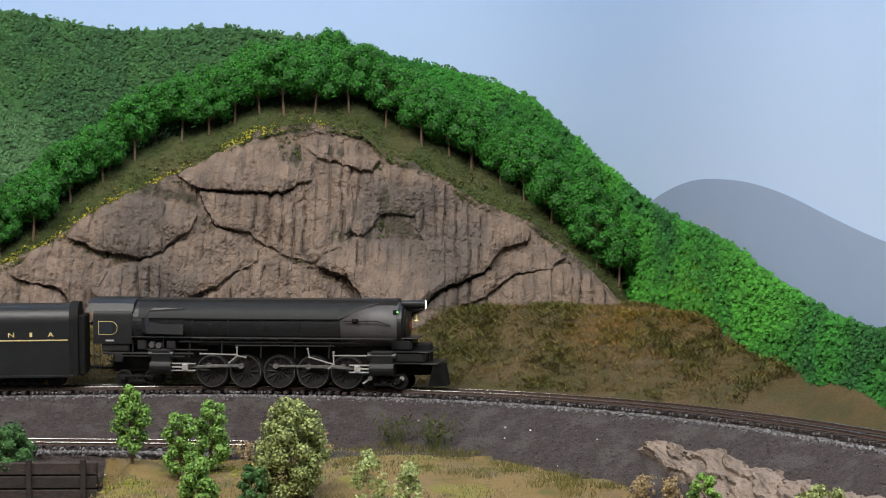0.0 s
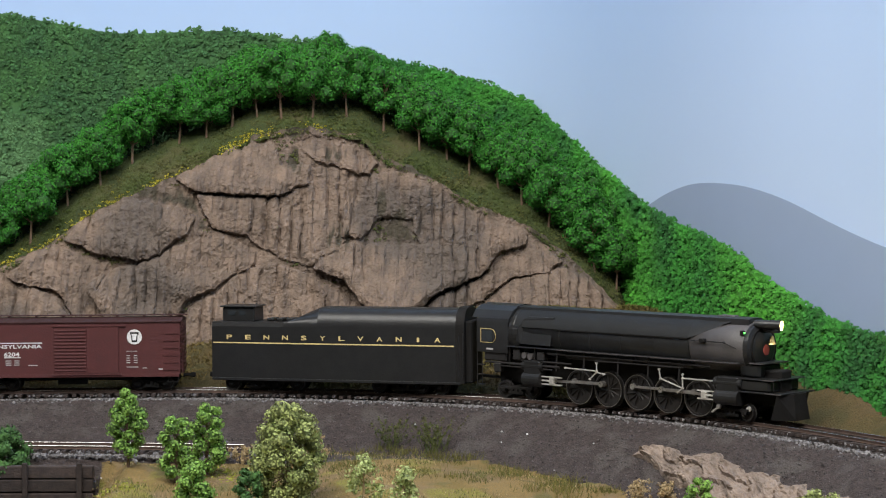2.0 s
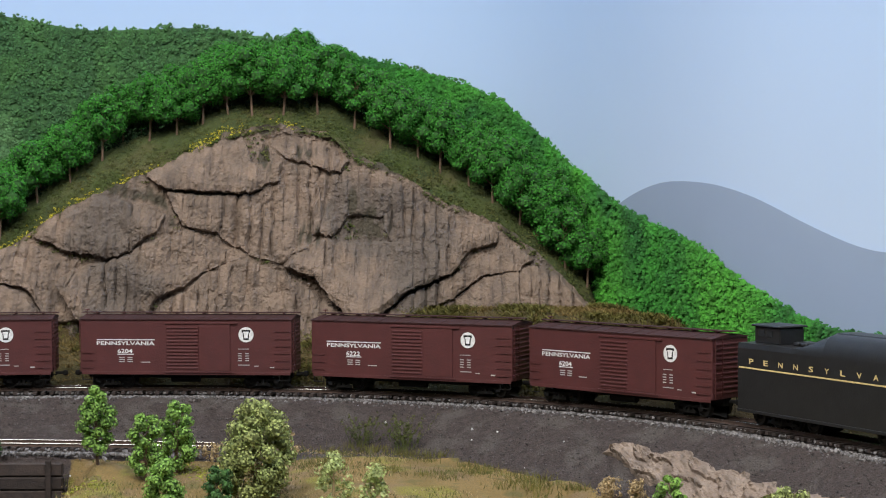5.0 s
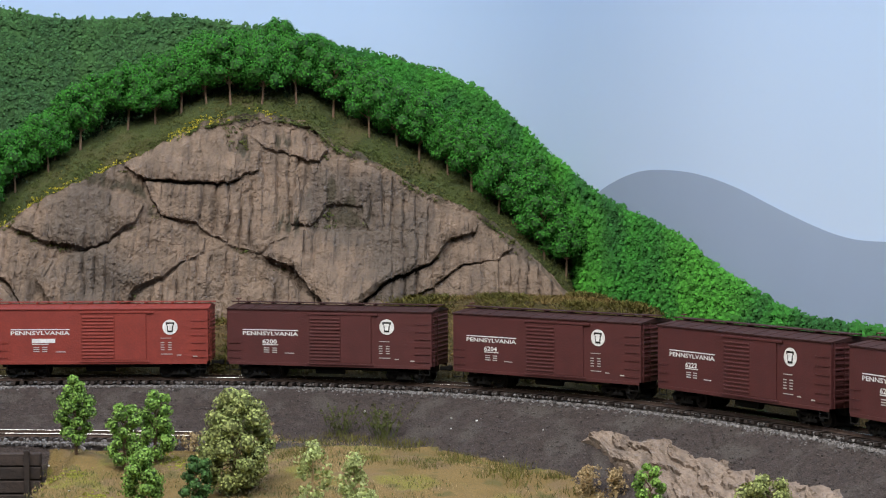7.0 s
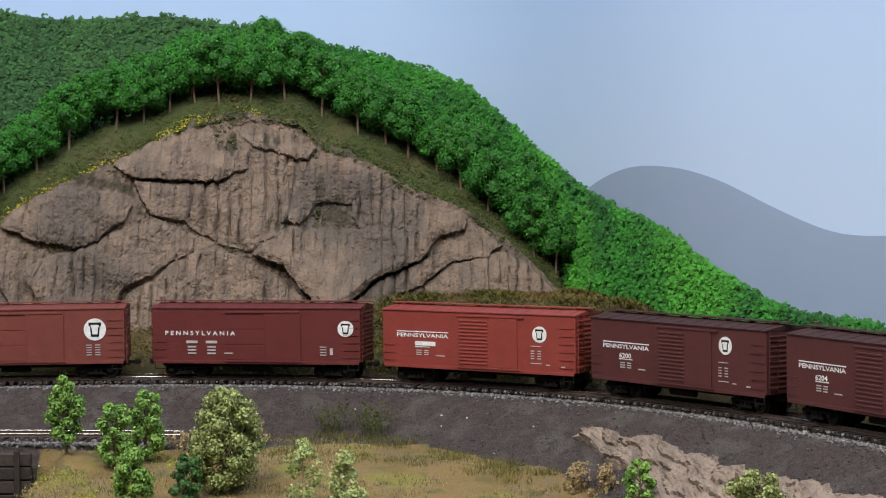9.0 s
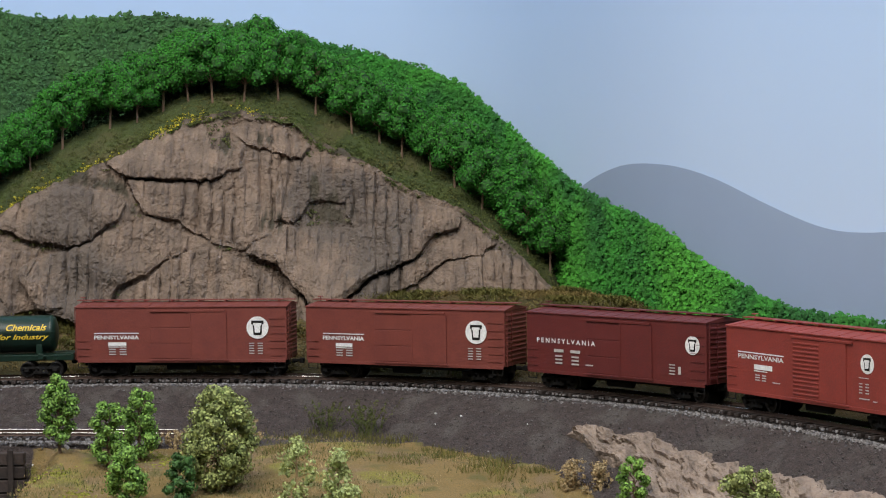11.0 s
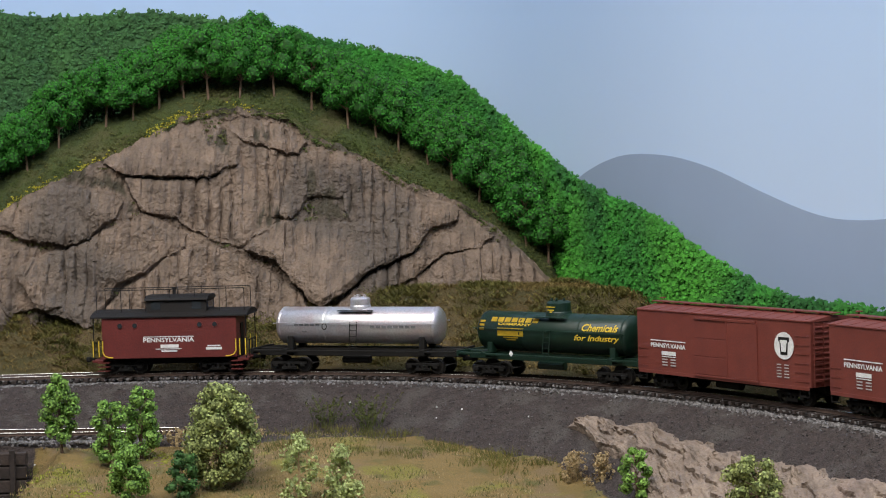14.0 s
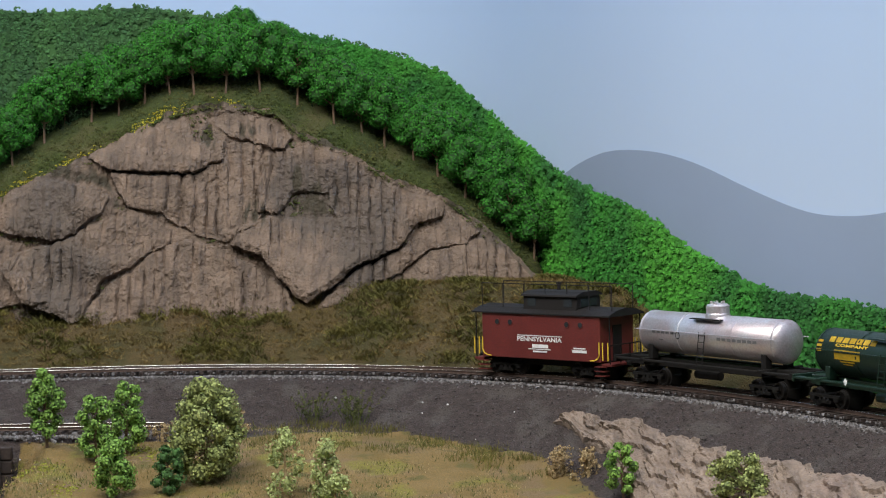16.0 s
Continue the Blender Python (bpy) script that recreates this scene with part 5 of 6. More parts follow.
        bars([(p + sh, q + sh, u, v) for p, q, u, v in [(0.0365, 0.044, 0.0275, 0.028)] + [(0.0365, 0.039, 0.0195 + k * 0.0016, 0.0203 + k * 0.0016) for k in range(4)] + [(0.0415, 0.044, 0.0195 + k * 0.0016, 0.0203 + k * 0.0016) for k in range(4)]
             + [(0.0365, 0.0445, 0.0165, 0.0172), (0.0475, 0.0505, 0.0158, 0.0165), (0.0585, 0.0615, 0.0148, 0.0158)]], y, M_WHITE, e)
    elif style == "spaced":
        lettering("P E N N S Y L V A N I A", -0.064, -0.014, 0.0292, 0.003, y, M_WHITE, e, "lettering", "white spaced lettering", bold=0.02)
        bars([(-0.049, -0.041, 0.0238, 0.0262), (-0.035, -0.027, 0.0238, 0.0262)] + [(a, a + 0.006, 0.0165 + k * 0.0022, 0.0178 + k * 0.0022) for a in (-0.048, -0.034) for k in range(3)] + [(-0.022, -0.016, 0.0168, 0.0178)], y, M_WHITE, e)
        emblem(e, 0.0635, 0.0342, 0.0055, y)
        bars([(0.0455, 0.05, 0.0215 - k * 0.0018, 0.0224 - k * 0.0018) for k in range(4)] + [(0.0525, 0.0545, 0.0165, 0.0225)], y, M_WHITE, e)
    else:
        lettering("PENNSYLVANIA", -0.0605, -0.029, 0.0258, 0.0027, y, M_WHITE, e, "lettering", "white serif lettering", bold=0.03)
        bars([(-0.0605, -0.029, 0.0297, 0.0303)], y, M_WHITE, e, "lettering_line", "white line")
        bars([(-0.0506, -0.038, 0.0215, 0.0238), (-0.0506, -0.038, 0.0204, 0.0209)], y, M_WHITE, e, "number_bar", "white number bar")
        bars([(-0.0502 + c * 0.0075, -0.0455 + c * 0.0075, 0.0153 + k * 0.0017, 0.0162 + k * 0.0017) for c in (0, 1) for k in range(3)], y, M_WHITE, e)
        emblem(e, 0.0535, 0.0335, 0.0076, y)
        bars([(0.0475 + c * 0.006, 0.051 + c * 0.006, 0.0158 + k * 0.0017, 0.0166 + k * 0.0017) for c in (0, 1) for k in range(5)] + [(0.0145, 0.0178, 0.0135, 0.0158)], y, M_WHITE, e)
    return e


def tank_car(label, paint, zc, r, half, frame_half, dome_r, dome_top, frame_mat, style):
    e = empty("tank_car", label, "tank car", None, "freight train")
    bm = lathe(B(), [(-half, 0.001), (-half + 0.0006, r * 0.55), (-half + 0.0018, r * 0.85), (-half + 0.0038, r), (half - 0.0038, r), (half - 0.0018, r * 0.85), (half - 0.0006, r * 0.55), (half, 0.001)], 36)
    t = part("tank", bm, paint, e, "", True)
    t.location.z = zc
    for x in (-half + 0.0045, -half * 0.38, half * 0.38, half - 0.0045):
        b = part("tank_band", lathe(B(), [(x - 0.0005, r), (x - 0.0005, r + 0.00025), (x + 0.0005, r + 0.00025), (x + 0.0005, r)], 36), paint, t)
    d = part("dome", lathe(B(), [(zc + r * 0.8, dome_r * 1.12), (zc + r + 0.0006, dome_r * 1.05), (zc + r + 0.0012, dome_r), (dome_top - 0.0016, dome_r), (dome_top - 0.0006, dome_r * 0.85), (dome_top, dome_r * 0.3)], 24, "z"), paint, e, "", False)
    bm = B()
    for k in range(5):
        an = k * 1.256
        cyl(bm, (dome_r * 0.55 * math.cos(an), dome_r * 0.55 * math.sin(an), dome_top - 0.001), (dome_r * 0.55 * math.cos(an), dome_r * 0.55 * math.sin(an), dome_top + 0.0011), 0.0008, None, 8)
    part("valve", bm, paint, d, "safety valves on the dome")
    bm = B()
    box(bm, -frame_half, frame_half, -0.0045, 0.0045, 0.0105, 0.0158, 0.0004)
    for sx in (-1, 1):
        box(bm, sx * frame_half - 0.001, sx * frame_half + 0.001, -0.0165, 0.0165, 0.0125, 0.0165, 0.0003)
        box(bm, sx * 0.05 - 0.002, sx * 0.05 + 0.002, -0.0165, 0.0165, 0.0125, 0.0162, 0.0003)
    part("underframe", bm, frame_mat, e, "steel underframe")
    for sy in (-1, 1):
        part("side_walk", box(B(), -frame_half, frame_half, sy * 0.0145 - 0.002, sy * 0.0145 + 0.002, 0.0143, 0.0155, 0.0002), frame_mat, e, "side walkway")
        for sx in (-1, 1):
            part("saddle", box(B(), sx * (half - 0.012) - 0.002, sx * (half - 0.012) + 0.002, sy * 0.0085 - 0.0025, sy * 0.0085 + 0.0025, 0.0155, zc - r * 0.55, 0.0003), frame_mat, e, "tank saddle")
        bm = B()
        cyl(bm, (-half + 0.001, sy * (r + 0.0012), zc + 0.0022), (half - 0.001, sy * (r + 0.0012), zc + 0.0022), 0.00028, None, 6)
        for k in range(7):
            x = -half + 0.003 + k * (2 * half - 0.006) / 6
            cyl(bm, (x, sy * r * 0.95, zc + 0.002), (x, sy * (r + 0.0012), zc + 0.0022), 0.00028, None, 5)
        part("handrail", bm, paint, e, "wire handrail")
        bm = B()
        for x in (-0.0025, 0.0025):
            cyl(bm, (x, sy * 0.0155, 0.0155), (x, sy * (r + 0.0006), zc + 0.003), 0.0003, None, 6)
        for k in range(5):
            f = (k + 0.5) / 5
            yy = sy * (0.0155 + (r + 0.0006 - 0.0155) * f)
            cyl(bm, (-0.0025, yy, 0.0155 + (zc + 0.003 - 0.0155) * f), (0.0025, yy, 0.0155 + (zc + 0.003 - 0.0155) * f), 0.00025, None, 5)
        part("ladder", bm, frame_mat if style == "silver" else paint, e, "side ladder")
        part("dome_platform", box(B(), -0.0125, 0.0125, sy * (dome_r + 0.0026) - 0.0018, sy * (dome_r + 0.0026) + 0.0018, zc + r * 0.82, zc + r * 0.82 + 0.0005), frame_mat, e, "dome walkway")
    for sx in (-1, 1):
        coupler(e, sx * frame_half, sx)
        truck(e, sx * 0.05)
    bm = B()
    cyl(bm, (-0.01, -0.008, 0.009), (0.01, -0.008, 0.009), 0.0026, None, 10)
    part("brake_cylinder", bm, frame_mat, e)
    return e, t


def on_tank(ob, zc, r):
    """Wrap flat lettering round the tank's flank."""
    for v in ob.data.vertices:
        a = (v.co.z - zc) / r
        v.co.y = -(r + 0.0003) * math.cos(a)
        v.co.z = zc + (r + 0.0003) * math.sin(a)


def green_tank():
    zc, r = 0.0292, 0.0125
    e, t = tank_car("dark green tank car with yellow lettering", M_GREEN, zc, r, 0.0605, 0.0715, 0.0078, 0.0498, M_GREEN, "green")
    for o in (lettering("COMPANY", -0.0405, -0.0135, zc + 0.0045, 0.0017, 0, M_YLET, e, "lettering", "yellow block lettering", bold=0.03),
              lettering("Chemicals", 0.0265, 0.054, zc + 0.0028, 0.0048, 0, M_YLET, e, "lettering", "yellow script lettering", 0.35, 0.02),
              lettering("for Industry", 0.0205, 0.0555, zc - 0.0042, 0.0048, 0, M_YLET, e, "lettering", "yellow script lettering", 0.35, 0.02),
              bars([(-0.047 + 0.0056 * k, -0.0425 + 0.0056 * k, zc + 0.0068, zc + 0.0102) for k in range(7)], 0, M_YLET, e, "lettering_bar", "yellow name bars"),
              bars([(-0.0405, -0.0195, zc + 0.0022, zc + 0.0029), (-0.0405, -0.0195, zc - 0.0022, zc + 0.0012), (-0.036, -0.024, zc - 0.0036, zc - 0.0028), (-0.034, -0.026, zc - 0.005, zc - 0.0043)], 0, M_YLET, e, "lettering_bar", "yellow bars"),
              bars([(-0.0555, -0.0515, zc + 0.0012 + 0.0025 * k, zc + 0.0026 + 0.0025 * k) for k in range(3)] + [(0.0475, 0.0535, zc - 0.0062 + 0.0018 * k, zc - 0.0054 + 0.0018 * k) for k in range(0)], 0, M_YLET, e, "stencil", "small yellow stencilling")):
        on_tank(o, zc, r)
    bm = B()
    k = 0.0021
    a = [bm.verts.new((-0.0265 + p * k, -0.01685, 0.0162 + q * k)) for p, q in ((0, 1), (0.8, 0), (0, -1), (-0.8, 0))]
    b = [bm.verts.new((v.co.x, -0.0166, v.co.z)) for v in a]
    bm.faces.new(a), bm.faces.new(b)
    for i in range(4):
        bm.faces.new((a[i], a[(i + 1) % 4], b[(i + 1) % 4], b[i]))
    part("placard", bm, M_WHITE, e, "white diamond placard")
    bars([(-0.004, 0.003, 0.0457, 0.0463), (-0.003, 0.002, 0.0437, 0.0443), (-0.0012, 0.0006, 0.0422, 0.0432)], -0.0079, M_YLET, e, "stencil", "small yellow stencilling")
    return e


def silver_tank():
    zc, r = 0.0312, 0.0124
    e, t = tank_car("silver painted tank car with black lettering", M_SILVER, zc, r, 0.06, 0.0745, 0.0068, 0.0505, M_FRAME, "silver")
    o = bars([(-0.044 + 0.004 * k, -0.041 + 0.004 * k, zc + 0.0004, zc + 0.002) for k in range(5)] + [(0.012 + 0.0042 * k, 0.0152 + 0.0042 * k, zc - 0.001, zc + 0.0006) for k in range(8)], 0, M_GREYLET, e, "stencil", "small grey stencilling")
    on_tank(o, zc, r)
    o = bars([(-0.0385, -0.0345, zc - 0.0035 + 0.0012 * k, zc - 0.0029 + 0.0012 * k) for k in range(1)], 0, M_GREYLET, e, "stencil", "small grey stencilling")
    on_tank(o, zc, r)
    bm = B()
    bmesh.ops.create_circle(bm, segments=16, radius=0.0019)
    bmesh.ops.delete(bm, geom=list(bm.verts), context="VERTS")
    for k in range(16):
        a0, a1 = k * math.pi / 8, (k + 1) * math.pi / 8
        vs = [bm.verts.new((-0.0215 + q * math.cos(a), 0, zc + q * 1.2 * math.sin(a))) for q, a in ((0.0014, a0), (0.0019, a0), (0.0019, a1), (0.0014, a1))]
        bm.faces.new(vs)
    o = part("ring_mark", bm, M_FRAME, e, "black ring mark")
    on_tank(o, zc, r)
    return e


def caboose():
    e = empty("caboose", "dark red caboose with black roof and yellow grab irons", "caboose", None, "freight train")
    L, R, z0, ze = 0.0468, 0.0545, 0.0112, 0.0392
    part("body", box(B(), -L, L, -W2, W2, z0, ze, 0.0003), M_CABO, e)
    roof = [(-W2 - 0.0012, ze), (-W2 - 0.0012, ze + 0.0008), (-W2 * 0.6, ze + 0.0036), (0, ze + 0.0048), (W2 * 0.6, ze + 0.0036), (W2 + 0.0012, ze + 0.0008), (W2 + 0.0012, ze)]
    part("roof", prism(B(), roof, -R, R), M_ROOFD, e, "black curved roof")
    c0, c1 = -0.0165, 0.0255
    part("cupola", prism(B(), [(-0.0128, ze + 0.001), (-0.0118, ze + 0.0112), (0.0118, ze + 0.0112), (0.0128, ze + 0.001)], c0, c1), M_ROOFD, e, "black cupola")
    part("cupola_roof", prism(B(), [(-0.0138, ze + 0.0112), (-0.0134, ze + 0.0122), (-0.007, ze + 0.0142), (0.007, ze + 0.0142), (0.0134, ze + 0.0122), (0.0138, ze + 0.0112)], c0 - 0.001, c1 + 0.001), M_ROOFD, e, "black cupola roof")
    for x0, x1 in ((-0.013, -0.0065), (0.0155, 0.022)):
        part("cupola_window", box(B(), x0, x1, -0.0127, -0.0118, ze + 0.0048, ze + 0.0098, 0.0001), M_GLASS, e, "dark glazed window")
    part("cupola_window", box(B(), c1 - 0.0002, c1 + 0.0004, -0.008, 0.008, ze + 0.005, ze + 0.0098), M_GLASS, e, "dark glazed window")
    cylb = B()
    cyl(cylb, (-0.0005, 0.004, ze + 0.013), (-0.0005, 0.004, ze + 0.019), 0.0012, None, 10)
    cyl(cylb, (-0.0005, 0.004, ze + 0.018), (-0.0005, 0.004, ze + 0.019), 0.0018, None, 10)
    part("chimney", cylb, M_ROOFD, e, "black stove pipe")
    for x in (-0.034, -0.0235, 0.0215, 0.032):
        for sy in (-1, 1):
            w = part("porthole", disc(B(), x, 0.0338, 0.0021, sy * (W2 + 0.0001), 18, 0.0003), M_CABO, e, "round window rim")
            part("pane", disc(B(), x, 0.0338, 0.0016, sy * (W2 + 0.0004), 18, 0.0002), M_GLASS, w, "dark glass")
    for sx in (-1, 1):
        x0, x1 = sorted((sx * L, sx * R))
        part("platform", box(B(), x0, x1, -0.0165, 0.0165, z0 - 0.0025, z0 - 0.0008, 0.0003), M_CABO, e, "end platform")
        bm = B()
        for y in (-0.0155, 0.0155):
            for k in range(3):
                box(bm, min(sx * (R - 0.004), sx * (R - 0.012)), max(sx * (R - 0.004), sx * (R - 0.012)), y - 0.0025, y + 0.0025, z0 - 0.0085 + k * 0.0028, z0 - 0.008 + k * 0.0028)
        part("step", bm, M_CABO, e, "end steps")
        bm = B()
        for y in (-0.016, -0.005, 0.005, 0.016):
            cyl(bm, (sx * (R - 0.0015), y, z0 - 0.001), (sx * (R - 0.0015), y, ze if abs(y) > 0.01 else z0 + 0.0105), 0.0004, None, 6)
        cyl(bm, (sx * (R - 0.0015), -0.016, z0 + 0.0105), (sx * (R - 0.0015), 0.016, z0 + 0.0105), 0.0004, None, 6)
        part("end_railing", bm, M_FRAME, e, "black end railing")
        part("end_door", box(B(), min(sx * L, sx * (L + 0.0005)), max(sx * L, sx * (L + 0.0005)), -0.0045, 0.0045, z0, z0 + 0.022), M_ROOFD, e, "dark end door")
        for sy in (-1, 1):
            y = sy * (W2 + 0.0006)
            bm = B()
            pts = [(sx * (L - 0.0005), z0 + 0.0125), (sx * (L - 0.0005), z0 + 0.0045), (sx * (L - 0.0018), z0 + 0.0022), (sx * (L - 0.0045), z0 + 0.001), (sx * (L - 0.0075), z0 + 0.0008)]
            for (ax, az), (bx, bz) in zip(pts, pts[1:]):
                cyl(bm, (ax, y, az), (bx, y, bz), 0.0004, None, 6)
            part("grab_iron", bm, M_YLET, e, "yellow curved grab iron")
            for xx in (sx * (L + 0.0022), sx * (R - 0.0015)):
                bm = B()
                cyl(bm, (xx, y, z0 + 0.0015), (xx, y, z0 + 0.0125), 0.0004, None, 6)
                part("grab_iron", bm, M_YLET, e, "yellow upright grab iron")
        coupler(e, sx * R, sx)
        truck(e, sx * 0.033)
    part("underframe", box(B(), -L, L, -0.009, 0.009, 0.0065, z0, 0.0005), M_FRAME, e, "black underframe")
    # roof aerial on posts
    for sy in (-1, 1):
        bm = B()
        cyl(bm, (-R + 0.003, sy * 0.011, ze + 0.0185), (R - 0.003, sy * 0.011, ze + 0.0185), 0.00028, None, 6)
        for k in range(7):
            x = -R + 0.003 + k * (2 * R - 0.006) / 6
            cyl(bm, (x, sy * 0.011, ze + 0.0022), (x, sy * 0.011, ze + 0.0185), 0.00028, None, 6)
        part("aerial", bm, M_ROOFD, e, "thin wire roof aerial on posts")
    y = -W2 - 0.00022
    lettering("PENNSYLVANIA", -0.018, 0.0175, 0.0222, 0.003, y, M_WHITE, e, "lettering", "white serif lettering", bold=0.03)
    bars([(-0.018, 0.0175, 0.0256, 0.0261)], y, M_WHITE, e, "lettering_line", "white line")
    bars([(-0.006, 0.0065, 0.0182, 0.0205), (-0.0095, 0.0085, 0.0172, 0.0177), (-0.0055, 0.0055, 0.0155, 0.0165), (0.0255, 0.0365, 0.0165, 0.0182), (0.0265, 0.0355, 0.0188, 0.0196)], y, M_WHITE, e, "number_bar", "white number bars")
    return e


def rounded(ob, limit=30):
    """Smooth shading but for edges sharper than the limit."""
    ob.data.shade_smooth()
    bm = B()
    bm.from_mesh(ob.data)
    for ed in bm.edges:
        if len(ed.link_faces) == 2 and ed.calc_face_angle(0) > radians(limit):
            ed.smooth = False
    bm.to_mesh(ob.data)
    bm.free()
    return ob


def tender():
    e = empty("tender", "long black tender with gold lettering and stripe", "tender", None, "freight train")
    A, Z, zt = 0.0885, 0.0085, 0.0577
    side = [(-W2, Z), (-W2, 0.0445), (-W2 * 0.96, 0.0475)]
    low = side + [(W2 * 0.96, 0.0475), (W2, 0.0445), (W2, Z)]
    part("tank", prism(B(), low, -A, -0.012), M_BLACK, e)
    arc = [(-W2 * 0.42 - W2 * 0.58 * math.cos(k * math.pi / 18), 0.0445 + 0.0125 * math.sin(k * math.pi / 18)) for k in range(10)] + [(-W2 * 0.38, zt)]
    hi = [(-W2, Z), *arc, *[(-y, z) for y, z in reversed(arc)], (W2, Z)]
    bm = prism(B(), hi, -0.012, A)
    rounded(part("bunker", bm, M_BLACK, e, "coal bunker with rounded sides"))
    bm = B()
    a = [bm.verts.new((-0.036, y, min(z, 0.0476))) for y, z in hi[1:-1]]
    b = [bm.verts.new((-0.0119, y, z)) for y, z in hi[1:-1]]
    for i in range(len(a) - 1):
        bm.faces.new((a[i], a[i + 1], b[i + 1], b[i]))
    rounded(part("slope_sheet", bm, M_BLACK, e, "sloping rear sheet of the bunker"))
    part("cowl", prism(B(), [(y * 1.02, z + 0.0012 if z > 0.04 else z) for y, z in hi], A - 0.003, A + 0.003), M_FRAME, e, "front cowl")
    part("front_sheet", box(B(), A + 0.0025, A + 0.0075, -0.0145, 0.0145, 0.0085, 0.05, 0.001), M_FRAME, e, "dark gangway front")
    dh = part("doghouse", box(B(), -0.084, -0.0605, -0.009, 0.009, 0.047, 0.0572, 0.0008), M_BLACK, e, "black brakeman's shelter")
    part("roof", box(B(), -0.0855, -0.059, -0.0105, 0.0105, 0.057, 0.0582, 0.0005), M_BLACK, dh)
    for x0, x1 in ((-0.0795, -0.0745), (-0.0715, -0.067)):
        part("window", box(B(), x0, x1, -0.0093, -0.0088, 0.0515, 0.0548), M_GLASS, dh, "small window")
    for x in (-0.05, -0.043, -0.036):
        part("hatch", box(B(), x - 0.0025, x + 0.0025, -0.006, 0.006, 0.0474, 0.0497, 0.0006), M_BLACK, e, "water hatch")
    for sy in (-1, 1):
        part("stripe", box(B(), -A + 0.001, A - 0.004, sy * (W2 + 0.0001) - 0.0001, sy * (W2 + 0.0001) + 0.0001, 0.0329, 0.0337), M_GOLD, e, "gold stripe")
        bm = B()
        for x in (A - 0.001, A + 0.002):
            cyl(bm, (x, sy * (W2 + 0.0006), 0.012), (x, sy * (W2 + 0.0006), 0.042), 0.0004, None, 6)
        part("handrail", bm, M_BLACK, e)
        part("sill", box(B(), -A, A, sy * W2 - 0.0006, sy * W2 + 0.0006, 0.0075, 0.0092, 0.0002), M_BLACK, e)
        bm = B()
        for k in range(4):
            box(bm, -A - 0.0006, -A + 0.0002, sy * 0.014 - 0.003, sy * 0.014 + 0.003, 0.015 + k * 0.008, 0.0155 + k * 0.008)
        part("ladder", bm, M_BLACK, e, "rear ladder")
    word = "PENNSYLVANIA"
    for i, ch in enumerate(word):
        x = -0.0755 + i * 0.1485 / 11
        w = 0.0018 if ch == "I" else 0.0042
        lettering(ch, x - w / 2, x + w / 2, 0.0357, 0.0031, -W2 - 0.00022, M_GOLD, e, "letter", "gold letter", bold=0.02)
    for x in (-0.054, 0.052):
        truck(e, x, 4, 0.0152, 0.0052)
    coupler(e, -A, -1)
    return e


DRV = [-0.0484, -0.0246, -0.0006, 0.0232, 0.047]
RD = 0.0112
CRANK = 0.0045
RODS = []


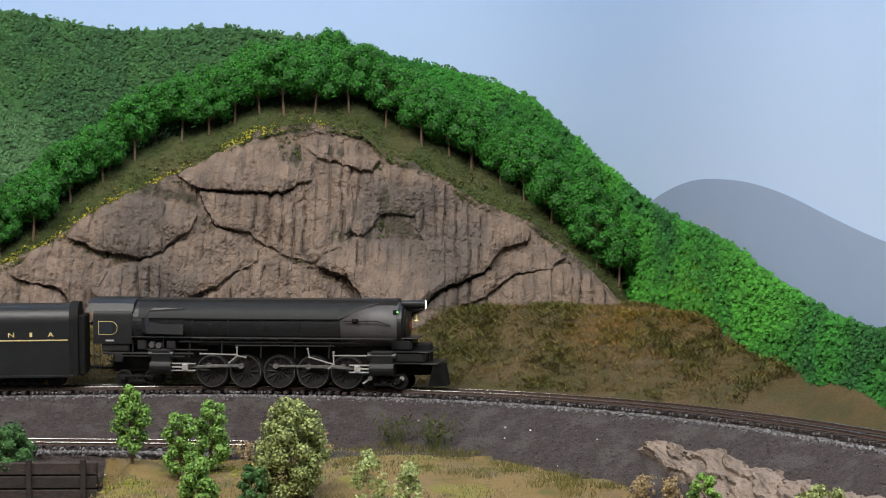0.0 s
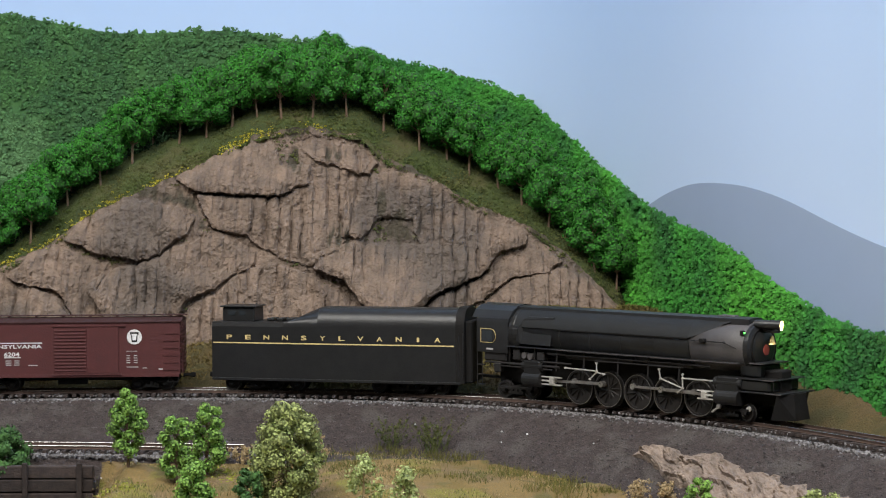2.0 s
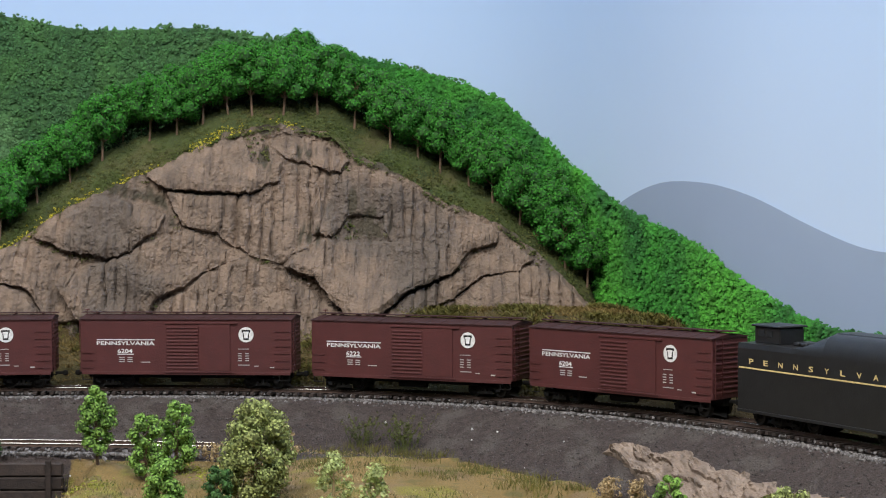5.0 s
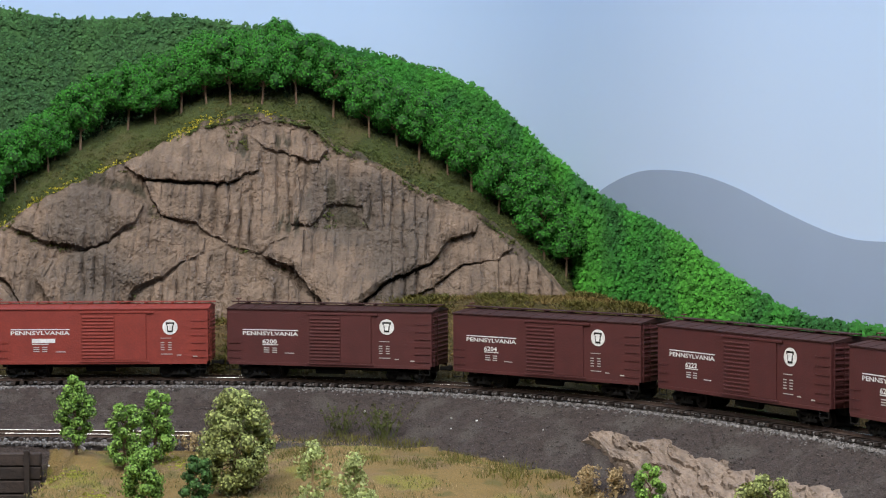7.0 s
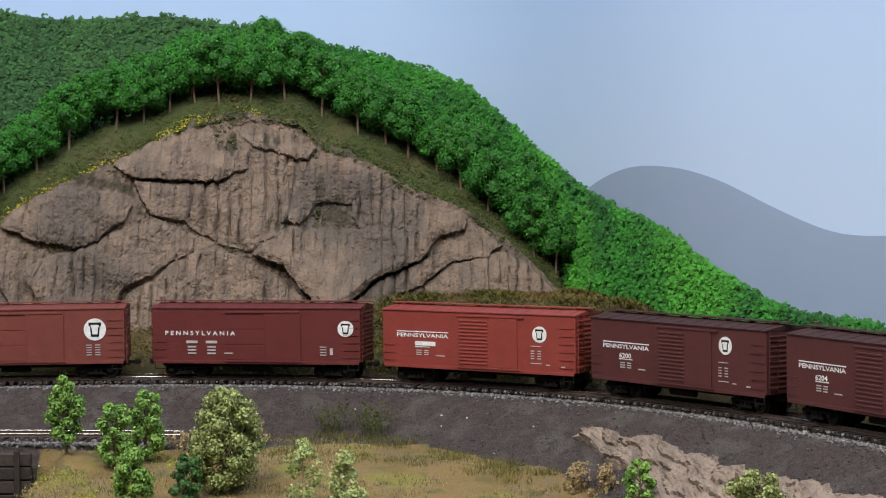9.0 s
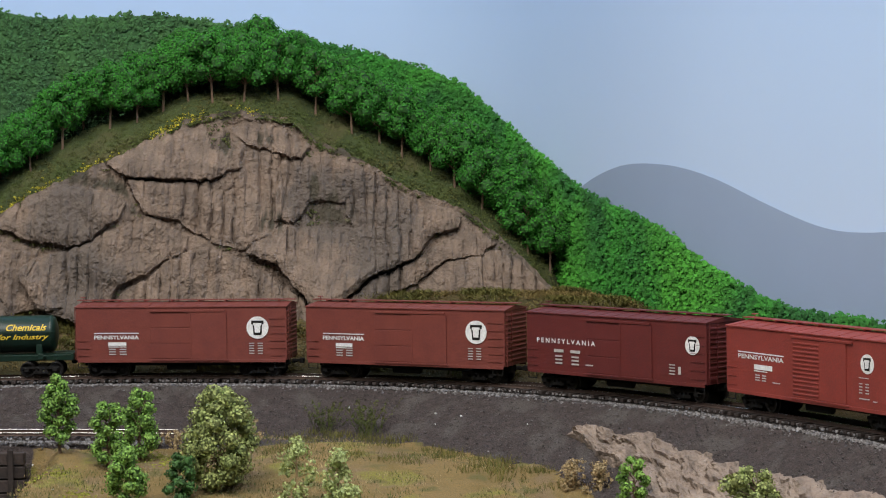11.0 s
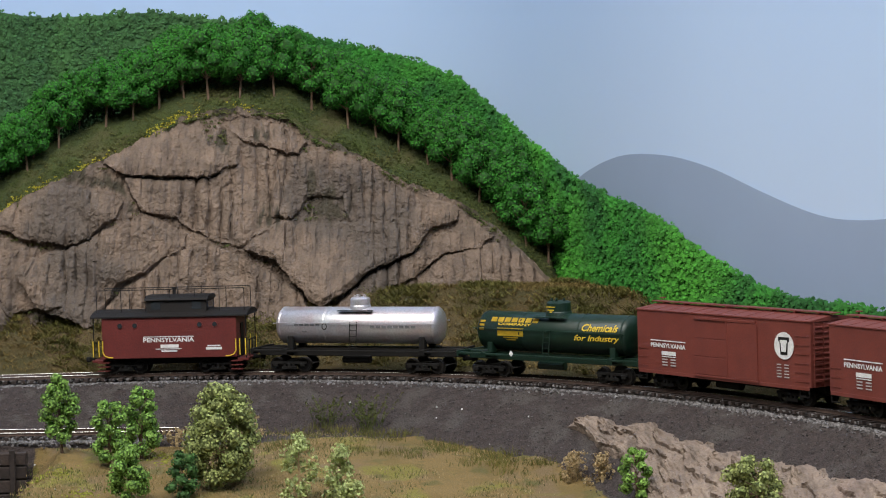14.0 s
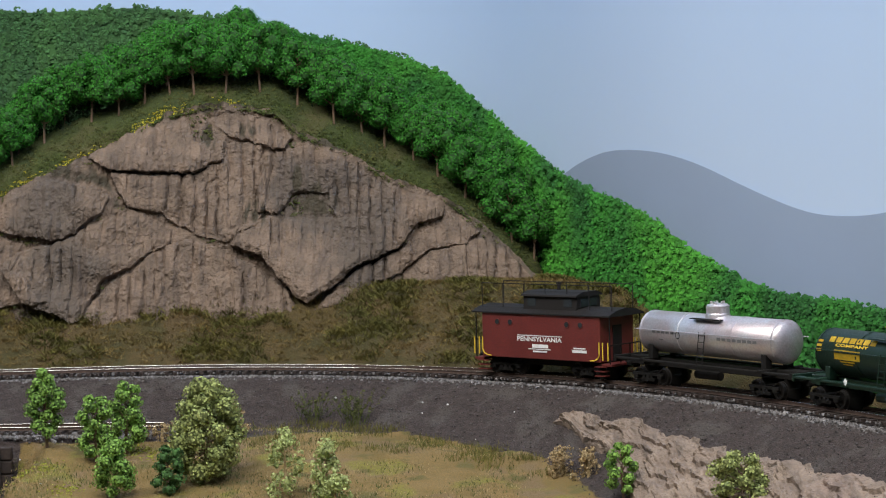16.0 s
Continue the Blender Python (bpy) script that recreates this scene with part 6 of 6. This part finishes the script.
def locomotive():
    e = empty("locomotive", "black streamlined steam locomotive with lit headlight", "locomotive", None, "freight train")
    zc, r = 0.0432, 0.0158
    b = part("boiler", lathe(B(), [(-0.11, r), (0.0435, r), (0.044, r - 0.0003)], 44), M_BLACK, e, "black boiler jacket", True)
    b.location.z = zc
    for x in (-0.06, -0.035, -0.01, 0.016, 0.043):
        part("boiler_band", lathe(B(), [(x - 0.0005, r), (x - 0.0005, r + 0.0002), (x + 0.0005, r + 0.0002), (x + 0.0005, r)], 44), M_BLACK, b)
    s = part("smokebox", lathe(B(), [(0.0437, r - 0.0003), (0.0825, r - 0.0003), (0.0835, r - 0.001)], 44), M_GRAPH, e, "graphite grey smokebox", True)
    s.location.z = zc
    f = part("smokebox_front", lathe(B(), [(0.083, r - 0.0007), (0.086, r - 0.0009), (0.087, r - 0.003), (0.0882, r * 0.62), (0.089, r * 0.3), (0.0892, 0.0005)], 36), M_BLACK, e, "black smokebox door")
    f.location.z = zc
    part("door_ring", lathe(B(), [(0.0868, r * 0.8), (0.0878, r * 0.8), (0.0878, r * 0.72), (0.087, r * 0.72)], 36), M_FRAME, f)
    part("front_plate", disc(B(), 0, 0, 0.0032, 0), M_PINK2, e, "red keystone-shaped plate").matrix_basis = pose(0.0895, 0, zc - 0.001, 0, 0, 90)

    # shroud over the boiler's upper half; it draws back in a slant over the smokebox
    def shroud(name, x0, x1, low0, low1, rr, label, mat_=M_SHROUD):
        bm = B()
        n = 22
        rows = []
        for x, low, off in ((x0, low0, 0.0), (x0, low0, 0.0006), (x1, low1, 0.0006), (x1, low1, 0.0)):
            rows.append([bm.verts.new((x, (rr + off) * math.cos(an), zc + (rr + off) * math.sin(an) * 1.02)) for an in [math.radians(low + (180 - 2 * low) * k / n) for k in range(n + 1)]])
        for p, q in zip(rows, rows[1:]):
            for k in range(n):
                bm.faces.new((p[k], p[k + 1], q[k + 1], q[k]))
        return part(name, bm, mat_, e, label)
    rounded(shroud("skyline_casing", -0.109, 0.0435, 16, 16, r + 0.0003, "streamlined casing over the boiler's upper half"), 50)
    rounded(shroud("skyline_casing", 0.0435, 0.069, 16, 62, r + 0.0003, "slanting end of the streamlined casing"), 50)
    part("skyline_casing", prism(B(), [(-0.0075, zc + r - 0.003), (-0.0068, zc + r + 0.0013), (-0.003, zc + r + 0.002), (0.003, zc + r + 0.002), (0.0068, zc + r + 0.0013), (0.0075, zc + r - 0.003)], -0.108, 0.082), M_BLACK, e, "casing along the boiler top")
    for sy in (-1, 1):
        # firebox flank panel with its rounded rear edge
        bm = B()
        side = [(-0.0965, 0.0392), (-0.0925, 0.0372), (-0.0667, 0.0368), (-0.0667, 0.0548), (-0.0885, 0.0548), (-0.0915, 0.0532), (-0.0945, 0.047)]
        rings = [[bm.verts.new((x, sy * (y0 - max(z - 0.047, 0) * k1), z)) for x, z in side] for y0, k1 in ((0.0135, 0.3), (0.0174, 0.55))]
        for k in range(len(side)):
            bm.faces.new((rings[0][k], rings[0][(k + 1) % len(side)], rings[1][(k + 1) % len(side)], rings[1][k]))
        bm.faces.new(rings[1])
        part("side_casing", bm, M_BLACK, e, "smooth black firebox panel")
        part("casing_seam", box(B(), -0.066, 0.043, sy * (r + 0.0003) - 0.0003, sy * (r + 0.0003) + 0.0003, zc + 0.004, zc + 0.0045), M_FRAME, e, "lower lip of the casing")
        rb = part("running_board", box(B(), -0.104, 0.0835, sy * 0.0165 - 0.0022, sy * 0.0165 + 0.0022, 0.0345, 0.0352, 0.0002), M_BLACK, e)
        part("board_edge", box(B(), -0.06, 0.082, sy * 0.0188 - 0.0001, sy * 0.0188 + 0.0001, 0.0347, 0.0351), M_GRAPH, rb, "pale edge of the running board")
        bm = B()
        cyl(bm, (0.046, sy * (r + 0.0012), zc + 0.0035), (0.07, sy * (r + 0.0012), zc + 0.0035), 0.0003, None, 6)
        cyl(bm, (0.07, sy * (r + 0.0012), zc + 0.0035), (0.0795, sy * (r + 0.001), zc + 0.0005), 0.0003, None, 6)
        for x in (0.048, 0.062, 0.07):
            cyl(bm, (x, sy * (r - 0.001), zc + 0.0035), (x, sy * (r + 0.0012), zc + 0.0035), 0.0004, None, 6)
        box(bm, 0.0525, 0.0565, sy * (r + 0.0004) - 0.0014, sy * (r + 0.0004) + 0.0014, zc + 0.0026, zc + 0.005, 0.0004)
        part("handrail", bm, M_FRAME, e, "handrail with a small check valve")
    cab = part("cab", prism(B(), [(-W2, 0.03), (-W2, 0.0495), (-W2 * 0.9, 0.054), (-W2 * 0.7, 0.0575), (-W2 * 0.4, 0.0602), (0, 0.0612), (W2 * 0.4, 0.0602), (W2 * 0.7, 0.0575), (W2 * 0.9, 0.054), (W2, 0.0495), (W2, 0.03)], -0.1315, -0.1035), M_BLACK, e, "black cab")
    rounded(cab, 40)
    roof = part("cab_roof", prism(B(), [(-W2 * 0.95, 0.0525), (-W2 * 0.74, 0.0578), (-W2 * 0.42, 0.0607), (0, 0.0618), (W2 * 0.42, 0.0607), (W2 * 0.74, 0.0578), (W2 * 0.95, 0.0525), (W2 * 0.6, 0.056), (0, 0.06), (-W2 * 0.6, 0.056)], -0.1365, -0.103), M_BLACK, cab, "overhanging rounded cab roof")
    part("cab_front", lathe(B(), [(-0.1045, 0.0172), (-0.1, r + 0.0012), (-0.0965, r)], 36), M_BLACK, e).location.z = zc
    for sy in (-1, 1):
        part("cab_window", box(B(), -0.1265, -0.117, sy * (W2 + 0.0002) - 0.0002, sy * (W2 + 0.0002) + 0.0002, 0.0372, 0.0448, 0.0001), M_GLASS, cab, "dark cab window")
        bm = B()
        pts = [(-0.1275, 0.0455), (-0.1275, 0.0365)] + [(-0.1185 + 0.0045 * math.sin(k * math.pi / 12), 0.041 - 0.0045 * math.cos(k * math.pi / 12)) for k in range(13)]
        for (ax, az), (bx, bz) in zip(pts, pts[1:] + pts[:1]):
            cyl(bm, (ax, sy * (W2 + 0.0003), az), (bx, sy * (W2 + 0.0003), bz), 0.0002, None, 5)
        part("window_rim", bm, M_GOLD, cab, "gold window outline")
        bars([(-0.1225, -0.1165, 0.0318, 0.0329)], sy * (W2 + 0.0002), M_STENCIL, cab, "number_bar", "pale number bar")
        # plumbing under the cab and along the firebox
        bm = B()
        box(bm, -0.126, -0.106, sy * 0.0145 - 0.002, sy * 0.0145 + 0.002, 0.0245, 0.0305, 0.0008)
        for x0, x1, z0, z1 in ((-0.1, -0.0935, 0.026, 0.0335), (-0.079, -0.0725, 0.0265, 0.0325), (-0.117, -0.111, 0.017, 0.0235)):
            box(bm, x0, x1, sy * 0.0145 - 0.0025, sy * 0.0145 + 0.0025, z0, z1, 0.0008)
        for z, x0, x1, q in ((0.0235, -0.125, -0.06, 0.0008), (0.0215, -0.118, -0.066, 0.0005), (0.0262, -0.093, -0.05, 0.0006), (0.0318, -0.07, 0.06, 0.0007), (0.0295, -0.03, 0.04, 0.0005)):
            cyl(bm, (x0, sy * 0.0158, z), (x1, sy * 0.0158, z), q, None, 7)
        for x in (-0.121, -0.104, -0.082, -0.063, -0.04, -0.012, 0.012, 0.036):
            cyl(bm, (x, sy * 0.0156, 0.021), (x + 0.001, sy * 0.0156, 0.0345), 0.0006, None, 6)
        cyl(bm, (-0.056, sy * 0.0125, 0.0315), (0.0, sy * 0.0125, 0.0315), 0.0024, None, 12)
        cyl(bm, (0.01, sy * 0.0125, 0.0315), (0.045, sy * 0.0125, 0.0315), 0.0024, None, 12)
        part("piping", bm, M_PIPE, e, "pipes and air tanks under the running board")
        for x, z in ((-0.0895, 0.0295), (-0.0845, 0.029)):
            bm = B()
            cyl(bm, (x, sy * 0.0135, z), (x, sy * 0.0172, z), 0.0026, 0.0021, 12)
            part("pump", bm, M_GRAPH, e, "grey cylindrical pump head")
        # stirrup steps under the cab's rear
        bm = B()
        for k in range(3):
            box(bm, -0.1315, -0.1265, sy * 0.016 - 0.0015, sy * 0.016 + 0.0015, 0.008 + k * 0.0065, 0.0086 + k * 0.0065)
        for x in (-0.1313, -0.1268):
            cyl(bm, (x, sy * 0.0172, 0.008), (x, sy * 0.0172, 0.03), 0.0003, None, 5)
        part("cab_steps", bm, M_PIPE, e, "ladder steps below the cab")
    # headlight in a short housing on a bracket, bell and marker lights
    hl = part("headlight_housing", lathe(B(), [(-0.013, 0.0022), (-0.006, 0.0028), (0.003, 0.0031), (0.003, 0.0027), (-0.0085, 0.0021)], 20), M_BLACK, e, "black headlight housing")
    hl.location = (0.0965, 0, 0.0572)
    bm = B()
    cyl(bm, (-0.0083, 0, 0.0), (-0.0081, 0, 0.0), 0.0019, None, 18)
    part("headlight_lamp", bm, M_BEAM, hl, "bright lamp")
    bm = lathe(B(), [(0.0028, 0.0027), (0.0036, 0.0027), (0.0037, 0.0024), (0.003, 0.0023)], 20)
    bmesh.ops.delete(bm, geom=[g for g in bm.faces if len(g.verts) > 4], context="FACES_ONLY")
    part("headlight_lens", bm, M_HEAD, hl, "glowing warm lens")
    hl.rotation_euler = (0, radians(2.5), radians(23))
    part("headlight_bracket", box(B(), 0.0855, 0.0985, -0.002, 0.002, 0.0525, 0.0548, 0.0005), M_BLACK, e)
    part("bell", lathe(B(), [(0.0458, 0.0026), (0.0465, 0.0021), (0.0485, 0.0015), (0.0502, 0.0012), (0.0508, 0.0003)], 16, "z"), M_BRASS, e, "brass bell").location = (0.0935, 0, 0)
    for sy in (-1, 1):
        bm = B()
        bmesh.ops.create_uvsphere(bm, u_segments=8, v_segments=6, radius=0.0006, matrix=Matrix.Translation((0.0835, sy * 0.0136, 0.0527)))
        part("marker_light", bm, M_MARK, e, "small green marker light")
        part("marker_box", box(B(), 0.0805, 0.083, sy * 0.0132 - 0.0014, sy * 0.0132 + 0.0014, 0.0511, 0.0541, 0.0004), M_FRAME, e)
    part("stack", box(B(), 0.056, 0.068, -0.003, 0.003, zc + r, zc + r + 0.0028, 0.0006), M_GRAPH, e, "low smoke stack")
    # the front end goes down in steps to a smooth pilot
    bm = B()
    for x1, wy, z0, z1 in ((0.0965, 0.0125, 0.0345, 0.0352), (0.106, 0.0162, 0.0255, 0.0262), (0.1115, 0.0165, 0.0178, 0.0186)):
        box(bm, 0.08, x1, -wy, wy, z0, z1, 0.0002)
    for x1, wy, z0, z1 in ((0.0925, 0.0115, 0.026, 0.0347), (0.1025, 0.0155, 0.0182, 0.0258)):
        box(bm, 0.078, x1, -wy, wy, z0, z1, 0.0015)
    part("front_deck", bm, M_BLACK, e, "front deck and steps")
    for sy in (-1, 1):
        for x0, x1, wy, z in ((0.086, 0.0965, 0.0126, 0.0349), (0.098, 0.106, 0.0163, 0.0259), (0.1, 0.1115, 0.0166, 0.0182)):
            part("deck_edge", box(B(), x0, x1, sy * wy - 0.0001, sy * wy + 0.0001, z - 0.0003, z + 0.0003), M_GRAPH, e, "pale deck edge")
        bm = B()
        cyl(bm, (0.0865, sy * 0.0125, 0.035), (0.0865, sy * 0.0125, 0.0415), 0.0003, None, 5)
        cyl(bm, (0.1055, sy * 0.0155, 0.0188), (0.1055, sy * 0.0155, 0.026), 0.0003, None, 5)
        part("handrail", bm, M_FRAME, e)
    bm = B()
    vs = [(0.1085, -0.0165, 0.018), (0.1085, 0.0165, 0.018), (0.1045, -0.0165, 0.003), (0.1045, 0.0165, 0.003), (0.113, -0.006, 0.0178), (0.113, 0.006, 0.0178), (0.1155, -0.007, 0.0026), (0.1155, 0.007, 0.0026)]
    q = [bm.verts.new(v) for v in vs]
    for fc in ((0, 2, 6, 4), (4, 6, 7, 5), (5, 7, 3, 1), (0, 4, 5, 1), (2, 3, 7, 6), (0, 1, 3, 2)):
        bm.faces.new([q[i] for i in fc])
    part("pilot", bm, M_FRAME, e, "smooth black pilot")
    # frame, cylinders
    part("frame", box(B(), -0.122, 0.104, -0.0055, 0.0055, 0.0095, 0.031, 0.0008), M_FRAME, e)
    for sy in (-1, 1):
        for x0, x1 in ((0.0645, 0.0815), (-0.0905, -0.0755)):
            bm = B()
            cyl(bm, (x0, sy * 0.0145, 0.0142), (x1, sy * 0.0145, 0.0142), 0.0048, None, 18)
            cyl(bm, (x0 - 0.0015, sy * 0.0145, 0.0228), (x1 + 0.0015, sy * 0.0145, 0.0228), 0.003, None, 14)
            box(bm, x0 + 0.0005, x1 - 0.0005, sy * 0.0135 - 0.0038, sy * 0.0135 + 0.0038, 0.0145, 0.0265, 0.0008)
            part("cylinder", bm, M_BLACK, e, "black cylinder with valve chest")
        bm = B()
        for x0, x1 in ((0.05, 0.065), (-0.0755, -0.0585)):
            for z in (0.0163, 0.0115):
                box(bm, x0, x1, sy * 0.0152 - 0.0006, sy * 0.0152 + 0.0006, z, z + 0.0008)
        part("guide_bar", bm, M_STEEL, e, "bright crosshead guides")
        bm = B()
        for run_ in (((0.0215, 0.0275), (0.0225, 0.022), (0.0395, 0.0172), (0.0395, 0.0255)), ((0.0395, 0.0232), (0.0645, 0.0232)), ((0.0395, 0.0172), (0.036, 0.0145)),
                     ((-0.0285, 0.0282), (-0.0285, 0.0225), (-0.034, 0.0178)), ((-0.0285, 0.0232), (-0.0545, 0.0236)), ((-0.0285, 0.0225), (-0.0225, 0.0215))):
            for (ax, az), (bx, bz) in zip(run_, run_[1:]):
                cyl(bm, (ax, sy * 0.0162, az), (bx, sy * 0.0162, bz), 0.00045, None, 6)
            for ax, az in run_:
                cyl(bm, (ax, sy * 0.0155, az), (ax, sy * 0.0169, az), 0.0007, None, 8)
        part("valve_gear", bm, M_STEEL, e, "bright valve gear links")
        bm = B()
        for x in (0.0625, 0.0845):
            cyl(bm, (x - 0.0035, sy * 0.0125, 0.004), (x + 0.0025, sy * 0.0125, 0.0083), 0.0007, None, 6)
            cyl(bm, (x + 0.0015, sy * 0.0122, 0.0078), (x + 0.0015, sy * 0.0132, 0.0078), 0.0016, None, 10)
        part("truck_brace", bm, M_STEEL, e, "bright lead truck braces")
    truck(e, 0.074, 2, 0.022, 0.0052)
    truck(e, -0.104, 2, 0.02, 0.0056)
    # drivers
    rd = RD
    spokes = {-1: None, 1: None}
    for x in DRV:
        bm = B()
        cyl(bm, (0, -0.008, 0), (0, 0.008, 0), 0.0022, None, 10)
        for sy in (-1, 1):
            k0 = len(bm.verts)
            lathe(bm, [(0.0066, rd * 0.86), (0.0066, rd + 0.0007), (0.0073, rd + 0.0007), (0.0075, rd), (0.0098, rd), (0.0098, rd * 0.86), (0.0082, rd * 0.84)], 30)
            bm.verts.ensure_lookup_table()
            for v in bm.verts[k0:]:
                v.co = Vector((v.co.y, v.co.x * sy, v.co.z))
            cyl(bm, (CRANK, sy * 0.0085, 0), (CRANK, sy * 0.0098, 0), 0.002, None, 10)
            # counterweight
            for k in range(-3, 4):
                a = math.pi + k * 0.16
                cyl(bm, (rd * 0.55 * math.cos(a), sy * 0.0085, rd * 0.55 * math.sin(a)), (rd * 0.86 * math.cos(a), sy * 0.0085, rd * 0.86 * math.sin(a)), 0.0012, 0.0013, 6)
        w = part("driving_wheel", bm, M_WHEEL, e, "black spoked driving wheels on an axle")
        w.location = (x, 0, rd)
        SPIN.append((w, rd, (x, 0, rd)))
        for sy in (-1, 1):
            for k in range(12):
                a = k * math.pi / 6
                if spokes[sy] is None:
                    sp = part("spoke", cyl(B(), (0, sy * 0.0085, 0), (rd * 0.88, sy * 0.0085, 0), 0.0008, 0.0006, 5), M_WHEEL, w)
                    spokes[sy] = sp.data
                else:
                    sp = new("spoke", spokes[sy])
                    sp.parent = w
                sp.rotation_euler = (0, a, 0)
        for sy in (-1, 1):
            bm = B()
            k0 = 0
            lathe(bm, [(0.00985, rd * 0.985), (0.00995, rd * 0.985), (0.00995, rd * 0.955), (0.00985, rd * 0.955)], 30)
            bmesh.ops.delete(bm, geom=[g for g in bm.faces if len(g.verts) > 4], context="FACES_ONLY")
            for v in bm.verts:
                v.co = Vector((v.co.y, v.co.x * sy, v.co.z))
            part("tyre", bm, M_TYRE, w, "worn tyre edge")

    def rod(name, x0, x1, y, label):
        bm = B()
        box(bm, x0, x1, y - 0.0005, y + 0.0005, -0.0008, 0.0008, 0.0002)
        for x in (x0, x1):
            cyl(bm, (x, y - 0.0008, 0), (x, y + 0.0008, 0), 0.0019, None, 12)
        return part(name, bm, M_ROD, e, label)
    for sy in (-1, 1):
        o = rod("coupling_rod", DRV[0], DRV[1], sy * 0.0112, "bright coupling rod")
        RODS.append((o, "coupling", 0, 0, 0))
        o = rod("coupling_rod", DRV[2], DRV[4], sy * 0.0112, "bright coupling rod")
        RODS.append((o, "coupling", 0, 0, 0))
        o = rod("main_rod", 0, 0.0345, sy * 0.0132, "bright main rod")
        RODS.append((o, "main", DRV[3], 0.0345, 1))
        o = rod("main_rod", -0.0395, 0, sy * 0.0132, "bright main rod")
        RODS.append((o, "main", DRV[1], 0.0395, -1))
        for cx, ln, d in ((DRV[3], 0.0345, 1), (DRV[1], 0.0395, -1)):
            bm = B()
            box(bm, -0.002, 0.002, sy * 0.0152 - 0.0012, sy * 0.0152 + 0.0012, -0.0022, 0.0022, 0.0004)
            cyl(bm, (0, sy * 0.0152, 0), (d * 0.0095, sy * 0.0152, 0), 0.0006, None, 6)
            o = part("crosshead", bm, M_STEEL, e, "bright crosshead and piston rod")
            RODS.append((o, "cross", cx, ln, d))
    part("drawbar", box(B(), -0.143, -0.12, -0.002, 0.002, 0.011, 0.0125), M_FRAME, e)
    return e


SPEED = 0.1445
M_WHEEL = mat("wheel_steel", (0.022, 0.019, 0.018), (0.016, 0.014, 0.013), 300, 0.55, 0.3, 0.05)
M_TYRE = mat("worn_tyre", (0.3, 0.28, 0.26), None, 300, 0.35, 0.8, 0.0)
M_BRASS = mat("brass", (0.75, 0.55, 0.22), None, 300, 0.3, 1.0, 0.0)
M_BEAM = mat("headlight_beam", (1.0, 0.42, 0.06), None, 90, 0.4, bump=0, emit=13000.0)
BROWN = "brown ribbed-door boxcar with white lettering on the track"
TRAIN = [
    (locomotive(), 1.2532, 0.085), (tender(), 1.017, 0.054),
    (boxcar(BROWN, M_CAR, "rib", "6204"), 0.829, 0.0535), (boxcar(BROWN, M_CAR, "rib", "6222"), 0.6631, 0.0535),
    (boxcar(BROWN, M_CAR, "rib", "6204"), 0.4963, 0.0535), (boxcar(BROWN, M_CAR, "rib", "6200"), 0.3273, 0.0535),
    (boxcar("bright red ribbed-door boxcar with white lettering", M_CARR, "rib"), 0.162, 0.0535),
    (boxcar("dark red boxcar with widely spaced white lettering", M_CARD, "spaced"), -0.0075, 0.0535),
    (boxcar("oxide red boxcar with a large round emblem", M_CARM, "plain"), -0.178, 0.0535),
    (boxcar("oxide red boxcar with a large round emblem", M_CARM, "plain"), -0.3445, 0.0535),
    (green_tank(), -0.4955, 0.05), (silver_tank(), -0.6476, 0.05), (caboose(), -0.7825, 0.033),
]
# the train's run: even speed, with a little ease and surge (seconds, metres)
SURGE = [(0, 0.0075), (0.5, 0.0058), (1, 0.0025), (1.5, -0.001), (2, -0.0023), (4, -0.0022), (6.5, -0.0012), (7.5, -0.002), (9, -0.0024), (10.5, -0.0035), (11.5, -0.0052), (12, -0.0092),
         (12.5, -0.0108), (13, -0.0112), (13.5, -0.01), (14, -0.0084), (15, -0.008), (15.5, -0.0055), (16, -0.0022)]


def run(t):
    """Metres that the train has gone at t seconds, from its place at eight seconds."""
    ease = sum(np.interp(min(max(t + k, 0), 16), [p[0] for p in SURGE], [p[1] for p in SURGE]) for k in (-0.2, -0.1, 0, 0.1, 0.2)) / 5
    return SPEED * (t - 8) + float(ease)


def chord(s, a):
    ax, ay, _ = track(s - a)
    bx, by, _ = track(s + a)
    return (ax + bx) / 2, (ay + by) / 2, math.atan2(by - ay, bx - ax)


def motions():
    for e, off, a in TRAIN:
        rows = []
        for i in range(81):
            t = i * 0.2
            x, y, h = chord(off + run(t), a)
            rows.append((t, pose(x, y, 0, 0, 0, math.degrees(h))))
        walk(e, rows)
        for tr, x in TRUCKS:
            if tr.parent == e:
                rows = []
                for i in range(81):
                    s = off + run(i * 0.2)
                    rows.append((i * 0.2, pose(x, 0, 0, 0, 0, math.degrees(-float(track(s + x)[2]) - chord(s, a)[2]))))
                walk(tr, rows)
    for w, r, p in SPIN:
        step = 1 if r < 0.009 else 2
        walk(w, [(i / 30, pose(*p) @ Matrix.Rotation(run(i / 30) / r, 4, "Y")) for i in range(0, 481, step)])
    for o, kind, cx, ln, d in RODS:
        rows = []
        for i in range(0, 481, 2):
            a = run(i / 30) / RD
            px, pz = CRANK * math.cos(a), -CRANK * math.sin(a)
            if kind == "coupling":
                m = pose(px, 0, RD + pz)
            else:
                zx = 0.0142
                dx = math.sqrt(ln * ln - (zx - RD - pz) ** 2)
                if kind == "main":
                    m = Matrix.Translation((cx + px, 0, RD + pz)) @ Matrix.Rotation(-d * math.asin((zx - RD - pz) / ln), 4, "Y")
                else:
                    m = pose(cx + px + d * dx, 0, zx)
            rows.append((i / 30, m))
        walk(o, rows)


motions()
